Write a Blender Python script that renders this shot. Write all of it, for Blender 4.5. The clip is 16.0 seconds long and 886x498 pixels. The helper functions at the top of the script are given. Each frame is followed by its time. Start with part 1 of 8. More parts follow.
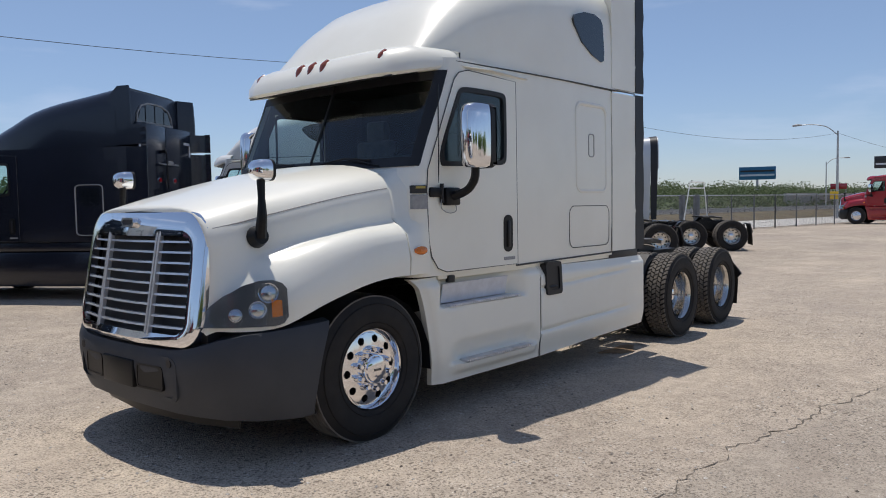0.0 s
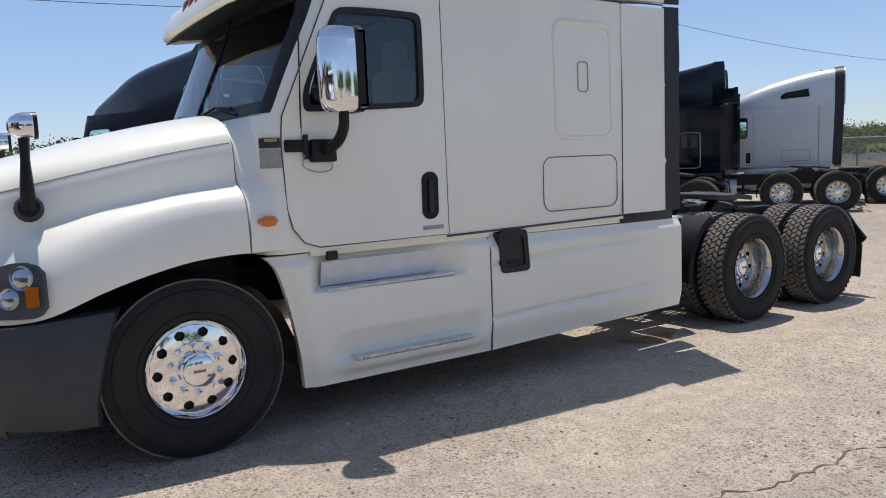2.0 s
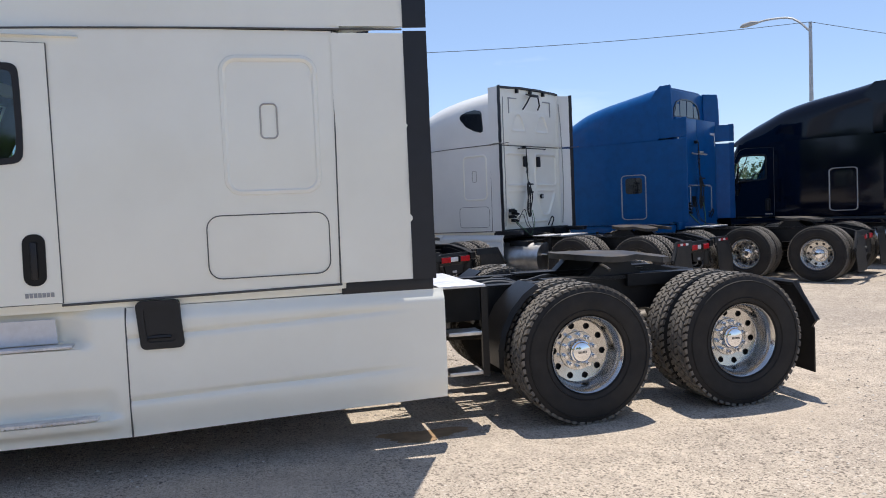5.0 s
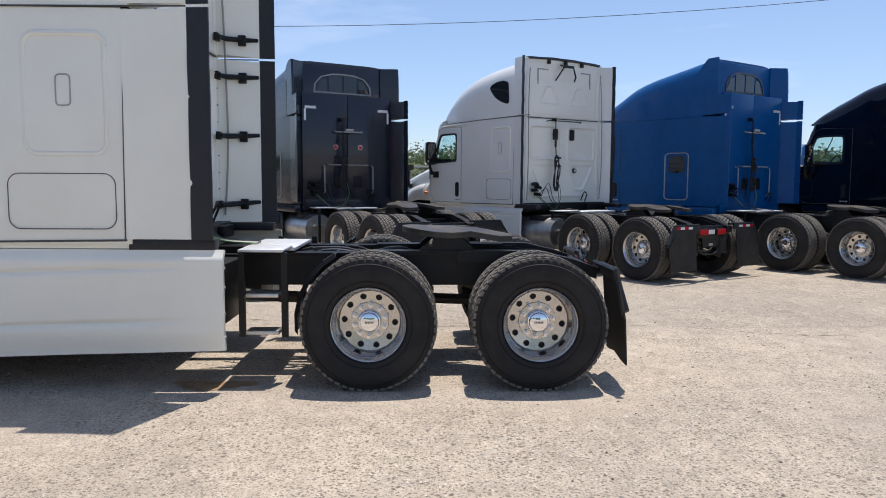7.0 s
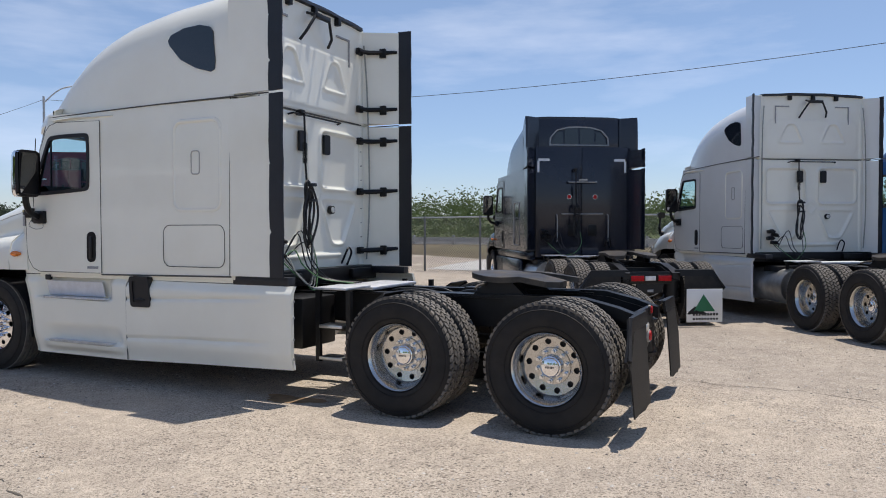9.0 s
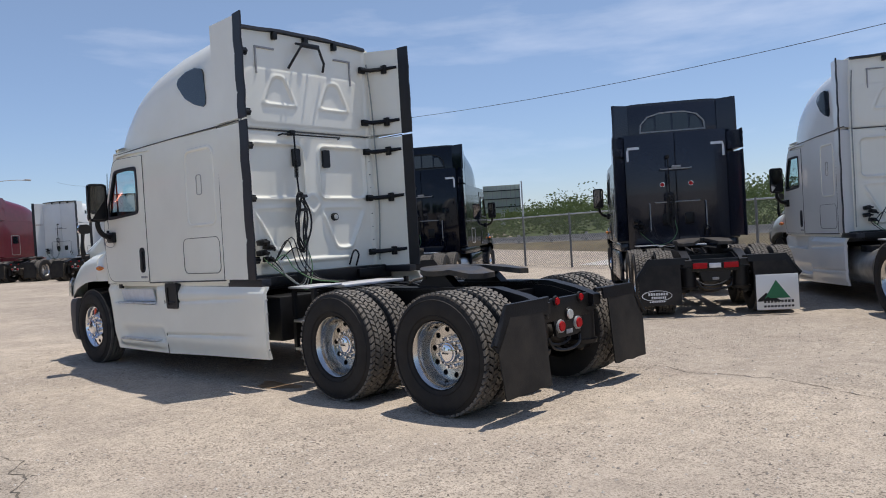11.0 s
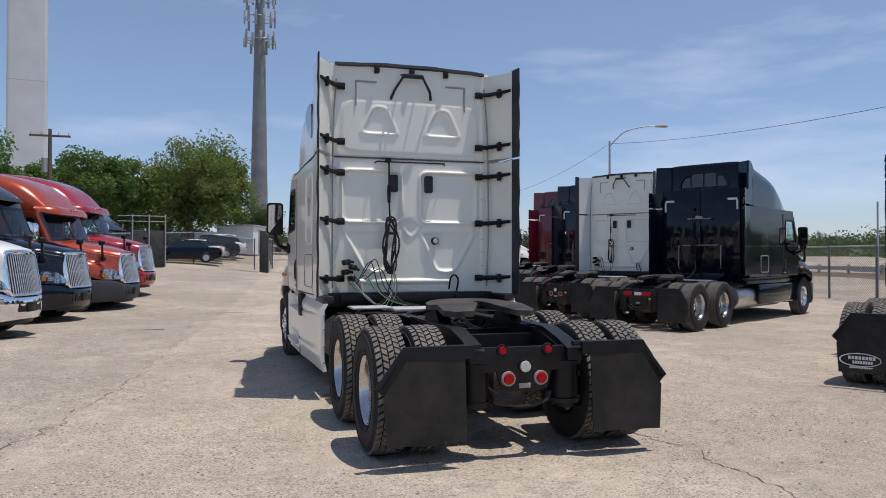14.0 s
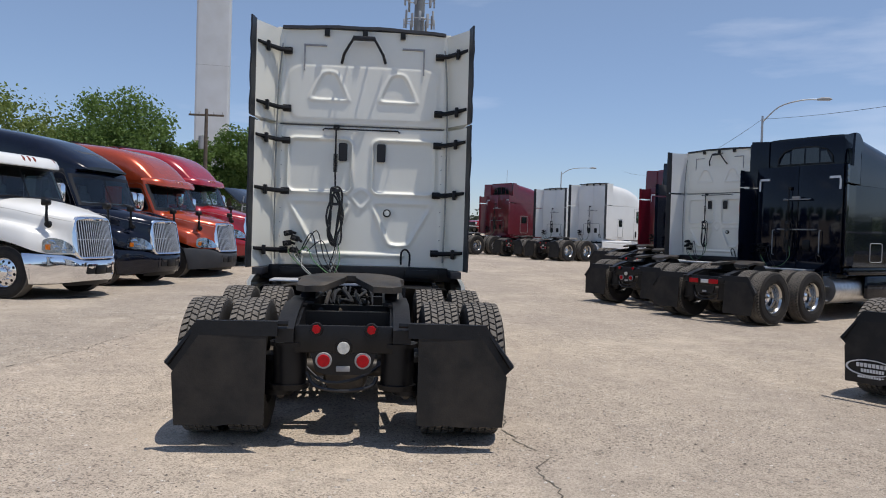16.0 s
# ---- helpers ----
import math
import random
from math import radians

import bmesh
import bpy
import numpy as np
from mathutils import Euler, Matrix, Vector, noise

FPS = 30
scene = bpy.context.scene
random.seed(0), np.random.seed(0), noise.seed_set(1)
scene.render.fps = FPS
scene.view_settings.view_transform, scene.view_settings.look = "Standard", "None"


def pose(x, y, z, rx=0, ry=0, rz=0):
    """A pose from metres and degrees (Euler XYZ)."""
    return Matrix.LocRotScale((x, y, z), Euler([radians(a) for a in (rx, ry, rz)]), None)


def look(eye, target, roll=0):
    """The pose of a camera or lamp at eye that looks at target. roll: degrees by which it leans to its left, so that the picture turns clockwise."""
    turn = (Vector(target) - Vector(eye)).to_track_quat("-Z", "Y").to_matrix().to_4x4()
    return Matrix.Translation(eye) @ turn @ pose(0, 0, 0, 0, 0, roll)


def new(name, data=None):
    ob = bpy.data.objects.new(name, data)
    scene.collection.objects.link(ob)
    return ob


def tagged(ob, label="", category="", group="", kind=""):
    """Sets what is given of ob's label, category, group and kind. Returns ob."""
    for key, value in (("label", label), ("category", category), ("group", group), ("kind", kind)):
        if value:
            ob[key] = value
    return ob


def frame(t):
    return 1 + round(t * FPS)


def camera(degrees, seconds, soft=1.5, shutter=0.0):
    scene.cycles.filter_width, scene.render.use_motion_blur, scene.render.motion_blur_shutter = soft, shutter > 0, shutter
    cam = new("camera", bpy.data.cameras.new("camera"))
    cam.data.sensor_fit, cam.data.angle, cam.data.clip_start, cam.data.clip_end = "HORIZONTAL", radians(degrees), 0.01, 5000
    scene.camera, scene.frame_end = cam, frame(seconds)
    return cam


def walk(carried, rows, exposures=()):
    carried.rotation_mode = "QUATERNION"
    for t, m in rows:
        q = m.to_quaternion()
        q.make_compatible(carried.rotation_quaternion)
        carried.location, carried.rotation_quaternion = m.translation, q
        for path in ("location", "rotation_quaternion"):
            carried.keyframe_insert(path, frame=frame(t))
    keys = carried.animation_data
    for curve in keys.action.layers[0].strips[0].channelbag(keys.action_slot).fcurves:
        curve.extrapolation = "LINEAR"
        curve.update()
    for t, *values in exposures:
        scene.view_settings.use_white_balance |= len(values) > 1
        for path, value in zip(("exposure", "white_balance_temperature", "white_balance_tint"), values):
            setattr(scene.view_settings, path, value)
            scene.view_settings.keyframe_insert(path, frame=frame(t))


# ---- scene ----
cam = camera(61.2, 16.0, soft=1.0)
PATH = [
    (0, (5.077, -3.671, 1.668), (3.765, -2.166, 1.556), -1.0),
    (0.5, (5.271, -3.038, 1.666), (3.866, -1.622, 1.519), -2.4),
    (1, (5.348, -2.392, 1.62), (3.832, -1.104, 1.409), -4.1),
    (1.5, (5.496, -1.769, 1.644), (3.897, -0.594, 1.392), -3.4),
    (2, (5.517, -1.113, 1.637), (3.856, -0.022, 1.412), -2.4),
    (2.5, (5.598, -0.493, 1.639), (3.882, 0.516, 1.442), -1.7),
    (3, (5.72, 0.169, 1.643), (3.962, 1.108, 1.475), -1.0),
    (3.5, (5.834, 0.827, 1.656), (4.041, 1.698, 1.501), -0.3),
    (4, (6.013, 1.525, 1.644), (4.179, 2.308, 1.496), -0.3),
    (4.5, (6.124, 2.231, 1.64), (4.233, 2.868, 1.507), -1.4),
    (5, (6.28, 2.948, 1.636), (4.342, 3.431, 1.531), -2.4),
    (5.2, (6.318, 3.232, 1.598), (4.37, 3.672, 1.501), -2.2),
    (7.3, (6.863, 6.127, 1.619), (4.872, 6.066, 1.433), 0.5),
    (7.5, (6.839, 6.423, 1.577), (4.854, 6.267, 1.395), 0.6),
    (8, (6.87, 7.066, 1.594), (4.918, 6.663, 1.428), 0.9),
    (8.5, (6.83, 7.72, 1.592), (4.944, 7.063, 1.477), 0.7),
    (9, (6.767, 8.378, 1.611), (4.961, 7.519, 1.558), -0.1),
    (9.2, (6.764, 8.644, 1.589), (4.989, 7.723, 1.555), -0.5),
    (11.3, (5.508, 11.181, 1.504), (4.085, 9.776, 1.468), -3.9),
    (11.5, (5.309, 11.395, 1.497), (3.94, 9.937, 1.465), -4.2),
    (12, (4.789, 11.773, 1.534), (3.584, 10.177, 1.513), -4.4),
    (12.5, (4.256, 12.118, 1.548), (3.236, 10.398, 1.549), -4.0),
    (13, (3.679, 12.413, 1.573), (2.837, 10.6, 1.598), -2.8),
    (13.5, (3.106, 12.569, 1.595), (2.399, 10.699, 1.628), -1.2),
    (14, (2.469, 12.746, 1.619), (1.865, 10.839, 1.642), 0.1),
    (14.4, (1.913, 12.783, 1.612), (1.387, 10.853, 1.617), 0.7),
    (14.5, (1.771, 12.787, 1.611), (1.26, 10.853, 1.611), 0.9),
    (15, (1.094, 12.841, 1.612), (0.679, 10.885, 1.592), 1.2),
    (15.5, (0.426, 12.766, 1.603), (0.123, 10.789, 1.571), 1.4),
    (16, (-0.248, 12.679, 1.592), (-0.415, 10.686, 1.554), 1.7),
]
EXPOSURES = [(0.0, -0.22), (2.0, 0.03), (3.5, 0.27), (5.0, 0.36), (7.5, 0.19), (9.0, 0.04), (11.5, -0.03), (14.0, -0.10), (16.0, -0.10)]
walk(cam, [(t, look(eye, target, roll)) for t, eye, target, roll in PATH], EXPOSURES)

# ---- light ----
SUN_DIR = Vector((-0.90, 0.40, 3.95)).normalized()
world = bpy.data.worlds.new("sky")
scene.world = world
world.use_nodes = True
wn = world.node_tree
for n in list(wn.nodes):
    wn.nodes.remove(n)
w_out = wn.nodes.new("ShaderNodeOutputWorld")
w_bg = wn.nodes.new("ShaderNodeBackground")
w_bg.inputs["Strength"].default_value = 0.114
w_sky = wn.nodes.new("ShaderNodeTexSky")
w_sky.sky_type = "NISHITA"
w_sky.sun_disc = False
w_sky.sun_elevation = math.asin(SUN_DIR.z)
w_sky.sun_rotation = math.atan2(SUN_DIR.x, SUN_DIR.y)
w_sky.air_density, w_sky.dust_density, w_sky.ozone_density = 1.0, 0.25, 4.0
w_co = wn.nodes.new("ShaderNodeTexCoord")
w_map = wn.nodes.new("ShaderNodeMapping")
w_map.inputs["Scale"].default_value = (1.0, 1.0, 5.0)
w_no = wn.nodes.new("ShaderNodeTexNoise")
w_no.inputs["Scale"].default_value = 2.1
w_no.inputs["Detail"].default_value = 7.0
w_no.inputs["Roughness"].default_value = 0.55
w_ra = wn.nodes.new("ShaderNodeValToRGB")
w_ra.color_ramp.elements[0].position, w_ra.color_ramp.elements[1].position = 0.56, 0.80
w_ra.color_ramp.elements[0].color, w_ra.color_ramp.elements[1].color = (0.07, 0.07, 0.07, 1), (0.5, 0.5, 0.5, 1)
w_mix = wn.nodes.new("ShaderNodeMixRGB")
w_mix.inputs[2].default_value = (8.5, 8.9, 9.6, 1)
wn.links.new(w_co.outputs["Generated"], w_map.inputs["Vector"])
wn.links.new(w_map.outputs["Vector"], w_no.inputs["Vector"])
wn.links.new(w_no.outputs["Fac"], w_ra.inputs["Fac"])
wn.links.new(w_ra.outputs["Color"], w_mix.inputs["Fac"])
wn.links.new(w_sky.outputs["Color"], w_mix.inputs[1])
w_tint = wn.nodes.new("ShaderNodeMixRGB")
w_tint.blend_type = "MULTIPLY"
w_tint.inputs["Fac"].default_value = 1.0
w_tint.inputs[2].default_value = (0.99, 0.985, 1.02, 1)
wn.links.new(w_mix.outputs["Color"], w_tint.inputs[1])
# cooler, hazier air towards the horizon
w_sep = wn.nodes.new("ShaderNodeSeparateXYZ")
wn.links.new(w_co.outputs["Generated"], w_sep.inputs["Vector"])
w_hz = wn.nodes.new("ShaderNodeValToRGB")
w_hz.color_ramp.elements[0].position, w_hz.color_ramp.elements[1].position = 0.0, 0.30
w_hz.color_ramp.elements[0].color, w_hz.color_ramp.elements[1].color = (0.86, 0.90, 1.04, 1), (1, 1, 1, 1)
wn.links.new(w_sep.outputs["Z"], w_hz.inputs["Fac"])
w_cool = wn.nodes.new("ShaderNodeMixRGB")
w_cool.blend_type = "MULTIPLY"
w_cool.inputs["Fac"].default_value = 1.0
wn.links.new(w_tint.outputs["Color"], w_cool.inputs[1])
wn.links.new(w_hz.outputs["Color"], w_cool.inputs[2])
wn.links.new(w_cool.outputs["Color"], w_bg.inputs["Color"])
wn.links.new(w_bg.outputs["Background"], w_out.inputs["Surface"])

sun = new("sun", bpy.data.lights.new("sun", "SUN"))
sun.data.energy, sun.data.angle, sun.data.color = 4.0, radians(0.55), (1.0, 0.94, 0.87)
sun.matrix_world = look(SUN_DIR * 60, (0, 0, 0))

# ---- materials ----
MATS = {}


def mat(name, color, rough=0.5, metal=0.0, var=0.12, scale=6.0, bump=0.0, bscale=60.0, coat=0.0, dirt=None, dirt_amt=0.0, dscale=1.2, spec=0.5, alpha_glass=False):
    """Principled material: broad stains and fine grain over the base colour, optional dust and fine relief."""
    if name in MATS:
        return MATS[name]
    m = bpy.data.materials.new(name)
    m.use_nodes = True
    nt = m.node_tree
    b = nt.nodes["Principled BSDF"]
    b.inputs["Roughness"].default_value = rough
    b.inputs["Metallic"].default_value = metal
    b.inputs["Coat Weight"].default_value = coat
    b.inputs["Coat Roughness"].default_value = 0.04
    b.inputs["Specular IOR Level"].default_value = spec
    co = nt.nodes.new("ShaderNodeTexCoord")
    n1 = nt.nodes.new("ShaderNodeTexNoise")
    n1.inputs["Scale"].default_value = scale
    n1.inputs["Detail"].default_value = 6.0
    nt.links.new(co.outputs["Object"], n1.inputs["Vector"])
    r1 = nt.nodes.new("ShaderNodeValToRGB")
    r1.color_ramp.elements[0].position, r1.color_ramp.elements[1].position = 0.3, 0.72
    r1.color_ramp.elements[0].color = (*[c * (1 - var) for c in color], 1)
    r1.color_ramp.elements[1].color = (*[min(1.0, c * (1 + var)) for c in color], 1)
    nt.links.new(n1.outputs["Fac"], r1.inputs["Fac"])
    col = r1.outputs["Color"]
    if dirt:
        n2 = nt.nodes.new("ShaderNodeTexNoise")
        n2.inputs["Scale"].default_value = dscale
        n2.inputs["Detail"].default_value = 8.0
        n2.inputs["Roughness"].default_value = 0.65
        nt.links.new(co.outputs["Object"], n2.inputs["Vector"])
        r2 = nt.nodes.new("ShaderNodeValToRGB")
        r2.color_ramp.elements[0].position, r2.color_ramp.elements[1].position = 0.42, 0.75
        r2.color_ramp.elements[0].color = (0, 0, 0, 1)
        r2.color_ramp.elements[1].color = (dirt_amt, dirt_amt, dirt_amt, 1)
        nt.links.new(n2.outputs["Fac"], r2.inputs["Fac"])
        mx = nt.nodes.new("ShaderNodeMixRGB")
        mx.inputs[2].default_value = (*dirt, 1)
        nt.links.new(r2.outputs["Color"], mx.inputs["Fac"])
        nt.links.new(col, mx.inputs[1])
        col = mx.outputs["Color"]
        ma = nt.nodes.new("ShaderNodeMath")
        ma.operation = "MULTIPLY_ADD"
        ma.inputs[1].default_value = 0.5
        ma.inputs[2].default_value = rough
        nt.links.new(r2.outputs["Color"], ma.inputs[0])
        nt.links.new(ma.outputs[0], b.inputs["Roughness"])
    nt.links.new(col, b.inputs["Base Color"])
    if bump:
        n3 = nt.nodes.new("ShaderNodeTexNoise")
        n3.inputs["Scale"].default_value = bscale
        n3.inputs["Detail"].default_value = 4.0
        nt.links.new(co.outputs["Object"], n3.inputs["Vector"])
        bp = nt.nodes.new("ShaderNodeBump")
        bp.inputs["Strength"].default_value = bump
        bp.inputs["Distance"].default_value = 0.02
        nt.links.new(n3.outputs["Fac"], bp.inputs["Height"])
        nt.links.new(bp.outputs["Normal"], b.inputs["Normal"])
    MATS[name] = m
    return m


DUST = (0.42, 0.36, 0.28)
M_WHITE = mat("white_paint", (0.90, 0.885, 0.785), 0.30, var=0.025, scale=1.5, coat=0.5, dirt=(0.62, 0.56, 0.44), dirt_amt=0.15, dscale=1.1, bump=0.05, bscale=2.2)
M_WHITE2 = mat("white_paint_plain", (0.80, 0.80, 0.77), 0.3, var=0.03, scale=1.5, coat=0.5, dirt=(0.6, 0.56, 0.5), dirt_amt=0.15)
M_SILVER = mat("silver_paint", (0.62, 0.64, 0.66), 0.3, 0.3, var=0.03, scale=1.5, coat=0.5)
M_GRAY = mat("graphite_paint", (0.011, 0.014, 0.026), 0.25, 0.1, var=0.15, scale=1.2, coat=0.25)
M_BLACK = mat("black_paint", (0.002, 0.004, 0.011), 0.07, var=0.2, coat=0.08, spec=0.3, bump=0.04, bscale=2.5)
M_NAVY = mat("navy_paint", (0.004, 0.006, 0.015), 0.12, var=0.2, coat=0.3, spec=0.4)
M_BLUE = mat("blue_paint", (0.001, 0.075, 0.25), 0.32, 0.0, var=0.12, coat=0.08, spec=0.22)
M_RED = mat("red_paint", (0.33, 0.008, 0.016), 0.24, 0.1, var=0.1, coat=0.9)
M_DRED = mat("dark_red_paint", (0.13, 0.004, 0.014), 0.28, var=0.15, coat=0.7)
M_ORANGE = mat("orange_paint", (0.46, 0.065, 0.018), 0.24, 0.35, var=0.08, coat=0.9)
M_PLASTIC = mat("dark_grey_plastic", (0.044, 0.048, 0.056), 0.55, var=0.1, scale=3, bump=0.05, bscale=300, dirt=DUST, dirt_amt=0.05, spec=0.35)
M_BLKPL = mat("black_plastic", (0.006, 0.006, 0.007), 0.40, var=0.15, bump=0.04, bscale=250, dirt=DUST, dirt_amt=0.02, spec=0.3)
M_TRIM = mat("black_rubber_trim", (0.012, 0.013, 0.018), 0.45, var=0.2, bump=0.05, bscale=80)
M_GASKET = mat("window_gasket", (0.008, 0.008, 0.010), 0.5, var=0.1)
M_TYRE = mat("tyre_rubber", (0.019, 0.018, 0.018), 0.72, var=0.2, scale=9, bump=0.12, bscale=160, dirt=(0.10, 0.085, 0.065), dirt_amt=0.20, dscale=3.5, spec=0.3)
M_TREAD = mat("tread_rubber", (0.13, 0.118, 0.104), 0.9, var=0.3, scale=12, bump=0.25, bscale=120, dirt=(0.27, 0.235, 0.19), dirt_amt=0.7, dscale=5)
M_CHROME = mat("chrome", (0.86, 0.86, 0.88), 0.06, 1.0, var=0.03, scale=3)
M_ALU = mat("polished_aluminium", (0.78, 0.78, 0.79), 0.17, 1.0, var=0.08, scale=14, bump=0.02, bscale=90)
M_BARS = mat("satin_bar_metal", (0.80, 0.81, 0.82), 0.24, 0.6, var=0.06, scale=8)
M_ALUR = mat("rear_rim_aluminium", (0.56, 0.55, 0.53), 0.17, 1.0, var=0.12, scale=10, bump=0.03, bscale=90, dirt=(0.30, 0.26, 0.2), dirt_amt=0.2, dscale=5)
M_ALUD = mat("dull_aluminium", (0.60, 0.60, 0.60), 0.38, 1.0, var=0.15, scale=10, bump=0.05, bscale=120, dirt=DUST, dirt_amt=0.35, dscale=3)
M_TREADPL = mat("bright_tread_plate", (0.72, 0.73, 0.76), 0.42, 0.6, var=0.12, scale=14, bump=0.15, bscale=60, dirt=DUST, dirt_amt=0.4, dscale=4)
M_CHASSIS = mat("chassis_black", (0.006, 0.006, 0.007), 0.42, var=0.3, scale=8, bump=0.1, bscale=60, dirt=(0.10, 0.085, 0.065), dirt_amt=0.09, dscale=3, spec=0.35)
M_GREASE = mat("greasy_steel", (0.045, 0.042, 0.040), 0.45, 0.5, var=0.35, scale=7, bump=0.1, bscale=50, dirt=(0.25, 0.2, 0.14), dirt_amt=0.5, dscale=4)
M_FLAP = mat("mudflap_rubber", (0.016, 0.015, 0.014), 0.6, var=0.25, scale=5, bump=0.08, bscale=90, dirt=(0.13, 0.105, 0.08), dirt_amt=0.22, dscale=2.5, spec=0.3)
M_AMBER = mat("amber_lens", (0.75, 0.20, 0.015), 0.18, var=0.15, scale=40, coat=0.6)
M_AMBERD = mat("dark_amber_lens", (0.24, 0.05, 0.02), 0.15, var=0.2, scale=30, coat=0.8)
M_REDL = mat("red_lens", (0.42, 0.003, 0.008), 0.45, var=0.2, scale=40, coat=0.1, spec=0.2)
M_LENSW = mat("clear_lamp_lens", (0.62, 0.64, 0.62), 0.15, 0.2, var=0.2, scale=30, coat=0.6)
M_REFL = mat("lamp_reflector", (0.8, 0.81, 0.83), 0.14, 1.0, var=0.05)
M_INT = mat("cab_interior", (0.026, 0.031, 0.037), 0.85, var=0.2, scale=8, bump=0.08, bscale=120)
M_SEAT = mat("seat_cloth", (0.10, 0.11, 0.12), 0.9, var=0.2, scale=14, bump=0.1, bscale=200)
M_LINE = mat("panel_gap", (0.085, 0.082, 0.078), 0.7, var=0.15)
M_LINEL = mat("soft_seam", (0.42, 0.40, 0.37), 0.6, var=0.1)
M_TAPE = mat("silver_reflective_tape", (0.72, 0.73, 0.75), 0.35, 0.2, var=0.1, scale=20)
M_LABEL = mat("yellow_label", (0.42, 0.33, 0.08), 0.5, var=0.1)
M_LABELB = mat("label_print", (0.03, 0.03, 0.03), 0.6, var=0.1)
M_GREY = mat("grey_sticker", (0.33, 0.33, 0.33), 0.6, var=0.15, scale=30)
M_GREEN = mat("green_hose", (0.10, 0.22, 0.09), 0.5, var=0.2)
M_HOSE = mat("black_hose", (0.012, 0.012, 0.013), 0.45, var=0.2)
M_HOSEG = mat("grey_hose", (0.30, 0.31, 0.29), 0.5, var=0.2)
M_FRAMEG = mat("window_frame_grey", (0.085, 0.09, 0.10), 0.35, var=0.1)
M_FILM = mat("pale_kick_film", (0.68, 0.70, 0.74), 0.35, 0.1, var=0.06, scale=9, dirt=(0.35, 0.33, 0.30), dirt_amt=0.25, dscale=14)


def glass_mat(name, tint, ior=1.45):
    m = bpy.data.materials.new(name)
    m.use_nodes = True
    nt = m.node_tree
    nt.nodes.remove(nt.nodes["Principled BSDF"])
    tr = nt.nodes.new("ShaderNodeBsdfTransparent")
    tr.inputs["Color"].default_value = (*tint, 1)
    gl = nt.nodes.new("ShaderNodeBsdfGlossy")
    gl.inputs["Roughness"].default_value = 0.02
    lw = nt.nodes.new("ShaderNodeLayerWeight")
    lw.inputs["Blend"].default_value = 0.5
    pw = nt.nodes.new("ShaderNodeMath")
    pw.operation = "POWER"
    pw.inputs[1].default_value = 5.0
    sc = nt.nodes.new("ShaderNodeMath")
    sc.operation = "MULTIPLY_ADD"
    r0 = ((ior - 1) / (ior + 1)) ** 2
    sc.inputs[1].default_value, sc.inputs[2].default_value = 1 - r0, r0
    mx = nt.nodes.new("ShaderNodeMixShader")
    nt.links.new(lw.outputs["Facing"], pw.inputs[0])
    nt.links.new(pw.outputs[0], sc.inputs[0])
    nt.links.new(sc.outputs[0], mx.inputs["Fac"])
    nt.links.new(tr.outputs["BSDF"], mx.inputs[1])
    nt.links.new(gl.outputs["BSDF"], mx.inputs[2])
    nt.links.new(mx.outputs["Shader"], nt.nodes["Material Output"].inputs["Surface"])
    return m


M_GLASS = glass_mat("tinted_side_glass", (0.86, 0.94, 0.94), 1.6)
M_WSGLASS = glass_mat("windscreen_glass", (0.80, 0.93, 0.95), 1.75)
M_LAMPGL = glass_mat("headlamp_cover", (0.80, 0.83, 0.85), 1.6)
M_LAMPIN = mat("headlamp_bezel", (0.10, 0.107, 0.118), 0.35, var=0.15, scale=9)
M_DARKGL = mat("dark_glass", (0.010, 0.013, 0.018), 0.04, var=0.1, coat=0.5)

# ---- mesh helpers ----


def part(name, bm, material, parent=None, label="", smooth=35.0, normals=True):
    """Link a bmesh as one mesh object under a thing or a part."""
    if normals:
        bmesh.ops.recalc_face_normals(bm, faces=bm.faces)
    me = bpy.data.meshes.new(name)
    bm.to_mesh(me)
    bm.free()
    return part_me(name, me, material, parent, label, smooth)


def part_me(name, me, material, parent=None, label="", smooth=35.0):
    if not me.materials:
        me.materials.append(material)
        if smooth:
            me.polygons.foreach_set("use_smooth", [True] * len(me.polygons))
            me.set_sharp_from_angle(angle=radians(smooth))
    ob = new(name, me)
    if parent is not None:
        ob.parent = parent
    if label:
        ob["label"] = label
    return ob


def thing(name, m, label, category, group=""):
    e = new(name)
    e.empty_display_size = 0.3
    e.matrix_world = m
    return tagged(e, label, category, group)


def box(bm, x0, x1, y0, y1, z0, z1, bev=0.0, m=None):
    vs = [bm.verts.new((x, y, z)) for x in (x0, x1) for y in (y0, y1) for z in (z0, z1)]
    fs = [bm.faces.new([vs[i] for i in f]) for f in ((0, 1, 3, 2), (4, 6, 7, 5), (0, 4, 5, 1), (2, 3, 7, 6), (0, 2, 6, 4), (1, 5, 7, 3))]
    if bev:
        r = bmesh.ops.bevel(bm, geom=list({e for f in fs for e in f.edges}), offset=bev, segments=2, affect="EDGES", profile=0.5)
        vs = list({v for f in r["faces"] for v in f.verts} | {v for v in vs if v.is_valid})
    if m is not None:
        bmesh.ops.transform(bm, matrix=m, verts=vs)
    return vs


def ring_loft(bm, rings, closed=True, caps=True):
    """Skin a list of equal-length rings of points."""
    vr = [[bm.verts.new(p) for p in r] for r in rings]
    n = len(vr[0])
    for a, b in zip(vr, vr[1:]):
        for i in range(n if closed else n - 1):
            j = (i + 1) % n
            bm.faces.new((a[i], a[j], b[j], b[i]))
    if caps and closed:
        bm.faces.new(vr[0][::-1])
        bm.faces.new(vr[-1])
    return vr


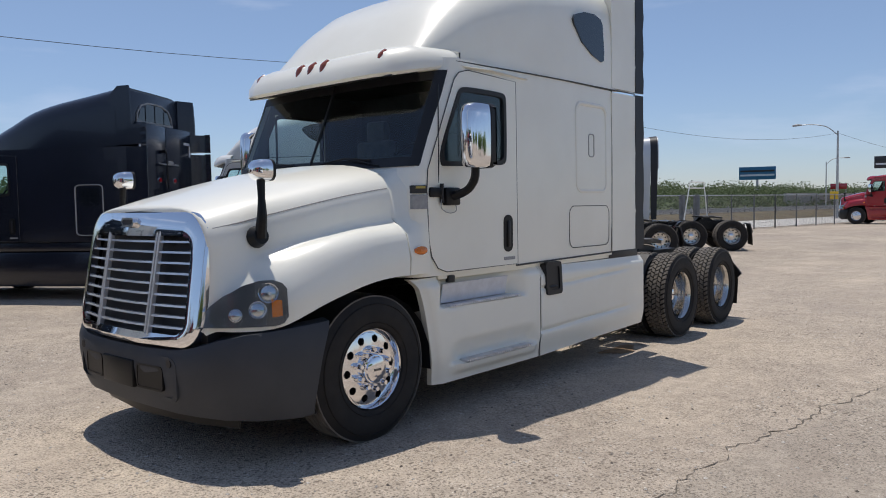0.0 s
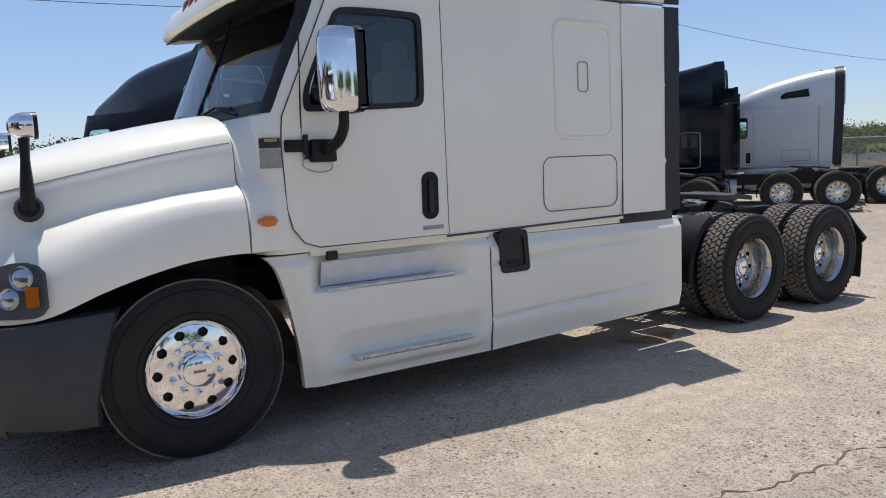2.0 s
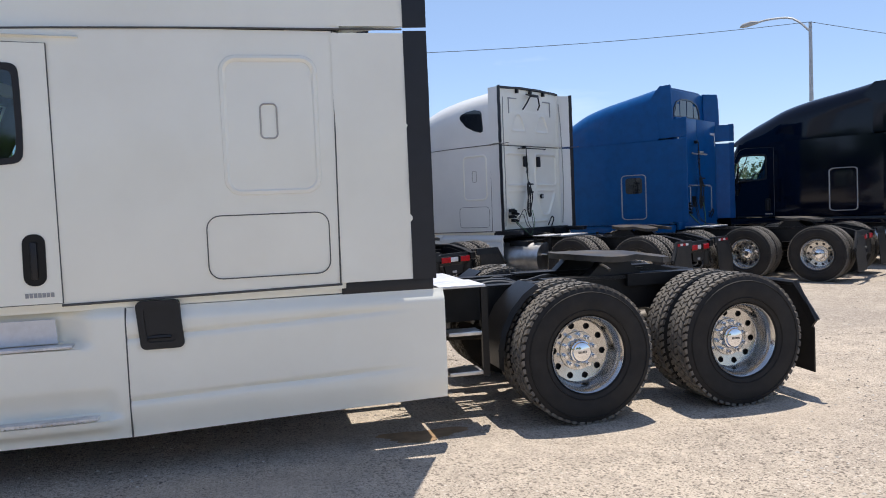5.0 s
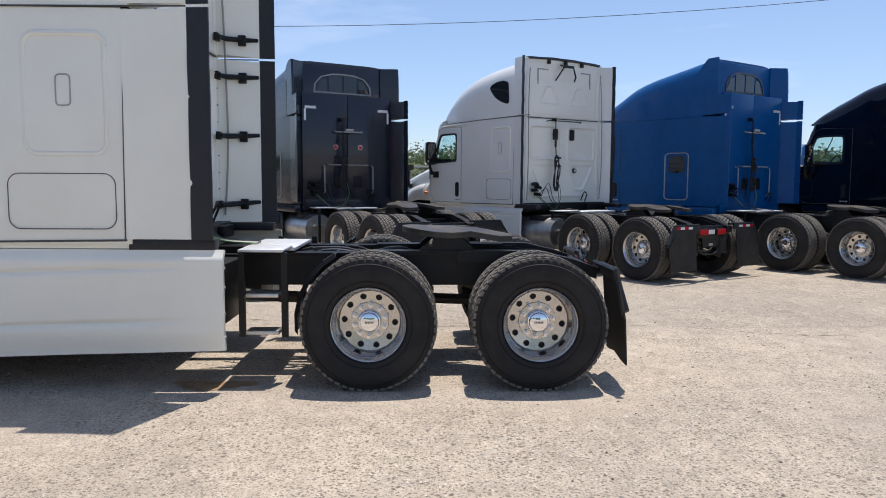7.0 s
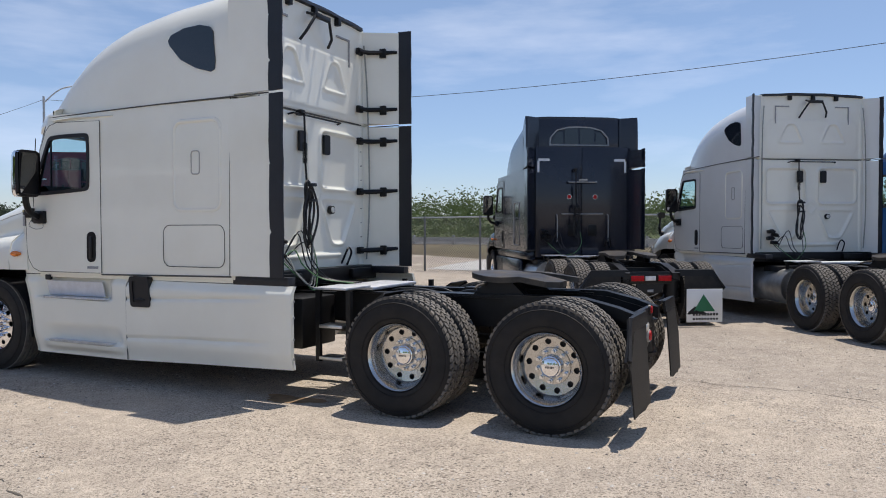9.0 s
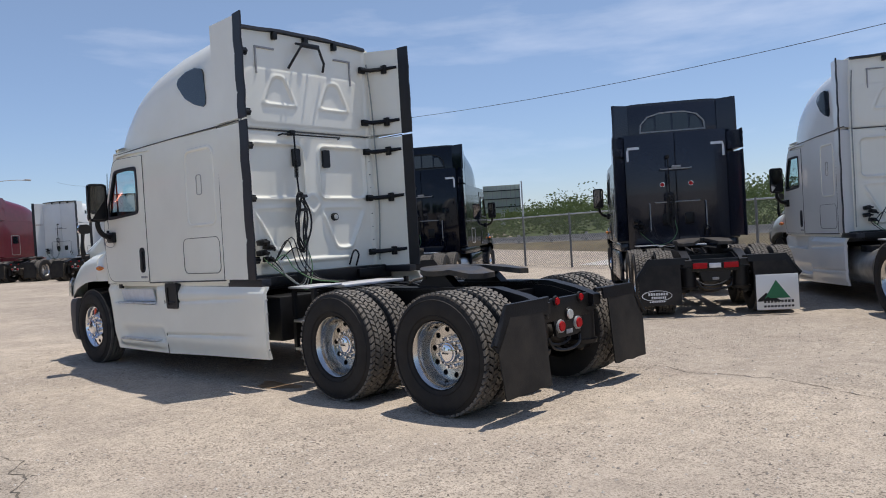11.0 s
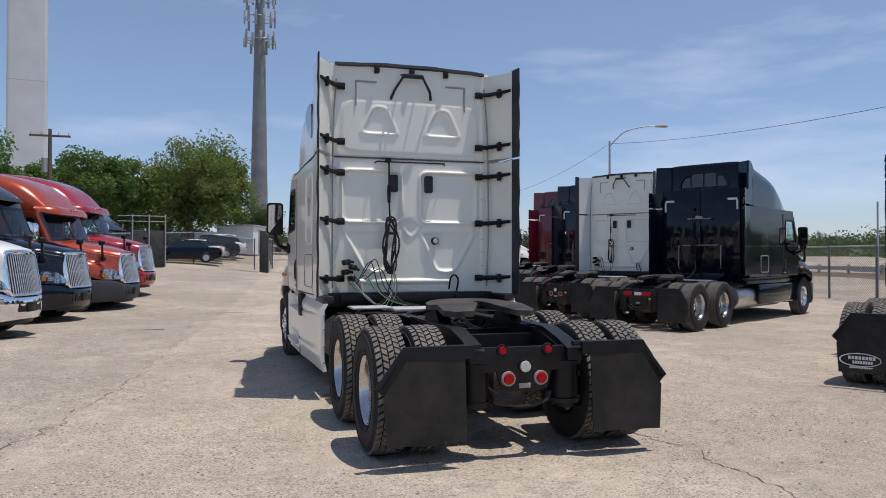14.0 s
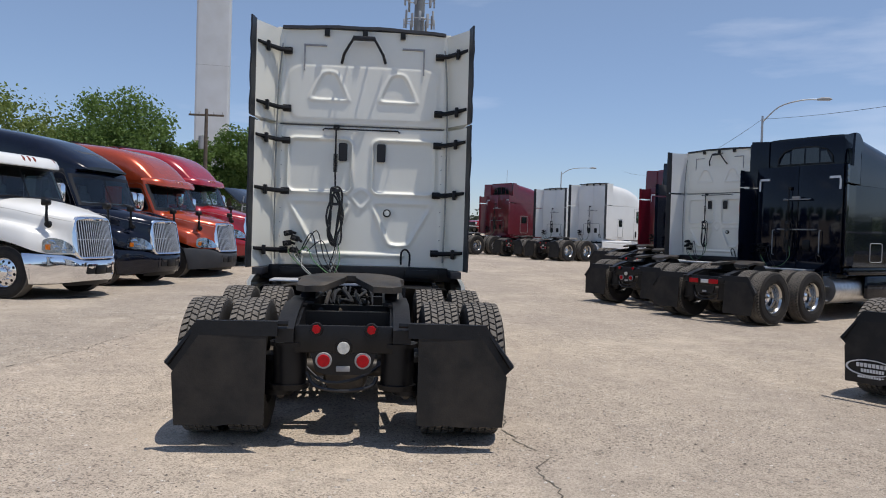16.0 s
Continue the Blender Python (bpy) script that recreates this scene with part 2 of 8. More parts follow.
def cyl(bm, p0, p1, r0, r1=None, n=16, caps=True):
    p0, p1 = Vector(p0), Vector(p1)
    r1 = r0 if r1 is None else r1
    d = (p1 - p0).normalized()
    u = d.orthogonal().normalized()
    w = d.cross(u)
    rings = [[p + (u * math.cos(a) + w * math.sin(a)) * r for a in [2 * math.pi * i / n for i in range(n)]] for p, r in ((p0, r0), (p1, r1))]
    ring_loft(bm, rings, True, caps)


def tube(bm, pts, r, n=8, smooth_steps=0):
    pts = [Vector(p) for p in pts]
    if smooth_steps:
        out = []
        for i in range(len(pts) - 1):
            a, b, c, d = pts[max(i - 1, 0)], pts[i], pts[i + 1], pts[min(i + 2, len(pts) - 1)]
            for k in range(smooth_steps):
                t = k / smooth_steps
                out.append(0.5 * ((2 * b) + (c - a) * t + (2 * a - 5 * b + 4 * c - d) * t * t + (3 * b - a - 3 * c + d) * t ** 3))
        if isinstance(r, (list, tuple)):
            m = len(pts)
            r = [interp(list(enumerate(r)), k / smooth_steps) for k in range((m - 1) * smooth_steps + 1)]
        pts = out + [pts[-1]]
    rings = []
    u = None
    for i, p in enumerate(pts):
        d = (pts[min(i + 1, len(pts) - 1)] - pts[max(i - 1, 0)])
        d = d.normalized() if d.length > 1e-6 else Vector((0, 0, 1))
        u = d.orthogonal().normalized() if u is None else (u - d * u.dot(d)).normalized()
        w = d.cross(u)
        rr = r[i] if isinstance(r, (list, tuple)) else r
        rings.append([p + (u * math.cos(2 * math.pi * k / n) + w * math.sin(2 * math.pi * k / n)) * rr for k in range(n)])
    ring_loft(bm, rings)


def lathe_x(bm, prof, n=32, c=(0, 0, 0), caps=False):
    """Turn a profile of (x, radius) about the x axis through c."""
    rings = [[(c[0] + x, c[1] + r * math.cos(2 * math.pi * i / n), c[2] + r * math.sin(2 * math.pi * i / n)) for i in range(n)] for x, r in prof]
    ring_loft(bm, rings, True, caps)


def rrect(a0, a1, b0, b1, r, n=5):
    """Rounded rectangle outline in two coordinates."""
    out = []
    for (ca, cb, s) in ((a1 - r, b1 - r, 0), (a0 + r, b1 - r, 90), (a0 + r, b0 + r, 180), (a1 - r, b0 + r, 270)):
        for i in range(n + 1):
            t = radians(s + 90 * i / n)
            out.append((ca + r * math.cos(t), cb + r * math.sin(t)))
    return out


def lift(pts, axis, d):
    """2D points to 3D at the coordinate d of the given axis."""
    if axis == "x":
        return [(d, a, b) for a, b in pts]
    if axis == "y":
        return [(a, d, b) for a, b in pts]
    return [(a, b, d) for a, b in pts]


def prism(bm, pts, axis, d0, d1):
    ring_loft(bm, [lift(pts, axis, d0), lift(pts, axis, d1)])


def frame_prism(bm, outer, inner, axis, d0, d1):
    """A flat frame between two outlines of equal count, with thickness."""
    ring_loft(bm, [lift(outer, axis, d0), lift(outer, axis, d1), lift(inner, axis, d1), lift(inner, axis, d0), lift(outer, axis, d0)], True, False)
    bmesh.ops.remove_doubles(bm, verts=bm.verts, dist=1e-5)


def shrink(pts, d):
    ca = sum(p[0] for p in pts) / len(pts)
    cb = sum(p[1] for p in pts) / len(pts)
    a0 = max(abs(p[0] - ca) for p in pts)
    b0 = max(abs(p[1] - cb) for p in pts)
    return [(ca + (p[0] - ca) * (1 - d / a0), cb + (p[1] - cb) * (1 - d / b0)) for p in pts]


def sstep(a, b, x):
    t = min(1.0, max(0.0, (x - a) / (b - a)))
    return t * t * (3 - 2 * t)


def interp(tab, x):
    if x <= tab[0][0]:
        return tab[0][1]
    for (a, u), (b, v) in zip(tab, tab[1:]):
        if x <= b:
            return u + (v - u) * (x - a) / (b - a)
    return tab[-1][1]


def srect(a, b, a0, a1, b0, b1, r):
    """Signed distance to a rounded rectangle, negative inside."""
    qa = abs(a - (a0 + a1) / 2) - (a1 - a0) / 2 + r
    qb = abs(b - (b0 + b1) / 2) - (b1 - b0) / 2 + r
    return math.hypot(max(qa, 0), max(qb, 0)) + min(max(qa, qb), 0) - r

# ---- wheels ----
WM = {}


def mesh_of(key, bm, material, smooth=35.0):
    bmesh.ops.recalc_face_normals(bm, faces=bm.faces)
    me = bpy.data.meshes.new(key)
    bm.to_mesh(me)
    bm.free()
    me.materials.append(material)
    me.polygons.foreach_set("use_smooth", [True] * len(me.polygons))
    me.set_sharp_from_angle(angle=radians(smooth))
    WM[key] = me


def build_wheel_meshes():
    side = [(0.10, 0.288), (0.13, 0.305), (0.144, 0.345), (0.149, 0.405), (0.145, 0.452), (0.136, 0.482), (0.127, 0.501)]
    for kind, r_base in (("drive", 0.508), ("steer", 0.517)):
        bm = bmesh.new()
        prof = [(-x, r) for x, r in side] + [(-0.118, r_base), (0.118, r_base)] + [(x, r) for x, r in side[::-1]]
        lathe_x(bm, prof, 56)
        for rr in (0.335, 0.468):
            lathe_x(bm, [(0.139, rr - 0.004), (0.1485, rr), (0.139, rr + 0.004)], 56)
        mesh_of("tyre_" + kind, bm, M_TYRE)
    # lug tread of the drive tyres
    bm = bmesh.new()
    n = 54
    rows = [(-0.128, -0.085), (-0.074, -0.032), (-0.022, 0.022), (0.032, 0.074), (0.085, 0.128)]
    for k, (a, b) in enumerate(rows):
        for i in range(n):
            t0 = 2 * math.pi * (i + 0.5 * (k % 2)) / n
            dt = 2 * math.pi / n * (0.64 if k in (0, 4) else 0.72)
            sk = 0.022 * (1 if k % 2 else -1)
            top = 0.529 - (0.007 if k in (0, 4) else 0)
            vs = []
            for r in (0.502, top):
                for (x, s) in ((a, -sk), (b, sk)):
                    for e in (0, 1):
                        t = t0 + dt * e + s
                        vs.append(bm.verts.new((x, r * math.cos(t), r * math.sin(t))))
            for f in ((4, 5, 7, 6), (0, 1, 5, 4), (2, 6, 7, 3), (0, 4, 6, 2), (1, 3, 7, 5)):
                bm.faces.new([vs[j] for j in f])
    mesh_of("tread_drive", bm, M_TREAD, 20)
    bm = bmesh.new()
    for a, b in ((-0.118, -0.078), (-0.070, -0.026), (-0.018, 0.018), (0.026, 0.070), (0.078, 0.118)):
        lathe_x(bm, [(a, 0.508), (a + 0.002, 0.527), (b - 0.002, 0.527), (b, 0.508)], 56)
    mesh_of("tread_steer", bm, M_TREAD, 30)

    def disc(bm, x_of, r0, r1, holes=10, hr=0.021, rm=None):
        rm = rm or (r0 + r1) / 2
        for s in range(holes):
            t0 = 2 * math.pi * s / holes
            dt = 2 * math.pi / holes

            def P(u, r):
                t = t0 + dt * u
                return (x_of(r), r * math.cos(t), r * math.sin(t))
            outer = [P(0, r0), P(0.5, r0), P(1, r0), P(1, rm), P(1, r1), P(0.5, r1), P(0, r1), P(0, rm)]
            ho = []
            deep = []
            for k in range(8):
                u, r = ((0, r0), (0.5, r0), (1, r0), (1, rm), (1, r1), (0.5, r1), (0, r1), (0, rm))[k]
                ang = math.atan2((r - rm) if r != rm else 0, (u - 0.5) * dt * rm)
                rr = rm + hr * math.sin(ang)
                uu = 0.5 + hr * math.cos(ang) / (rm * dt)
                p = P(uu, rr)
                ho.append(p)
                deep.append((p[0] - 0.02, p[1], p[2]))
            vo = [bm.verts.new(p) for p in outer]
            vh = [bm.verts.new(p) for p in ho]
            vd = [bm.verts.new(p) for p in deep]
            for k in range(8):
                j = (k + 1) % 8
                bm.faces.new((vo[k], vo[j], vh[j], vh[k]))
                bm.faces.new((vh[k], vh[j], vd[j], vd[k]))
        bmesh.ops.remove_doubles(bm, verts=bm.verts, dist=1e-4)

    # front: shallow polished disc
    bm = bmesh.new()
    disc(bm, lambda r: 0.098 - 0.25 * max(0.0, r - 0.165) ** 1.2, 0.165, 0.258, hr=0.030, rm=0.217)
    lathe_x(bm, [(0.084, 0.258), (0.082, 0.265), (0.094, 0.272), (0.114, 0.280), (0.122, 0.288), (0.112, 0.294), (0.09, 0.29), (-0.10, 0.288)], 48)
    lathe_x(bm, [(0.098, 0.165), (0.099, 0.160), (0.101, 0.125), (0.100, 0.10)], 40)
    mesh_of("rim_front", bm, M_CHROME, 40)
    bm = bmesh.new()
    lathe_x(bm, [(0.085, 0.112), (0.140, 0.107), (0.150, 0.104), (0.153, 0.094), (0.163, 0.088), (0.170, 0.070), (0.175, 0.03), (0.176, 0.001)], 36)
    mesh_of("hub_front", bm, M_CHROME, 30)
    bm = bmesh.new()
    for s in range(10):
        t = 2 * math.pi * s / 10
        c = (0.14 * math.cos(t), 0.14 * math.sin(t))
        cyl(bm, (0.106, *c), (0.126, *c), 0.021, 0.020, 12)
        cyl(bm, (0.126, *c), (0.145, *c), 0.0165, 0.014, 6)
    mesh_of("nuts", bm, M_CHROME, 30)
    bm = bmesh.new()
    cyl(bm, (0.100, 0.142, 0), (0.128, 0.142, 0), 0.026, 0.025, 14)
    cyl(bm, (0.128, 0.142, 0), (0.164, 0.142, 0), 0.020, 0.016, 8)
    mesh_of("nuts_one", bm, M_CHROME, 30)
    bm = bmesh.new()
    cyl(bm, (-0.062, 0.122, 0), (-0.038, 0.122, 0), 0.021, 0.020, 12)
    cyl(bm, (-0.038, 0.122, 0), (-0.004, 0.122, 0), 0.016, 0.013, 8)
    mesh_of("nuts_rear_one", bm, M_ALU, 30)
    # rear: deep dished disc
    bm = bmesh.new()
    disc(bm, lambda r: -0.070 + 0.15 * (r - 0.14), 0.150, 0.238, hr=0.026, rm=0.198)
    lathe_x(bm, [(-0.0555, 0.238), (-0.045, 0.248), (0.02, 0.254), (0.085, 0.260), (0.10, 0.272), (0.116, 0.281), (0.122, 0.288), (0.112, 0.294), (0.09, 0.29), (-0.10, 0.288)], 48)
    lathe_x(bm, [(-0.069, 0.150), (-0.058, 0.146), (-0.056, 0.11), (-0.056, 0.08)], 40)
    mesh_of("rim_rear", bm, M_ALUR, 40)
    bm = bmesh.new()
    lathe_x(bm, [(-0.07, 0.094), (-0.015, 0.090), (-0.002, 0.085), (0.002, 0.076), (0.014, 0.070), (0.022, 0.045), (0.024, 0.001)], 36)
    mesh_of("hub_rear", bm, M_CHROME, 30)
    bm = bmesh.new()
    for s in range(10):
        t = 2 * math.pi * s / 10
        c = (0.118 * math.cos(t), 0.118 * math.sin(t))
        cyl(bm, (-0.060, *c), (-0.042, *c), 0.018, 0.017, 10)
        cyl(bm, (-0.042, *c), (-0.026, *c), 0.0145, 0.012, 6)
    mesh_of("nuts_rear", bm, M_ALU, 30)
    bm = bmesh.new()
    lathe_x(bm, [(-0.13, 0.26), (0.045, 0.255), (0.05, 0.02)], 32)
    mesh_of("drum_front", bm, M_GASKET, 40)
    bm = bmesh.new()
    lathe_x(bm, [(-0.20, 0.235), (-0.10, 0.232), (-0.095, 0.02)], 32)
    mesh_of("drum_rear", bm, M_GASKET, 40)
    bm = bmesh.new()
    lathe_x(bm, [(-0.11, 0.286), (-0.06, 0.25), (0.06, 0.245), (0.11, 0.286)], 32)
    mesh_of("rim_inner", bm, M_CHASSIS, 40)


build_wheel_meshes()


def wheel(parent, kind, x, y, z=0.518, right=False, single=False):
    """kind: front, rear (outer dual) or inner."""
    e = part_me("wheel", WM["tyre_steer" if kind == "front" else "tyre_drive"], M_TYRE, parent, "black rubber tyre on a " + ("polished ten-hole wheel" if kind != "inner" else "steel wheel"))
    e.matrix_basis = pose(-x if right else x, y, z, random.uniform(0, 36), 0, 180 if right else 0)
    if kind == "front":
        bits = (("tread", "tread_steer"), ("rim", "rim_front"), ("hub_cap", "hub_front"), ("nut_ring", "nuts"), ("brake_drum", "drum_front"))
    elif kind == "rear":
        bits = (("tread", "tread_drive"), ("rim", "rim_rear"), ("hub_cap", "hub_rear"), ("nut_ring", "nuts_rear"), ("brake_drum", "drum_rear"))
    else:
        bits = (("tread", "tread_drive"), ("rim", "rim_inner"))
    if single and kind != "inner":
        # small dark print bars across the hub cap
        bm = bmesh.new()
        hx = 0.1755 if kind == "front" else 0.0235
        for k in range(6):
            a = -0.034 + k * 0.0118
            box(bm, hx - 0.004, hx + 0.0012, a, a + 0.008, -0.008, 0.008)
        pr = part("hub_print", bm, M_LABELB, e)
        pr.matrix_basis = pose(0, 0, 0, -math.degrees(e.matrix_basis.to_euler().x))
    for nm, key in bits:
        if nm == "nut_ring" and single:
            for k in range(10):
                nut = part_me("wheel_nut", WM[key + "_one"], None, e)
                nut.matrix_basis = pose(0, 0, 0, 36 * k)
        else:
            ob = part_me(nm, WM[key], None, e)
            if nm == "nut_ring":
                ob["kind"] = "stuff"
    return e


# ---- tractor parts ----
SEAM_Z = 2.86


def cab_shell(name, material, parent, inset=0.0, y_back=3.56, label=""):
    """Cab and sleeper walls as one shell with real openings for the side windows and the windscreen."""
    zs = [1.13, 1.2, 1.5, 1.8, 1.93, 2.01, 2.2, 2.4, 2.62, 2.70, SEAM_Z - 0.006]
    i = inset
    bm = bmesh.new()
    rings = []
    for z in zs:
        yf = interp([(1.1, 0.44), (1.9, 0.44), (2.02, 0.50), (2.70, 0.80), (2.9, 0.86)], z) + i
        w = interp([(1.1, 1.195), (1.3, 1.212), (2.3, 1.210), (2.9, 1.200)], z) - i
        sh = yf - 0.44 - i
        r = 0.13
        half = [(0.0, yf - 0.05), (0.3, yf - 0.045), (0.6, yf - 0.03), (0.9, yf - 0.005), (1.0, yf + 0.008)]
        half += [(w - r + r * math.sin(a), yf + 0.02 + r - r * math.cos(a)) for a in [radians(d) for d in (15, 35, 55, 75, 90)]]
        half += [(w, 0.72 + 0.76 * sh), (w, 1.60 + 0.02 * sh), (w, 2.0), (w, 2.7), (w, 3.3), (w, y_back - 0.05), (w - 0.05, y_back), (0.5, y_back)]
        ring = half + [(0.0, y_back)] + [(-x, y) for x, y in half[:0:-1]]
        rings.append([(x, y, z) for x, y in ring])
    vr = ring_loft(bm, rings, True, False)
    n = len(rings[0])
    bm.verts.ensure_lookup_table()
    kill = []
    for f in bm.faces:
        c = f.calc_center_median()
        if 2.01 < c.z < 2.62 and abs(c.x) > 1.19 - inset and 0.95 < c.y < 1.60:
            kill.append(f)
        if 2.01 < c.z < 2.70 and abs(c.x) < 1.155 - inset and c.y < 0.95:
            kill.append(f)
    bmesh.ops.delete(bm, geom=kill, context="FACES")
    top = bm.verts.new((0, 2.0, zs[-1]))
    ring_top = [v for v in vr[-1] if v.is_valid]
    for a, b in zip(ring_top, ring_top[1:] + ring_top[:1]):
        bm.faces.new((a, b, top))
    bot = bm.verts.new((0, 2.0, zs[0]))
    ring_bot = [v for v in vr[0] if v.is_valid]
    for a, b in zip(ring_bot, ring_bot[1:] + ring_bot[:1]):
        bm.faces.new((a, b, bot))
    return part(name, bm, material, parent, label, 30)


def roof_section(y, w, h, n, zb=SEAM_Z, k=26):
    out = []
    for i in range(k + 1):
        a = math.pi * i / k
        c, s = math.cos(a), math.sin(a)
        out.append((w * math.copysign(abs(c) ** (2 / n), c), y, zb + h * abs(s) ** (2 / n)))
    return out


SLOPE_H = [(0.60, 0.10), (0.85, 0.27), (1.2, 0.45), (1.7, 0.66), (2.3, 0.84), (3.0, 0.99), (3.56, 1.08), (4.2, 1.14)]


def slope_tail(parent, material, trim):
    """Roof and sides carried on behind the sleeper in one curve, ending in a black edge."""
    for name, y0, y1, mm, out in (("tail_fairing", 3.54, 3.93, material, 0.0), ("rubber_edge", 3.93, 4.17, trim, 0.006)):
        bm = bmesh.new()
        rings = []
        for k in range(5):
            y = y0 + (y1 - y0) * k / 4
            h = interp(SLOPE_H, y) + out
            up = roof_section(y, 1.213 + out, h, 5.5)
            rings.append([(1.213 + out, y - 0.05 * (k / 4), 1.12)] + up + [(-1.213 - out, y - 0.05 * (k / 4), 1.12)])
        ring_loft(bm, rings, False)
        ret = bmesh.ops.extrude_face_region(bm, geom=list(bm.faces))
        for v in [q for q in ret["geom"] if isinstance(q, bmesh.types.BMVert)]:
            v.co.x *= 0.975
            v.co.z -= 0.03 * sstep(2.8, 3.2, v.co.z)
        part(name, bm, mm, parent, "black curved trailing edge" if mm is trim else "", 40)


def roof_cap(parent, material, style):
    bm = bmesh.new()
    if style == "aero":
        tab_h = [(0.76, 0.12), (0.90, 0.31), (1.10, 0.53), (1.4, 0.74), (1.7, 0.87), (2.1, 0.975), (2.6, 1.05), (3.1, 1.095), (3.56, 1.14)]
        tab_w = [(0.76, 0.99), (1.1, 1.08), (1.5, 1.15), (2.0, 1.19), (2.6, 1.205), (3.56, 1.21)]
        tab_n = [(0.76, 3.0), (1.2, 3.7), (2.0, 4.8), (2.8, 5.4), (3.56, 5.6)]
    elif style == "slope":
        tab_h = SLOPE_H
        tab_w = [(0.60, 0.92), (1.1, 1.05), (1.6, 1.14), (2.2, 1.19), (3.56, 1.21)]
        tab_n = [(0.60, 2.6), (1.5, 3.2), (3.56, 5.5)]
    elif style == "low":
        tab_h = [(0.80, 0.06), (1.0, 0.12), (1.6, 0.2), (2.4, 0.26), (3.6, 0.28)]
        tab_w = [(0.80, 1.0), (1.2, 1.12), (3.6, 1.2)]
        tab_n = [(0.80, 3), (3.6, 5)]
    else:
        tab_h = [(0.62, 0.08), (0.8, 0.22), (1.2, 0.42), (1.8, 0.66), (2.4, 0.84), (3.0, 0.99), (3.30, 1.06)]
        tab_w = [(0.62, 0.80), (0.9, 0.95), (1.5, 1.08), (2.2, 1.16), (3.30, 1.2)]
        tab_n = [(0.62, 2.6), (1.5, 3.2), (3.30, 7.0)]
    rings = []
    y0, y1 = tab_h[0][0], tab_h[-1][0]
    N = 22
    for k in range(N + 1):
        y = y0 + (y1 - y0) * (k / N) ** 1.3
        rings.append(roof_section(y, interp(tab_w, y), interp(tab_h, y), interp(tab_n, y)))
    ring_loft(bm, [rings[0]] + rings[1:], False)
    f0 = [bm.verts.new(p) for p in rings[0]]
    bm.faces.new(f0)
    f1 = [bm.verts.new(p) for p in rings[-1]]
    bm.faces.new(f1)
    bmesh.ops.remove_doubles(bm, verts=bm.verts, dist=1e-4)
    return part("roof_fairing", bm, material, parent, "", 30)


def visor(parent, material):
    bm = bmesh.new()
    sec = [(1.02, 2.975), (0.80, 2.975), (0.62, 2.95), (0.50, 2.895), (0.43, 2.79), (0.42, 2.715), (0.455, 2.695), (0.60, 2.745), (0.85, 2.77)]
    rings = []
    for x in (-1.19, -1.16, -1.08, -0.95, -0.75, -0.45, 0, 0.45, 0.75, 0.95, 1.08, 1.16, 1.19):
        a = abs(x)
        dy = 0.70 * max(0, (a - 0.84) / 0.4) ** 2 + 0.03 * a * a
        sh = 1 - 0.62 * max(0, (a - 0.92) / 0.27) ** 1.5
        rings.append([(x, min(1.04, y + dy) if y < 1 else y, 2.86 + (z - 2.86) * sh) for y, z in sec])
    ring_loft(bm, rings)
    vz = part("sun_visor", bm, material, parent, "", 40)
    # black sheet added so that the windscreen reflects a dark visor
    bm = bmesh.new()
    ring_loft(bm, [[(x, y + 0.03 * x * x, z) for y, z in ((0.475, 2.692), (0.60, 2.735), (0.88, 2.762), (0.88, 2.768), (0.60, 2.742), (0.475, 2.698))] for x in (-0.93, -0.4, 0, 0.4, 0.93)])
    part("underside", bm, M_GASKET, vz, "black sheet added under the visor", 30)
    for x in (-0.80, -0.16, 0, 0.16, 0.80):
        bm = bmesh.new()
        y = 0.55 + 0.03 * x * x + (0.03 if abs(x) > 0.7 else 0)
        tube(bm, [(x, y - 0.092, 2.80), (x, y - 0.065, 2.86), (x, y - 0.015, 2.915)], [0.016, 0.033, 0.018], 10, 3)
        part("clearance_lamp", bm, M_AMBERD, parent, "small dark amber marker lamp")


HOOD = [
    (-1.06, [(0, 1.715), (0.40, 1.70), (0.66, 1.655), (0.80, 1.53), (0.825, 1.34), (0.84, 1.19), (0.86, 1.08), (0.88, 0.98), (0.885, 0.90)]),
    (-1.00, [(0, 1.735), (0.42, 1.72), (0.70, 1.665), (0.825, 1.545), (0.85, 1.36), (0.875, 1.21), (0.915, 1.11), (0.965, 1.00), (0.99, 0.90)]),
    (-0.86, [(0, 1.775), (0.44, 1.76), (0.73, 1.695), (0.855, 1.57), (0.885, 1.385), (0.925, 1.26), (1.00, 1.165), (1.07, 1.05), (1.09, 0.90)]),
    (-0.70, [(0, 1.815), (0.45, 1.80), (0.75, 1.735), (0.875, 1.605), (0.905, 1.40), (0.985, 1.335), (1.085, 1.245), (1.15, 1.10), (1.16, 0.93)]),
    (-0.40, [(0, 1.89), (0.47, 1.875), (0.79, 1.80), (0.93, 1.67), (0.962, 1.468), (1.065, 1.432), (1.16, 1.36), (1.215, 1.19), (1.225, 1.05)]),
    (-0.05, [(0, 1.965), (0.50, 1.95), (0.85, 1.875), (0.99, 1.74), (1.012, 1.532), (1.11, 1.51), (1.20, 1.435), (1.24, 1.26), (1.245, 1.14)]),
    (0.20, [(0, 2.01), (0.52, 1.995), (0.89, 1.92), (1.03, 1.78), (1.05, 1.57), (1.135, 1.53), (1.215, 1.46), (1.25, 1.29), (1.25, 1.165)]),
    (0.34, [(0, 2.03), (0.53, 2.015), (0.91, 1.94), (1.05, 1.80), (1.07, 1.59), (1.145, 1.54), (1.22, 1.465), (1.255, 1.295), (1.255, 1.165)]),
]


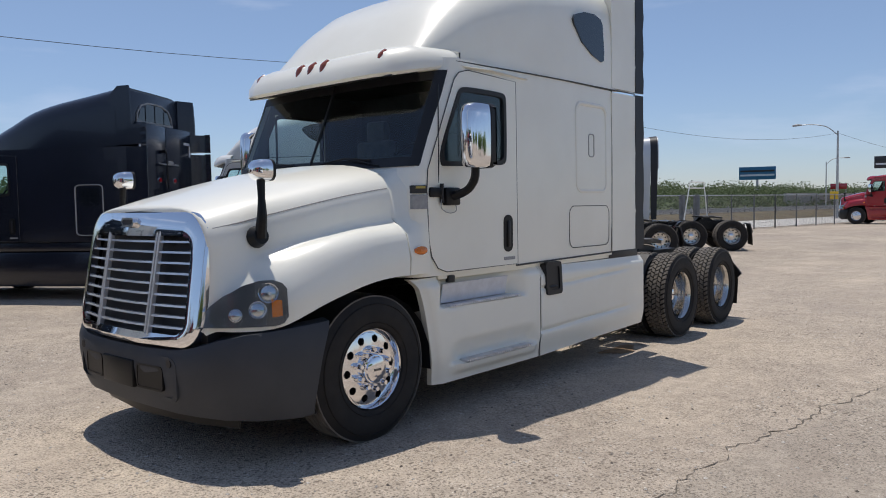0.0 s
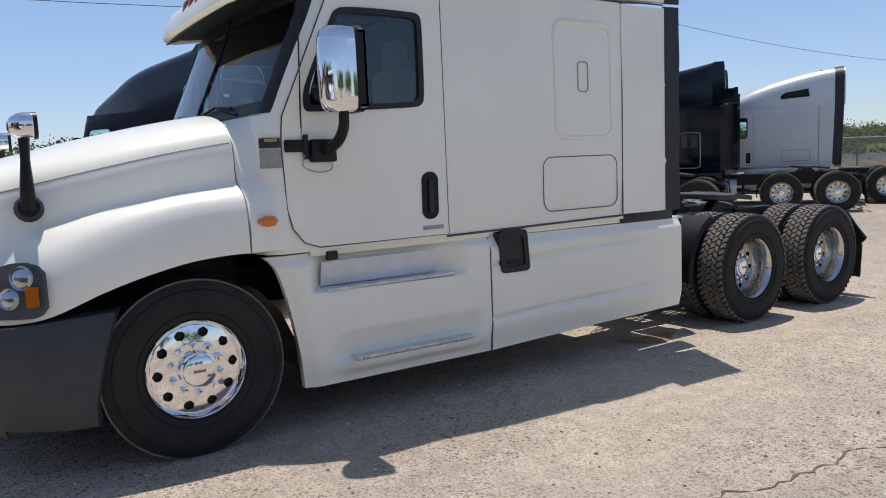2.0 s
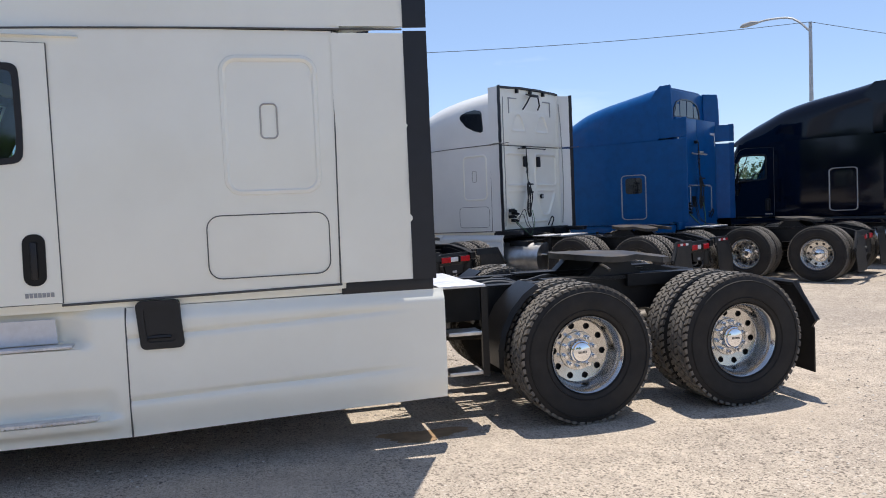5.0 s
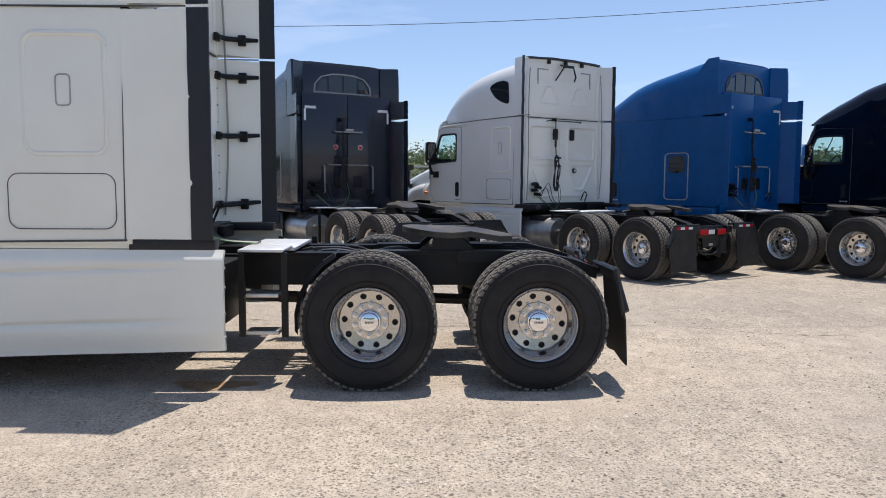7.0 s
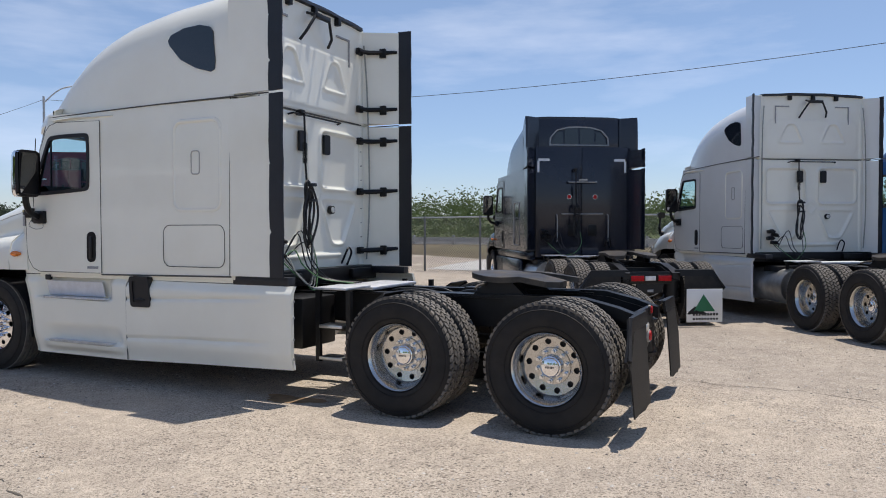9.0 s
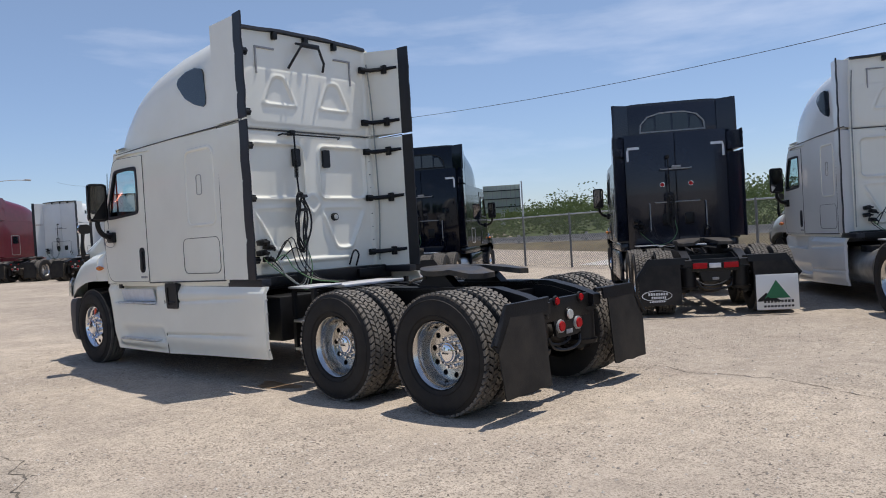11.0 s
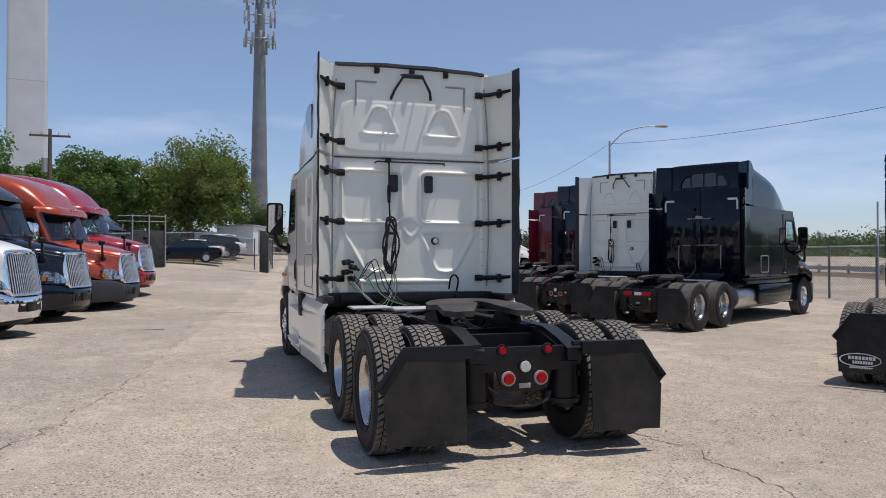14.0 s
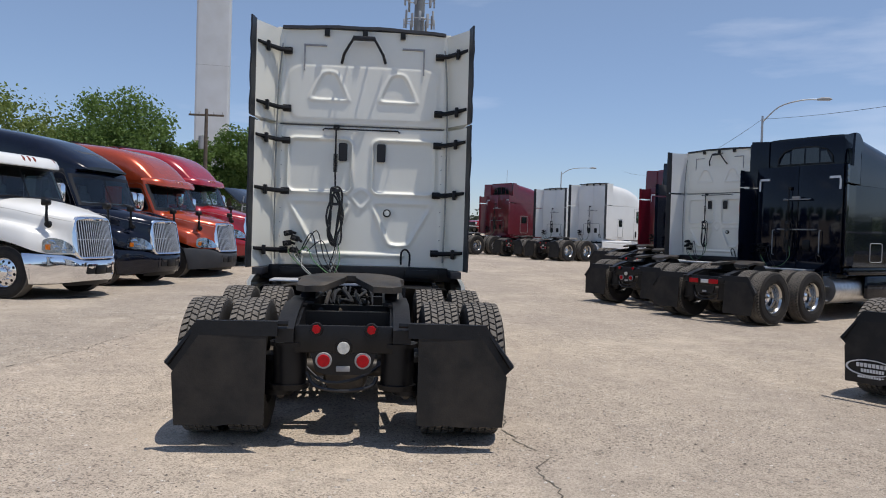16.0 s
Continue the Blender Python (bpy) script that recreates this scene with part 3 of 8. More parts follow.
def grille_y(x, z, d=0.0):
    """Front face of the grille: curved in plan and leaning back."""
    return -1.295 + 0.10 * (x / 0.82) ** 2 + 0.13 * (z - 0.85) / 0.73 + d


def hood_point(y, k):
    for (a, pa), (b, pb) in zip(HOOD, HOOD[1:]):
        if y <= b:
            t = (y - a) / (b - a)
            return (pa[k][0] + (pb[k][0] - pa[k][0]) * t, y, pa[k][1] + (pb[k][1] - pa[k][1]) * t)
    return (HOOD[-1][1][k][0], y, HOOD[-1][1][k][1])


def hood(parent, material):
    def spline(pts, m):
        out = []
        for i in range(len(pts) - 1):
            a, b, c, d = [Vector(p) for p in (pts[max(i - 1, 0)], pts[i], pts[i + 1], pts[min(i + 2, len(pts) - 1)])]
            for k in range(m):
                t = k / m
                out.append(0.5 * ((2 * b) + (c - a) * t + (2 * a - 5 * b + 4 * c - d) * t * t + (3 * b - a - 3 * c + d) * t ** 3))
        return out + [Vector(pts[-1])]
    half = [[(x, y, z) for x, z in sec] for y, sec in HOOD]
    half.insert(0, [(x * 0.965, min(-1.065, grille_y(x, z, 0.05)), z - 0.02) for x, z in HOOD[0][1]])
    half = [spline(h, 3) for h in half]
    cols = [spline([h[k] for h in half], 4) for k in range(len(half[0]))]
    rows = [[c[j] for c in cols] for j in range(len(cols[0]))]
    rings = []
    for r in rows:
        rings.append([Vector((-p.x, p.y, p.z)) for p in r[:0:-1]] + list(r))
    bm = bmesh.new()
    vr = ring_loft(bm, rings, False)
    # folded inner lip so that the skin has depth
    ret = bmesh.ops.extrude_edge_only(bm, edges=[e for e in bm.edges if e.is_boundary])
    for v in [g for g in ret["geom"] if isinstance(g, bmesh.types.BMVert)]:
        v.co.x *= 0.97
        v.co.z -= 0.02 if v.co.z > 1.2 else -0.012
    hd = part("hood", bm, material, parent, "", 50)
    for sx in (-1, 1):
        pts = [Vector(hood_point(y, 3)) * 0.9 + Vector(hood_point(y, 2)) * 0.1 for y in (-1.02, -0.86, -0.7, -0.4, -0.05, 0.2, 0.33)]
        bm = bmesh.new()
        tube(bm, [(sx * (p.x + 0.004), p.y, p.z + 0.004) for p in pts], 0.0045, 6, 3)
        part("hood_seam", bm, M_LINEL, hd)
    return hd


def front_end(parent, P):
    chrome = P.get("grille_mat", M_CHROME)
    vert = P.get("vertical_grille", False)
    # chrome surround: curved in plan, leaning back
    gx = grille_y
    out2 = rrect(-0.845, 0.845, 0.795, 1.70, 0.17, 6)
    out2 = [(x * (1 - 0.045 * (z - 0.8)), z - 0.05 * (x / 0.8) ** 2 * (1 if z > 1.3 else 0)) for x, z in out2]
    in2 = rrect(-0.725, 0.725, 0.875, 1.54, 0.09, 6)
    if vert:
        in2 = rrect(-0.79, 0.79, 0.85, 1.63, 0.12, 6)
    in2 = [(x * (1 - 0.06 * (z - 0.75)), z - 0.03 * (x / 0.6) ** 2 * (1 if z > 1.3 else 0)) for x, z in in2]
    def fine(pts):
        r = []
        for a, b in zip(pts, pts[1:] + pts[:1]):
            r += [a, ((a[0] * 2 + b[0]) / 3, (a[1] * 2 + b[1]) / 3), ((a[0] + 2 * b[0]) / 3, (a[1] + 2 * b[1]) / 3)]
        return r
    out2, in2 = fine(out2), fine(in2)
    mid2 = [((a[0] * 0.55 + b[0] * 0.45), (a[1] * 0.55 + b[1] * 0.45)) for a, b in zip(out2, in2)]
    bm = bmesh.new()
    ring_loft(bm, [[(x, gx(x, z, 0.20), z) for x, z in out2], [(x, gx(x, z, 0.03), z) for x, z in out2], [(x * 0.985, gx(x, z, 0.0), z) for x, z in mid2], [(x, gx(x, z, 0.012), z) for x, z in in2], [(x, gx(x, z, 0.06), z) for x, z in in2]], True, False)
    g = part("grille", bm, chrome, parent, "chrome radiator grille surround with bars", 50)
    if vert:
        for k in range(-9, 10):
            x = k * 0.082
            bm = bmesh.new()
            tube(bm, [(x, gx(x, 0.84, 0.03), 0.84), (x * 0.96, gx(x, 1.61, 0.03), 1.61)], 0.010, 6)
            part("grille_bar", bm, M_BARS, g)
        bm = bmesh.new()
        tube(bm, [(-0.7, gx(0.7, 1.2, 0.04), 1.2), (0, gx(0, 1.2, 0.04), 1.2), (0.7, gx(0.7, 1.2, 0.04), 1.2)], 0.008, 6, 4)
        part("grille_bar", bm, M_BARS, g)
    else:
        for k in range(9):
            z = 0.905 + k * 0.069
            bm = bmesh.new()
            hw = 0.722 * (1 - 0.06 * (z - 0.75))
            xs = [hw * t for t in (-1, -0.6, -0.2, 0.2, 0.6, 1)]
            ring_loft(bm, [[(x, gx(x, z, 0.024), z + 0.006), (x, gx(x, z, 0.028), z + 0.019), (x, gx(x, z, 0.052), z + 0.021), (x, gx(x, z, 0.052), z + 0.008)] for x in xs])
            part("grille_bar", bm, M_BARS, g)
        for sx in (-1, 1):
            bm = bmesh.new()
            for o in (-0.015, 0.015):
                x = sx * 0.345 + o
                ring_loft(bm, [[(x - 0.011, gx(x, z, 0.045), z), (x + 0.011, gx(x, z, 0.045), z), (x + 0.011, gx(x, z, 0.015), z), (x - 0.011, gx(x, z, 0.015), z)] for z in (0.84, 1.08, 1.32, 1.55)])
            part("grille_bar", bm, M_BARS, g)
    bm = bmesh.new()
    ring_loft(bm, [[(x, gx(x, z, 0.10), z) for x in (-0.76, -0.4, 0, 0.4, 0.76)] for z in (0.82, 1.2, 1.62)], False)
    part("radiator_mesh", bm, M_GASKET, g)
    bm = bmesh.new()
    frame_prism(bm, rrect(-0.085, 0.085, 1.57, 1.632, 0.028, 5), rrect(-0.070, 0.070, 1.583, 1.619, 0.017, 5), "y", gx(0, 1.60, -0.022), gx(0, 1.60, 0.02))
    bd = part("badge", bm, M_ALU, g, "plain oval metal badge")
    bm = bmesh.new()
    prism(bm, rrect(-0.071, 0.071, 1.582, 1.620, 0.017, 5), "y", gx(0, 1.60, -0.012), gx(0, 1.60, 0.02))
    part("badge_plate", bm, M_PLASTIC, bd, "dark plate in the badge")
    # bumper
    plan = [(0, -1.285), (0.35, -1.278), (0.62, -1.25), (0.80, -1.205), (0.96, -1.115), (1.09, -0.98), (1.175, -0.79), (1.225, -0.60), (1.235, -0.42)]
    def follow(bm):
        for v in bm.verts:
            v.co.y += interp(plan, abs(v.co.x)) + 1.345 + (0.02 * sstep(0.50, 0.45, v.co.z))
    top = [0.77, 0.77, 0.775, 0.80, 0.85, 0.88, 0.895, 0.91, 0.92]
    bot = [0.34, 0.34, 0.335, 0.33, 0.315, 0.30, 0.295, 0.29, 0.29]
    def sec(i, sx):
        x, y = plan[i]
        ox, oy = (x * 0.05, 0.06) if i < 5 else (0.06, 0.02)
        zt, zb = top[i], bot[i]
        cut = 0.0 if i < 6 else (0.06, 0.13, 0.19)[i - 6]
        s = [(x - ox * 1.6, y + oy * 1.6, zt + 0.005), (x - ox * 0.4, y + oy * 0.4, zt), (x, y, zt - 0.05), (x * 0.998, y - 0.002, (zt + zb) / 2 + 0.08), (x * 0.99, y + 0.02, zb + 0.13), (x * 0.965, y + 0.06, zb + 0.02), (x * 0.93, y + 0.12, zb)]
        return [(sx * a, b - cut * max(0.0, (zt - c) / (zt - zb)), c) for a, b, c in s]
    rings = [sec(i, -1) for i in range(len(plan) - 1, 0, -1)] + [sec(i, 1) for i in range(len(plan))]
    bm = bmesh.new()
    ring_loft(bm, rings, False)
    ret = bmesh.ops.extrude_edge_only(bm, edges=[e for e in bm.edges if e.is_boundary])
    for v in [q for q in ret["geom"] if isinstance(q, bmesh.types.BMVert)]:
        v.co.x *= 0.94
        v.co.y += 0.04
    b = part("bumper", bm, P.get("bumper_mat", M_PLASTIC), parent, P.get("bumper_label", "dark grey plastic front bumper"), 40)
    bm = bmesh.new()
    frame_prism(bm, rrect(-0.68, 0.68, 0.44, 0.735, 0.07), rrect(-0.655, 0.655, 0.465, 0.715, 0.05), "y", -1.349, -1.31)
    follow(bm)
    part("intake_rim", bm, P.get("bumper_mat", M_PLASTIC), b)
    # no openings cut: dark panels give the shade inside the intakes
    for a0, a1 in ((-0.55, -0.25), (0.25, 0.55)):
        bm = bmesh.new()
        frame_prism(bm, rrect(a0, a1, 0.50, 0.665, 0.03), rrect(a0 + 0.012, a1 - 0.012, 0.512, 0.653, 0.022), "y", -1.351, -1.31)
        prism(bm, rrect(a0 + 0.01, a1 - 0.01, 0.51, 0.655, 0.022), "y", -1.3475, -1.31)
        follow(bm)
        part("air_intake", bm, M_BLKPL, b)
    bm = bmesh.new()
    box(bm, -0.215, 0.215, -1.298, -1.25, 0.49, 0.675, 0.008)
    part("plate_holder", bm, M_BLKPL, b)
    for sx in (-1, 1):
        # black disc for the dark of the hole
        bm = bmesh.new()
        cyl(bm, (sx * 0.615, -1.22, 0.695), (sx * 0.615, -1.2555, 0.695), 0.03, 0.028, 14)
        part("tow_hole", bm, M_GASKET, b)
    bm = bmesh.new()
    ring_loft(bm, [[(x, -1.16 + 0.18 * (x / 0.95) ** 2, 0.35), (x, -1.14 + 0.18 * (x / 0.95) ** 2, 0.262), (x, -1.13 + 0.18 * (x / 0.95) ** 2, 0.262), (x, -1.13 + 0.18 * (x / 0.95) ** 2, 0.35)] for x in (-0.95, -0.6, 0, 0.6, 0.95)])
    part("air_dam", bm, M_BLKPL, b)
    bm = bmesh.new()
    box(bm, -0.84, 0.84, -1.10, -1.0, 0.70, 0.90, 0.0)
    part("lower_panel", bm, M_GASKET, b)
    # head lamps: dark housing, chrome reflectors, clear cover
    for sx in (-1, 1):
        yb, yf = -0.71, -1.13
        def hp(u, v, off=0.0):
            y = yb + (yf - yb) * u
            z0 = interp([(0, 0.985), (0.06, 0.945), (0.16, 0.928), (1, 0.93)], u)
            z1 = interp([(0, 1.165), (0.06, 1.20), (0.18, 1.222), (0.35, 1.222), (0.55, 1.192), (0.75, 1.130), (0.9, 1.050), (1, 0.955)], u)
            z = z0 + (z1 - z0) * v
            x = interp([(-1.13, 0.80), (-1.0, 0.985), (-0.86, 1.09), (-0.70, 1.168)], y) - 0.03 * v * (0.4 + u) + off
            return (sx * x, y - off * 0.6, z)
        bm = bmesh.new()
        N, Mv = 16, 6
        ring_loft(bm, [[hp(u / N, v / Mv, 0.02) for v in range(Mv + 1)] for u in range(N + 1)], False)
        hl = part("headlamp", bm, P.get("lamp_mat", M_LAMPIN), parent, "swept headlamp in a dark housing")
        bm = bmesh.new()
        ring_loft(bm, [[hp(u / N, v / Mv, 0.048) for v in range(Mv + 1)] for u in range(N + 1)], False)
        ob = part("cover", bm, M_LAMPGL, hl)
        ob.visible_shadow = False
        for (u, v, r, mm, nm) in ((0.25, 0.72, 0.066, M_REFL, "reflector"), (0.40, 0.37, 0.058, M_REFL, "reflector"), (0.66, 0.33, 0.044, M_REFL, "reflector")):
            c = Vector(hp(u, v, 0.014))
            nrm = Vector((sx * 0.80, -0.58, 0.15)).normalized()
            bm = bmesh.new()
            for k0, h0, k1, h1 in ((1.0, 0.0, 0.97, 0.016), (0.97, 0.016, 0.80, 0.010), (0.80, 0.010, 0.70, 0.022), (0.70, 0.022, 0.30, 0.030)):
                cyl(bm, c + nrm * h0, c + nrm * h1, r * k0, r * k1, 20, k1 == 0.30)
            part(nm, bm, mm, hl)
        bm = bmesh.new()
        ring_loft(bm, [[hp(u, v, 0.034) for v in (0.2, 0.58)] for u in (0.08, 0.15, 0.22)], False)
        part("turn_signal", bm, M_AMBER, hl, "amber turn signal")


def wheel_arch(parent):
    """Dark inner wings over the steer wheels and the inside of the engine bay."""
    for sx in (-1, 1):
        bm = bmesh.new()
        rings = []
        for d in range(-5, 186, 19):
            a = radians(d)
            r = 0.60
            rings.append([(sx * 0.72, 0.02 + r * math.cos(a), 0.46 + r * math.sin(a)), (sx * 1.19, 0.02 + r * math.cos(a), 0.46 + r * math.sin(a))])
        ring_loft(bm, rings, False)
        part("inner_wing", bm, M_GASKET, parent)
    bm = bmesh.new()
    box(bm, -0.45, 0.45, -0.95, 0.5, 0.62, 1.45)
    part("engine_block", bm, M_GASKET, parent)


def chaikin(pts, n):
    """Round a closed outline by cutting its corners n times."""
    for _ in range(n):
        out = []
        for (a0, b0), (a1, b1) in zip(pts, pts[1:] + pts[:1]):
            out += [(a0 * 0.75 + a1 * 0.25, b0 * 0.75 + b1 * 0.25), (a0 * 0.25 + a1 * 0.75, b0 * 0.25 + b1 * 0.75)]
        pts = out
    return pts


SIDE_WIN = chaikin([(0.79, 1.985), (1.50, 2.015), (1.59, 2.03), (1.61, 2.10), (1.61, 2.54), (1.60, 2.62), (1.53, 2.635), (1.06, 2.635), (0.98, 2.61), (0.94, 2.53), (0.765, 2.17), (0.74, 2.08), (0.745, 1.995)], 2)


def side_windows(parent, see_through=True):
    win = SIDE_WIN
    ca, cb = 1.2, 2.31
    inner = [(ca + (a - ca) * 0.91, cb + (b - cb) * 0.88) for a, b in win]
    for sx in (-1, 1):
        bm = bmesh.new()
        frame_prism(bm, win, inner, "x", sx * 1.195, sx * 1.226)
        g = part("side_window", bm, M_GASKET, parent, "rubber-framed tinted side window", 30)
        bm = bmesh.new()
        prism(bm, [(ca + (a - ca) * 0.93, cb + (b - cb) * 0.9) for a, b in win], "x", sx * 1.204, sx * 1.208)
        ob = part("pane", bm, M_GLASS, g)
        ob.visible_shadow = False
        if see_through:
            bm = bmesh.new()
            box(bm, sx * 1.198 - 0.008, sx * 1.198 + 0.008, 0.985, 1.0, 2.07, 2.60)
            part("divider", bm, M_GASKET, g)


def door_panels(parent, material):
    door = [(0.60, 1.40), (0.63, 1.28), (0.70, 1.19), (0.80, 1.155), (1.77, 1.155), (1.765, 2.75), (1.10, 2.77), (0.99, 2.74), (0.93, 2.68), (0.60, 1.96), (0.585, 1.80)]
    for sx in (-1, 1):
        for d, mm, nm in ((1.2155, material, "door"),):
            ca, cb = 1.2, 2.31
            win = SIDE_WIN

            def cast(poly, ang):
                dx, dy = math.cos(ang), math.sin(ang)
                best = None
                for (a0, b0), (a1, b1) in zip(poly, poly[1:] + poly[:1]):
                    ex, ey = a1 - a0, b1 - b0
                    det = dx * (-ey) - dy * (-ex)
                    if abs(det) < 1e-9:
                        continue
                    rx, ry = a0 - ca, b0 - cb
                    t = (rx * (-ey) - ry * (-ex)) / det
                    s = (dx * ry - dy * rx) / det
                    if t > 0 and -1e-6 <= s <= 1 + 1e-6 and (best is None or t < best):
                        best = t
                return (ca + dx * best, cb + dy * best)
            angs = sorted([math.atan2(b - cb, a - ca) for a, b in door] + [math.atan2(b - cb, a - ca) for a, b in win])
            o = [cast(door, a) for a in angs]
            i = [cast(win, a) for a in angs]
            bm = bmesh.new()
            frame_prism(bm, o, i, "x", sx * 1.19, sx * d)
            dr = part(nm, bm, mm, parent, "", 25)
        bm = bmesh.new()
        pts = [(sx * 1.2135, a, b) for a, b in door]
        tube(bm, pts + pts[:1], 0.0045, 6)
        part("door_seal", bm, M_LINE, dr)
        # handle in its black recess
        bm = bmesh.new()
        prism(bm, [(a + 0.012 * (b - 1.42), b) for a, b in rrect(1.56, 1.69, 1.27, 1.59, 0.058, 5)], "x", sx * 1.19, sx * 1.222)
        h = part("door_handle", bm, M_BLKPL, dr, "black recessed door handle", 30)
        bm = bmesh.new()
        box(bm, sx * 1.222 - 0.004, sx * 1.222 + 0.014, 1.605, 1.645, 1.31, 1.54, 0.008)
        part("grip", bm, M_GASKET, h)
        for k in range(7):
            a = 1.56 + k * 0.024
            bm = bmesh.new()
            box(bm, sx * 1.2155 - 0.002, sx * 1.2155 + 0.003, a, a + 0.019, 1.198, 1.226)
            part("letter_bar", bm, M_GREY, dr)


def interior(parent):
    cab_shell("cab_lining", M_INT, parent, inset=0.035, y_back=2.1)
    bm = bmesh.new()
    ring_loft(bm, [[(x, 0.50, 1.86), (x, 0.55, 2.06), (x, 0.80, 2.10), (x, 1.02, 1.96), (x, 1.02, 1.6)] for x in (-1.15, 1.15)], False)
    part("dashboard", bm, M_INT, parent)
    for x in (-0.55, 0.55):
        bm = bmesh.new()
        box(bm, x - 0.27, x + 0.27, 1.30, 1.80, 1.62, 1.78, 0.05)
        box(bm, x - 0.25, x + 0.25, 1.70, 1.84, 1.75, 2.36, 0.05)
        box(bm, x - 0.14, x + 0.14, 1.74, 1.84, 2.34, 2.56, 0.04)
        part("seat", bm, M_SEAT, parent)
    bm = bmesh.new()
    c = Vector((0.55, 1.06, 2.02))
    pts = [c + Vector((0.22 * math.cos(a), 0.08 * math.sin(a), 0.20 * math.sin(a))) for a in [2 * math.pi * k / 20 for k in range(21)]]
    tube(bm, pts, 0.016, 6)
    part("steering_wheel", bm, M_BLKPL, parent)


def windscreen(parent):
    bm = bmesh.new()
    def wp(x, z, o=0.0):
        yf = interp([(1.9, 0.44), (2.02, 0.50), (2.70, 0.80), (2.9, 0.86)], z)
        a = abs(x)
        y = interp([(0, -0.05), (0.3, -0.045), (0.6, -0.03), (0.9, -0.005), (1.0, 0.008), (1.08, 0.02), (1.114, 0.0244), (1.155, 0.0435), (1.187, 0.095), (1.21, 0.15)], a)
        return (x, yf + y - o, z)
    xs = [-1.16, -1.135, -1.10, -1.05, -0.9, -0.6, -0.3, 0, 0.3, 0.6, 0.9, 1.05, 1.10, 1.135, 1.16]
    zs = (2.035, 2.2, 2.4, 2.6, 2.725)
    ring_loft(bm, [[wp(x, z, 0.008) for z in zs] for x in xs], False)
    g = part("windscreen", bm, M_WSGLASS, parent, "wide curved windscreen")
    g.visible_shadow = False
    bm = bmesh.new()
    tube(bm, [wp(0, z, 0.014) for z in (2.0, 2.3, 2.6, 2.76)], 0.011, 6)
    part("centre_bar", bm, M_GASKET, g)
    bm = bmesh.new()
    ring_loft(bm, [[wp(x, z, 0.012) for z in (1.985, 2.06)] for x in xs], False)
    ring_loft(bm, [[wp(x, z, 0.012) for z in (2.675, 2.75)] for x in xs], False)
    for s in (-1, 1):
        ring_loft(bm, [[wp(s * a, z, 0.012) for z in (1.985, 2.2, 2.4, 2.6, 2.75)] for a in (1.105, 1.135, 1.16, 1.182)], False)
    part("rubber_seal", bm, M_GASKET, g)
    for x0, x1 in ((0.15, 0.72), (-0.78, -0.22)):
        bm = bmesh.new()
        tube(bm, [wp(x0, 2.04, 0.03), wp((x0 + x1) / 2, 2.075, 0.04), wp(x1, 2.05, 0.03)], 0.009, 6)
        tube(bm, [wp(x1 + 0.1, 2.0, 0.02), wp((x0 + x1) / 2, 2.075, 0.045)], 0.008, 6)
        part("wiper", bm, M_GASKET, g)


def mirrors(parent, material=None):
    shell = material or M_CHROME
    for sx in (-1, 1):
        bm = bmesh.new()
        outl = rrect(1.335, 1.575, 1.965, 2.455, 0.05, 5)
        cx, cz = 1.455, 2.21
        rings = []
        for k in range(13):
            u = -1 + 2 * k / 12
            y = 0.95 - 0.20 * (1 - abs(u) ** 2.6)
            h = 0.245 * (1 - 0.10 * abs(u) ** 5)
            x = sx * (cx + 0.12 * u)
            rings.append([(x, 0.955, cz - h), (x, y + 0.05, cz - h), (x, y + 0.015, cz - h + 0.025), (x, y, cz - h + 0.07), (x, y - 0.004, cz), (x, y, cz + h - 0.07), (x, y + 0.015, cz + h - 0.025), (x, y + 0.05, cz + h), (x, 0.955, cz + h)])
        ring_loft(bm, rings)
        mr = part("door_mirror", bm, shell, parent, "tall chrome-backed door mirror", 45)
        bm = bmesh.new()
        ring_loft(bm, [[(sx * (cx + (a - cx) * 1.01), 0.935, cz + (b - cz) * 1.01) for a, b in outl], [(sx * (cx + (a - cx) * 1.01), 0.985, cz + (b - cz) * 1.01) for a, b in outl], [(sx * (cx + (a - cx) * 0.85), 0.99, cz + (b - cz) * 0.9) for a, b in outl], [(sx * (cx + (a - cx) * 0.83), 0.972, cz + (b - cz) * 0.88) for a, b in outl]])
        part("mirror_frame", bm, M_BLKPL, mr, "", 40)
        bm = bmesh.new()
        prism(bm, [(sx * (cx + (a - cx) * 0.83), cz + (b - cz) * 0.88) for a, b in outl], "y", 0.974, 0.978)
        for v in bm.verts:
            v.co.y += 0.10 * (v.co.z - cz) + 0.14 * sx * (v.co.x - sx * cx) + 0.004
        part("mirror_glass", bm, M_CHROME, mr)
        bm = bmesh.new()
        tube(bm, [(sx * 1.44, 0.90, 1.99), (sx * 1.43, 0.90, 1.88), (sx * 1.36, 0.88, 1.79), (sx * 1.22, 0.84, 1.745)], [0.032, 0.034, 0.034, 0.04], 8, 4)
        part("mirror_arm", bm, M_BLKPL, mr)
        bm = bmesh.new()
        box(bm, sx * 1.235 - 0.03, sx * 1.235 + 0.03, 0.76, 0.93, 1.68, 1.82, 0.015)
        box(bm, sx * 1.23 - 0.015, sx * 1.23 + 0.015, 0.60, 0.75, 1.745, 1.82, 0.01)
        part("mirror_bracket", bm, M_BLKPL, mr)


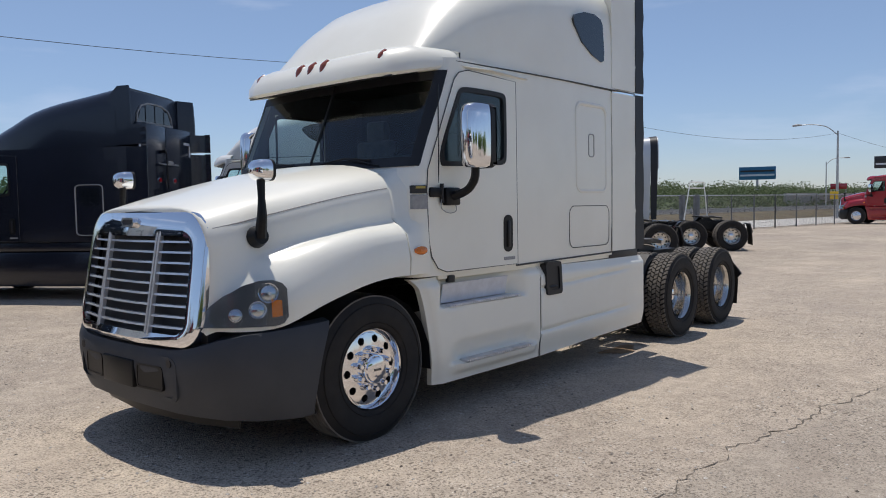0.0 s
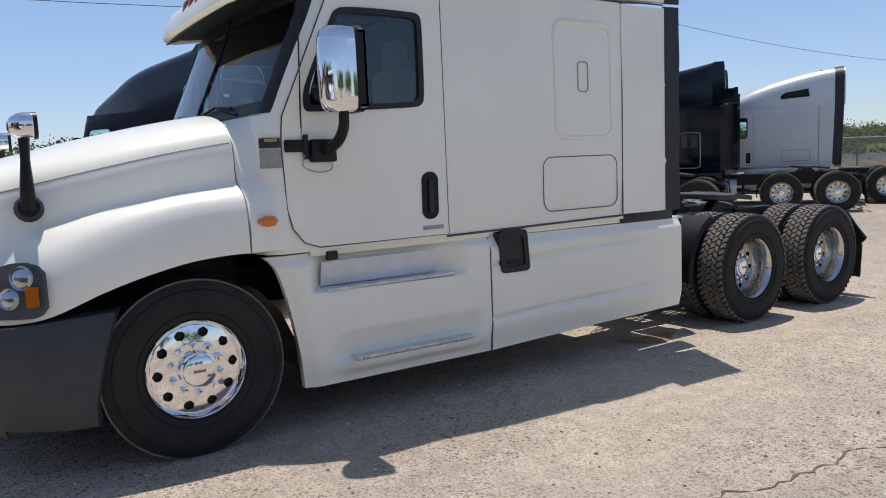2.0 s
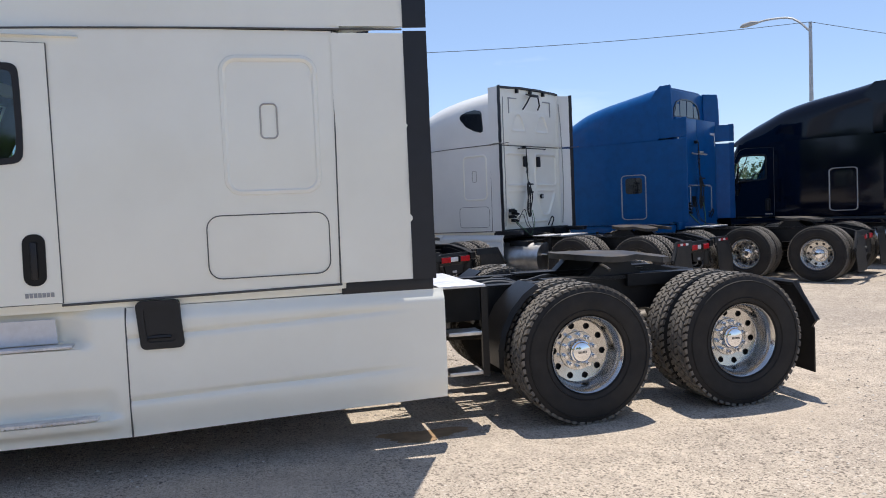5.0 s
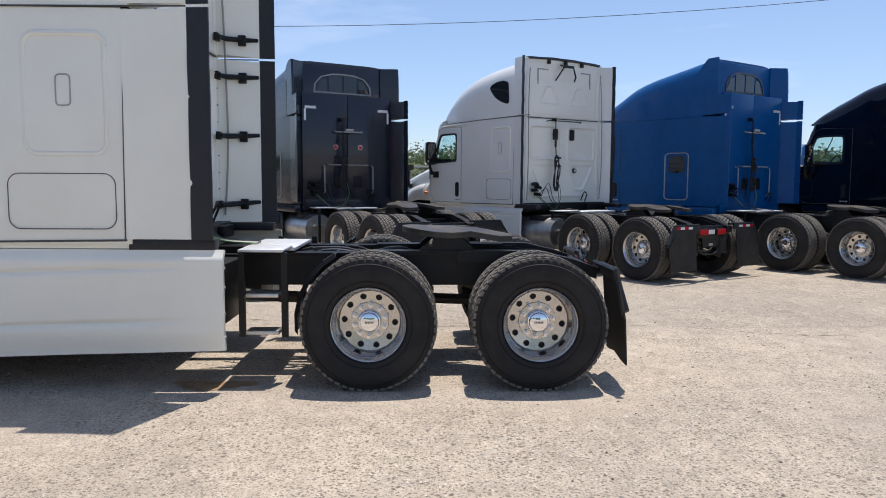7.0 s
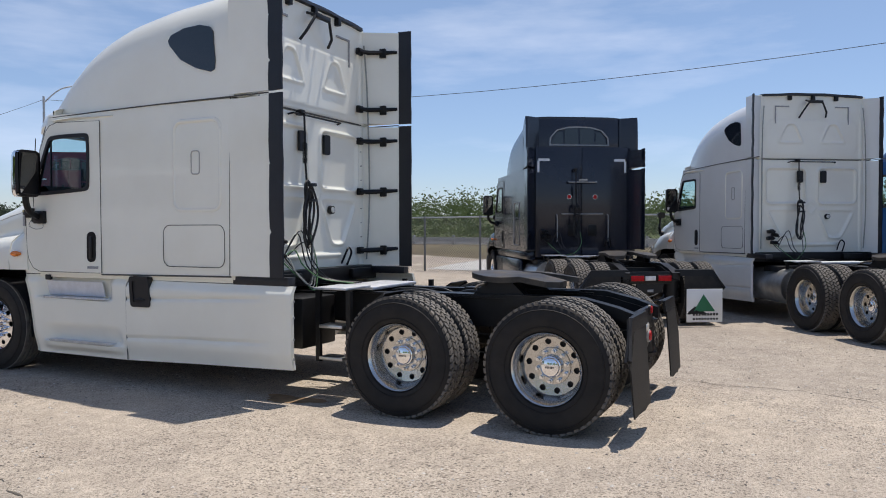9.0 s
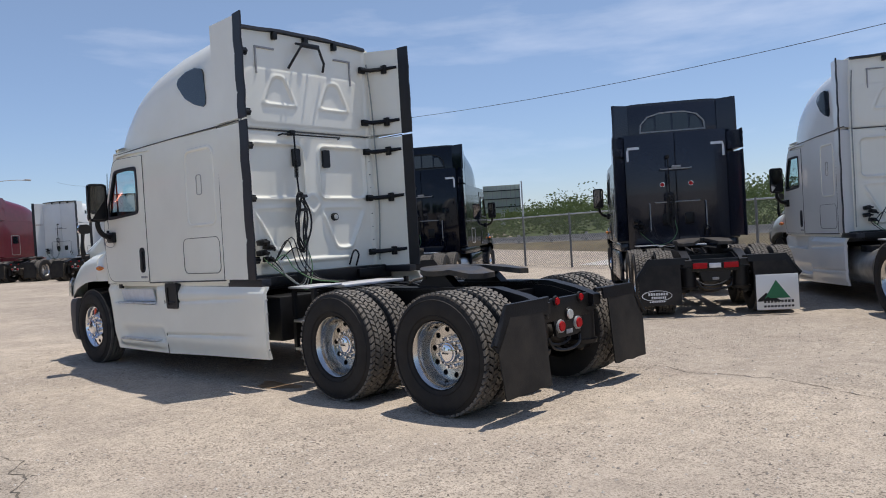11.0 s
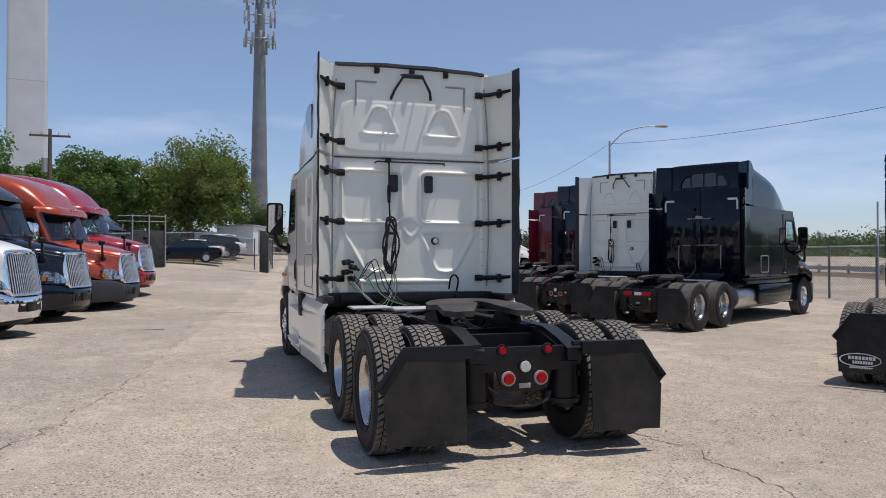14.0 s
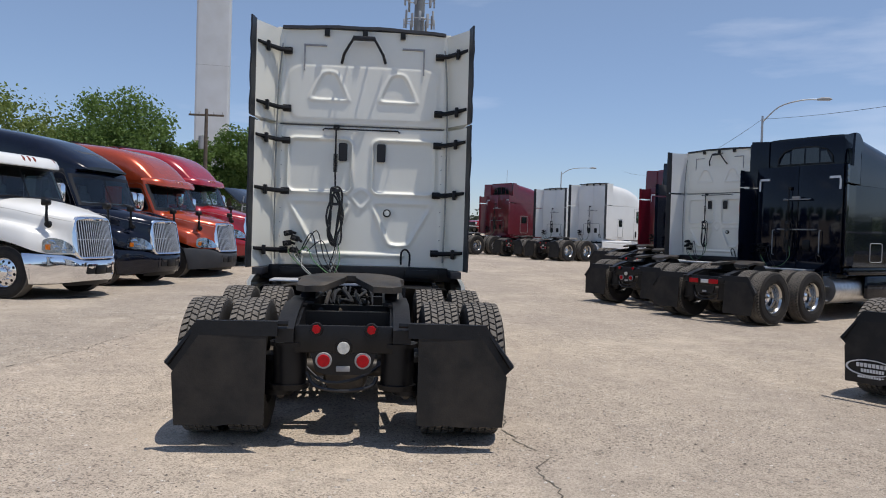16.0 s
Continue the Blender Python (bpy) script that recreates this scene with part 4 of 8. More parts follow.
def hood_mirrors(parent, shell=None):
    for sx in (-1, 1):
        b = hood_point(-0.745, 4)
        bx, bz = b[0] + 0.01, 1.50
        bm = bmesh.new()
        tube(bm, [(sx * (bx - 0.02), -0.745, bz - 0.01), (sx * (bx + 0.045), -0.75, bz)], [0.075, 0.055], 14)
        hm = part("hood_mirror", bm, M_BLKPL, parent, "chrome hood mirror on a black arm")
        bm = bmesh.new()
        tube(bm, [(sx * (bx + 0.03), -0.75, bz - 0.01), (sx * (bx + 0.055), -0.75, bz + 0.12), (sx * (bx + 0.05), -0.745, bz + 0.25), (sx * (bx + 0.04), -0.74, bz + 0.39)], [0.042, 0.034, 0.024, 0.03], 10, 4)
        part("arm", bm, M_BLKPL, hm)
        bm = bmesh.new()
        c = Vector((sx * (bx + 0.035), -0.74, bz + 0.43))
        outl = rrect(-0.085, 0.085, -0.07, 0.07, 0.05, 5)
        rings = []
        for y, k in ((-0.075, 0.25), (-0.06, 0.62), (-0.03, 0.9), (0.0, 1.0), (0.055, 1.0)):
            rings.append([(c.x + a * k, c.y + y, c.z + bb * k) for a, bb in outl])
        ring_loft(bm, rings)
        part("shell", bm, shell or M_CHROME, hm, "", 45)
        bm = bmesh.new()
        ring_loft(bm, [[(c.x + a * 1.02, c.y + 0.045, c.z + bb * 1.02) for a, bb in outl], [(c.x + a * 1.02, c.y + 0.065, c.z + bb * 1.02) for a, bb in outl]])
        part("rim", bm, M_BLKPL, hm)


def step_fairing(parent, material, simple=False, y_end=4.205):
    """Chassis fairing with its two cab steps, then the plain skirt behind it."""
    for sx in (-1, 1):
        bm = bmesh.new()
        ys = [0.40 + (2.115 - 0.40) * k / 56 for k in range(57)]
        vs = [k / 44 for k in range(45)]
        rows = []
        for y in ys:
            col = []
            for v in vs:
                zt = interp([(0.40, 1.115), (0.75, 1.12), (2.2, 1.10)], y)
                zb = interp([(0.40, 0.262), (2.12, 0.262)], y)
                z = zb + (zt - zb) * v
                # wheel-side edge curves back towards the ground
                ed = 0.42 + 0.25 * max(0.0, 1 - (z - 0.262) / 0.86) ** 0.42
                yy = ed + (2.115 - ed) * (y - 0.40) / 1.715
                x = 1.215 - 0.03 * sstep(0.5, 0.26, z)
                r1 = sstep(0.70, 0.86, yy) * (1 - sstep(1.72, 1.95, yy))
                x -= r1 * 0.135 * sstep(0.862, 0.885, z) * (1 - 0.30 * sstep(0.95, 1.12, z))
                x -= 0.05 * sstep(1.04, 1.12, z)
                r2 = sstep(0.80, 1.02, yy) * (1 - sstep(1.95, 2.10, yy))
                x += r2 * 0.05 * sstep(0.30, 0.36, z) * (1 - sstep(0.405, 0.415, z))
                x -= r2 * 0.06 * sstep(0.408, 0.422, z) * (1 - sstep(0.45, 0.62, z))
                x -= 0.035 * (1 - sstep(ed, ed + 0.10, yy))
                col.append((sx * x, yy, z))
            rows.append(col)
        ring_loft(bm, rows, False)
        ret = bmesh.ops.extrude_edge_only(bm, edges=[e for e in bm.edges if e.is_boundary])
        for v in [q for q in ret["geom"] if isinstance(q, bmesh.types.BMVert)]:
            v.co.x -= sx * 0.05
        sf = part("step_fairing", bm, material, parent, "", 50)
        if not simple:
            bm = bmesh.new()
            ring_loft(bm, [[(sx * 1.118, yk, 0.893), (sx * 1.150, yk, 1.052), (sx * 1.144, yk, 1.054), (sx * 1.10, yk, 0.893)] for yk in (0.83, 1.70)])
            p = part("kick_plate", bm, M_FILM, sf, "pale kick plate film")
            bm = bmesh.new()
            box(bm, sx * 1.15 - 0.065, sx * 1.15 + 0.065, 0.84, 1.80, 0.868, 0.886, 0.004)
            for k in range(32):
                yk = 0.87 + k * 0.0285
                box(bm, sx * 1.216 - 0.004, sx * 1.216 + 0.006, yk, yk + 0.014, 0.869, 0.884)
            part("upper_step", bm, M_TREADPL, sf, "bright serrated metal step")
            bm = bmesh.new()
            box(bm, sx * 1.215 - 0.045, sx * 1.215 + 0.045, 0.99, 1.93, 0.409, 0.424, 0.003)
            for k in range(31):
                yk = 1.01 + k * 0.029
                box(bm, sx * 1.262 - 0.006, sx * 1.262 + 0.002, yk, yk + 0.015, 0.405, 0.426)
            part("lower_step", bm, M_TREADPL, sf, "bright serrated metal step")
            bm = bmesh.new()
            box(bm, sx * 1.17 - 0.02, sx * 1.17 + 0.02, 0.855, 0.93, 1.062, 1.118, 0.005)
            part("step_lamp", bm, M_GASKET, sf)
        # skirt
        bm = bmesh.new()
        rows = []
        for k in range(21):
            y = 2.125 + (y_end - 2.125) * k / 20
            zt = interp([(2.12, 1.095), (4.2, 1.085)], y)
            zb = interp([(2.12, 0.262), (3.0, 0.29), (4.2, 0.318)], y)
            col = []
            for z in [zb + (zt - zb) * j / 60 for j in range(61)]:
                x = 1.222 - 0.035 * sstep(0.48, 0.27, z) - 0.045 * sstep(1.0, 1.10, z)
                cr = 0.50 + 0.03 * (y - 2.1)
                fade = 1 - sstep(3.5, 4.05, y)
                x -= 0.020 * fade * math.exp(-((z - cr) / 0.016) ** 2)
                cr2 = 0.90 + 0.035 * (y - 2.1)
                x -= 0.018 * fade * math.exp(-((z - cr2) / 0.016) ** 2)
                col.append((sx * x, y, z))
            rows.append(col)
        ring_loft(bm, rows, False)
        ret = bmesh.ops.extrude_edge_only(bm, edges=[e for e in bm.edges if e.is_boundary])
        for v in [q for q in ret["geom"] if isinstance(q, bmesh.types.BMVert)]:
            v.co.x -= sx * 0.045
        sk = part("side_skirt", bm, material, parent, "", 50)
        if not simple:
            bm = bmesh.new()
            tube(bm, [(sx * 1.20, 2.12, 0.27), (sx * 1.214, 2.12, 0.6), (sx * 1.214, 2.12, 1.0), (sx * 1.175, 2.12, 1.095)], 0.005, 6)
            part("panel_gap", bm, M_LINE, sk)
            bm = bmesh.new()
            outl = rrect(2.185, 2.45, 0.825, 1.135, 0.035, 4)
            outl = [(a + (0.02 if b < 0.95 else 0), b) for a, b in outl]
            inn = shrink(outl, 0.045)
            frame_prism(bm, outl, inn, "x", sx * 1.16, sx * 1.24)
            f = part("fuel_filler", bm, M_GASKET, sk, "black plastic fuel filler recess")
            # dark panel with a bar stands in for the shaded inside of the recess
            bm = bmesh.new()
            prism(bm, inn, "x", sx * 1.16, sx * 1.2285)
            tube(bm, [(sx * 1.225, 2.25, 0.90), (sx * 1.236, 2.32, 0.905), (sx * 1.225, 2.39, 0.90)], 0.012, 6)
            part("filler_cap", bm, M_GASKET, f)
            for zz in (0.42, 0.6, 0.8, 0.95):
                bm = bmesh.new()
                cyl(bm, (sx * 1.18, 4.203, zz), (sx * 1.18, 4.212, zz), 0.013, 0.011, 8)
                part("rivet", bm, M_GREY, sk)


def poly_sd(p, pts):
    """Signed distance to a convex outline given anticlockwise."""
    acc = 0.0
    for (a0, b0), (a1, b1) in zip(pts, pts[1:] + pts[:1]):
        ex, ey = a1 - a0, b1 - b0
        L = math.hypot(ex, ey)
        acc += math.exp(min(60.0, 42.0 * ((p[0] - a0) * ey - (p[1] - b0) * ex) / L))
    return math.log(max(acc, 1e-30)) / 42.0


def rear_wall_mesh():
    """Pressed back wall of the sleeper with its ribs, pockets and sill."""
    if "rear_wall" in WM:
        return WM["rear_wall"]
    tri = [(0.17, 3.16), (0.65, 3.16), (0.49, 3.50), (0.33, 3.50)]
    vee = [(0.34, 1.44), (0.58, 1.44), (0.86, 1.95), (0.12, 1.95)]

    def depth(x, z):
        a = abs(x)
        d = 0.0
        s = srect(a, z, 0.12, 0.88, 2.06, 2.70, 0.09)
        d += 0.024 * math.exp(-(s / 0.020) ** 2) - 0.012 * sstep(0.0, -0.03, s)
        s = poly_sd((a, z), tri)
        d += 0.013 * math.exp(-(s / 0.018) ** 2) - 0.008 * sstep(0.0, -0.03, s)
        s = srect(x, z, -0.89, 0.89, 2.93, 3.57, 0.17)
        d += 0.007 * sstep(0.02, -0.02, s)
        s = poly_sd((a, z), vee)
        d += 0.024 * math.exp(-(s / 0.022) ** 2) * (0.35 + 0.65 * sstep(1.90, 1.80, z)) - 0.012 * sstep(0.0, -0.04, s)
        s = srect(x, z, -0.52, 0.78, 1.295, 1.345, 0.02)
        d += 0.026 * sstep(0.015, -0.015, s)
        d -= 0.018 * math.exp(-((z - SEAM_Z) / 0.012) ** 2)
        d += 0.012 * sstep(0.93, 0.96, a)
        s = poly_sd((x, z), [(-0.13, 2.02), (0.0, 1.86), (0.13, 2.02), (0.0, 2.12)])
        d += 0.012 * math.exp(-(s / 0.02) ** 2)
        return d
    bm = bmesh.new()
    nx, nz = 150, 215
    rows = []
    for i in range(nx + 1):
        x = -1.03 + 2.06 * i / nx
        rows.append([(x, 3.60 + depth(x, 1.19 + 2.81 * k / nz), 1.19 + 2.81 * k / nz) for k in range(nz + 1)])
    ring_loft(bm, rows, False)
    ret = bmesh.ops.extrude_edge_only(bm, edges=[e for e in bm.edges if e.is_boundary])
    for v in [q for q in ret["geom"] if isinstance(q, bmesh.types.BMVert)]:
        v.co.y -= 0.06
    mesh_of("rear_wall", bm, M_WHITE, 60)
    return WM["rear_wall"]


def extenders(parent, material, lod, z_top=3.97, trim=M_TRIM, ext=0.40, rub=0.148):
    """Side panels behind the sleeper, ext long, with a rubber edge rub wide."""
    for sx in (-1, 1):
        for z0, z1 in ((1.17, SEAM_Z - 0.02), (SEAM_Z + 0.025, z_top)):
            bm = bmesh.new()
            rings = []
            for k in range(7):
                z = z0 + (z1 - z0) * k / 6
                up = max(0.0, (z - 3.55) / 0.45)
                yb = 3.60 + ext
                rings.append([(sx * 1.214, 3.50, z), (sx * 1.236, yb, z), (sx * (1.216), yb, z), (sx * (1.02 - 0.03 * up), 3.625, z), (sx * (1.0 - 0.03 * up), 3.58, z)])
            ring_loft(bm, rings)
            ex = part("side_extender", bm, material, parent, "", 35)
            bm = bmesh.new()
            rings = []
            for k in range(9):
                z = z0 - 0.005 + (z1 - z0 + 0.02) * k / 8
                w = 0.006 * math.sin(k * 2.3)
                rings.append([(sx * (1.240 + w), 3.585 + ext, z), (sx * (1.256 + w), 3.597 + ext + rub, z), (sx * (1.238 + w), 3.60 + ext + rub, z), (sx * 1.212, 3.59 + ext, z)])
            ring_loft(bm, rings)
            part("rubber_edge", bm, trim, ex, "black rubber trailing edge")
    if lod == 0:
        for sx in (-1, 1):
            for z in (1.36, 2.06, 2.66, 3.04, 3.72):
                bm = bmesh.new()
                tube(bm, [(sx * 0.86, 3.66, z), (sx * 0.99, 3.70, z), (sx * 1.12, 3.86, z + 0.01), (sx * 1.20, 3.98, z + 0.02)], [0.022, 0.03, 0.026, 0.02], 6)
                box(bm, sx * 0.90 - 0.05, sx * 0.90 + 0.05, 3.615, 3.66, z - 0.04, z + 0.04, 0.008)
                box(bm, sx * 1.10 - 0.02, sx * 1.10 + 0.02, 3.80, 3.88, z - 0.055, z + 0.055, 0.008)
                part("hinge_arm", bm, M_BLKPL, parent, "black extender hinge arm")


def roof_edge_trim(parent, z=3.985):
    bm = bmesh.new()
    rings = []
    for k in range(13):
        x = -0.97 + 1.94 * k / 12
        zz = z + 0.035 * (1 - (x / 0.97) ** 2) + 0.004 * math.sin(k * 1.7)
        rings.append([(x, 3.55, zz - 0.02), (x, 3.54, zz + 0.03), (x, 3.637, zz + 0.028), (x, 3.645, zz - 0.008)])
    ring_loft(bm, rings)
    t = part("roof_edge_trim", bm, M_TRIM, parent, "black rubber roof edge trim", 40)
    for x in (-0.45, 0.0, 0.45):
        bm = bmesh.new()
        box(bm, x - 0.03, x + 0.03, 3.60, 3.66, z - 0.07, z + 0.01, 0.006)
        part("clip", bm, M_BLKPL, t)


def tape_marks(parent, y, z, hx, mat_=None, s=0.24):
    mm = mat_ or M_TAPE
    for sx in (-1, 1):
        bm = bmesh.new()
        box(bm, min(sx * hx, sx * (hx - s)), max(sx * hx, sx * (hx - s)), y, y + 0.004, z - 0.045, z)
        box(bm, sx * hx - 0.022, sx * hx + 0.022, y, y + 0.0041, z - s * 1.05, z - 0.046)
        part("corner_tape", bm, mm, parent, "reflective corner tape")


def hoses(parent, rich=True, ox=0.31, rail=True):
    """Air and electric lines on the back of the sleeper, from the sprung hose post to the chassis."""
    bm = bmesh.new()
    tube(bm, [(ox, 3.64, 2.84), (ox, 3.71, 2.82), (ox, 3.72, 2.3), (ox - 0.01, 3.73, 2.08)], 0.011, 8)
    for k in range(18):
        z = 2.30 + 0.012 * k
        cyl(bm, (ox, 3.715, z), (ox, 3.715, z + 0.007), 0.026, 0.026, 8)
    box(bm, ox - 0.035, ox + 0.035, 3.62, 3.70, 2.80, 2.86, 0.01)
    if rail:
        tube(bm, [(ox + 0.16, 3.62, 2.80), (ox + 0.14, 3.68, 2.81), (-0.42, 3.68, 2.81), (-0.44, 3.62, 2.80)], 0.010, 8)
    hp = part("hose_post", bm, M_BLKPL, parent, "black sprung hose post and rail on the back wall")
    rng = random.Random(11)
    for k in range(4 if rich else 3):
        bm = bmesh.new()
        cx, hw, hh, cz = ox - 0.02 + rng.uniform(-0.03, 0.03), rng.uniform(0.05, 0.10), rng.uniform(0.26, 0.36), 1.78 + rng.uniform(-0.05, 0.04)
        pts = []
        for i in range(25):
            a = 2 * math.pi * i / 24
            pts.append((cx + hw * math.sin(a) + 0.02 * math.sin(3 * a + k), 3.73 + 0.016 * k + 0.02 * math.sin(a + k), cz + hh * math.cos(a)))
        tube(bm, pts, rng.choice((0.009, 0.010, 0.012)), 6)
        part("coiled_hose", bm, M_HOSEG if k == 4 else M_HOSE, hp, "looped black hose")
    for z in (2.06, 1.90):
        bm = bmesh.new()
        cyl(bm, (ox - 0.02, 3.78, z), (ox - 0.02, 3.78, z + 0.03), 0.06, 0.055, 10)
        part("strap", bm, M_GASKET, hp)
    runs = (M_GREEN, M_HOSEG, M_HOSE, M_HOSEG) if rich else (M_HOSE, M_GREEN)
    for k, mm in enumerate(runs):
        bm = bmesh.new()
        j = [rng.uniform(-0.05, 0.05) for _ in range(8)]
        x0 = 0.80 - 0.045 * k
        tube(bm, [(ox - 0.03 + j[0], 3.76, 1.55), (ox - 0.05 + j[1], 3.79, 1.30), (ox + 0.02 + j[2], 3.84, 1.10 + j[3]), (0.44 + j[2], 3.88, 1.03 + j[4]), (0.60 + j[5], 3.86, 1.12 + j[6]), (x0, 3.78, 1.30), (x0 + 0.03, 3.71, 1.42 + j[7])], (0.0065, 0.007, 0.008)[k % 3], 6, 6)
        part("air_line", bm, mm, hp, "drooping air line")
        bm = bmesh.new()
        tube(bm, [(x0 - 0.05, 3.72, 1.32 + j[1]), (0.62 - 0.06 * k, 3.80, 1.50 + 2 * j[2]), (0.52 - 0.06 * k, 3.84, 1.24 + j[3]), (0.34 - 0.04 * k, 3.95, 1.10), (0.22 - 0.05 * k, 4.25, 1.06)], 0.007, 6, 5)
        part("air_line", bm, M_HOSE if k % 2 else mm, hp, "drooping air line")
    bm = bmesh.new()
    tube(bm, [(-0.50, 3.63, 1.22), (-0.50, 3.70, 1.36), (-0.55, 3.70, 1.40), (-0.60, 3.70, 1.34), (-0.60, 3.64, 1.20)], 0.012, 6, 4)
    part("grab_loop", bm, M_BLKPL, hp)
    for k, (x, z, t) in enumerate(((0.84, 1.56, 12), (0.76, 1.50, -15), (0.85, 1.44, 8), (0.77, 1.36, -6))):
        bm = bmesh.new()
        m = pose(x, 3.70, z, 0, t, 0)
        box(bm, -0.05, 0.05, -0.05, 0.05, -0.032, 0.032, 0.014, m)
        cyl(bm, m @ Vector((0.01, 0.05, 0)), m @ Vector((0.0, 0.12, -0.015)), 0.024, 0.018, 8)
        cyl(bm, m @ Vector((-0.05, 0, 0)), m @ Vector((-0.09, 0.02, -0.02)), 0.016, 0.014, 8)
        part("hose_coupling", bm, M_BLKPL, hp, "black hose coupling")


def sleeper_details(parent):
    for sx in (-1, 1):
        # luggage hatch, vent and pressed panel
        bm = bmesh.new()
        o = rrect(2.645, 3.43, 1.245, 1.655, 0.085, 6)
        tube(bm, [(sx * 1.2125, a, b) for a, b in o + o[:1]], 0.0036, 6)
        part("luggage_hatch", bm, M_LINE, parent, "rounded luggage hatch seam")
        bm = bmesh.new()
        o = rrect(3.02, 3.125, 2.15, 2.375, 0.03, 5)
        tube(bm, [(sx * 1.2118, a, b) for a, b in o + o[:1]], 0.006, 6)
        part("vent_cover", bm, M_LINEL, parent)
        bm = bmesh.new()
        o = rrect(2.79, 3.38, 1.80, 2.67, 0.09, 6)
        tube(bm, [(sx * 1.195, a, b) for a, b in o + o[:1]], 0.026, 8)
        part("pressed_panel", bm, M_WHITE, parent)
        bm = bmesh.new()
        tube(bm, [(sx * 1.212, 3.49, 1.17), (sx * 1.2125, 3.50, 2.0), (sx * 1.205, 3.51, SEAM_Z)], 0.005, 6)
        part("panel_seam", bm, M_LINE, parent)
        bm = bmesh.new()
        tube(bm, [(sx * 1.195, 0.98, SEAM_Z - 0.03), (sx * 1.205, 1.8, SEAM_Z - 0.012), (sx * 1.208, 2.6, SEAM_Z), (sx * 1.213, 3.55, SEAM_Z + 0.005), (sx * 1.23, 3.98, SEAM_Z + 0.006)], 0.007, 6)
        part("roof_seam", bm, M_LINE, parent)
        bm = bmesh.new()
        tube(bm, [(sx * 1.205, 1.76, 1.14), (sx * 1.205, 3.5, 1.16)], 0.008, 6)
        part("sill_seam", bm, M_LINE, parent)
        bm = bmesh.new()
        ring_loft(bm, [[(sx * 1.21, 1.02, 2.80), (sx * 1.24, 1.1, 2.79), (sx * 1.2, 1.1, 2.78)], [(sx * 1.21, 1.3, 2.81), (sx * 1.245, 1.4, 2.80), (sx * 1.2, 1.4, 2.785)], [(sx * 1.21, 1.95, 2.80), (sx * 1.22, 1.95, 2.79), (sx * 1.2, 1.95, 2.785)]])
        part("drip_rail", bm, M_WHITE, parent)
        # roof window
        bm = bmesh.new()
        tri = [(2.78, 3.52), (2.74, 3.47), (2.76, 3.42), (2.90, 3.27), (3.10, 3.17), (3.28, 3.12), (3.33, 3.14), (3.34, 3.22), (3.31, 3.50), (3.27, 3.55), (3.15, 3.58), (2.95, 3.57)]
        prism(bm, tri, "x", sx * 1.15, sx * 1.217)
        part("roof_window", bm, M_DARKGL, parent, "dark teardrop roof window")
        # black gap over the skirt
        bm = bmesh.new()
        box(bm, sx * 1.12 - 0.06, sx * 1.12 + 0.06, 3.50, 4.14, 1.085, 1.165, 0.004)
        part("skirt_gap", bm, M_TRIM, parent)
        bm = bmesh.new()
        box(bm, sx * 1.13 - 0.04, sx * 1.13 + 0.04, 0.75, 3.5, 1.095, 1.14, 0.004)
        part("sill", bm, M_WHITE, parent)


def cowl(parent, material):
    """Panel between hood and door, with its marker lamp and sticker."""
    for sx in (-1, 1):
        bm = bmesh.new()
        rows = []
        last = HOOD[-1][1]
        for k in range(8):
            t = k / 7
            y = 0.352 + 0.25 * t
            f = sstep(0, 1, t)
            col = []
            for j in range(2, 9):
                x, z = last[j]
                bulge = 0.045 * math.exp(-((z - 1.33) / 0.14) ** 2) * (1 - f)
                tx = 1.10 if j == 2 else 1.2165
                col.append((sx * (x - 0.012 + (tx - x + 0.012) * f + bulge * 0.5), y, z + (0.05 * f if j == 2 else 0.03 * f if j == 3 else 0)))
            rows.append(col)
        ring_loft(bm, rows, False)
        ret = bmesh.ops.extrude_edge_only(bm, edges=[e for e in bm.edges if e.is_boundary])
        for v in [q for q in ret["geom"] if isinstance(q, bmesh.types.BMVert)]:
            v.co.x -= sx * 0.06
        cw = part("cowl", bm, material, parent, "", 50)
        bm = bmesh.new()
        tube(bm, [(sx * 1.245, 0.40, 1.345), (sx * 1.262, 0.43, 1.345), (sx * 1.266, 0.46, 1.345), (sx * 1.258, 0.49, 1.345), (sx * 1.235, 0.52, 1.345)], [0.012, 0.03, 0.034, 0.03, 0.012], 12)
        part("marker_lamp", bm, M_AMBER, cw, "oval amber side marker lamp")
        bm = bmesh.new()
        ring_loft(bm, [[(sx * xx, yk, 1.655), (sx * xx, yk, 1.765), (sx * (xx - 0.03), yk, 1.765), (sx * (xx - 0.03), yk, 1.655)] for yk, xx in ((0.475, 1.168), (0.52, 1.205), (0.58, 1.224))])
        part("grey_sticker", bm, M_GREY, cw)
        bm = bmesh.new()
        ring_loft(bm, [[(sx * xx, yk, 1.775), (sx * xx, yk, 1.835), (sx * (xx - 0.03), yk, 1.835), (sx * (xx - 0.03), yk, 1.775)] for yk, xx in ((0.475, 1.166), (0.52, 1.204), (0.575, 1.223))])
        part("warning_label", bm, M_LABELB, cw)
        bm = bmesh.new()
        for z0 in (1.812,):
            ring_loft(bm, [[(sx * xx, yk, z0), (sx * xx, yk, z0 + 0.018), (sx * (xx - 0.03), yk, z0 + 0.018), (sx * (xx - 0.03), yk, z0)] for yk, xx in ((0.495, 1.187), (0.52, 1.2075), (0.56, 1.2225))])
        part("label_print", bm, M_LABEL, cw)


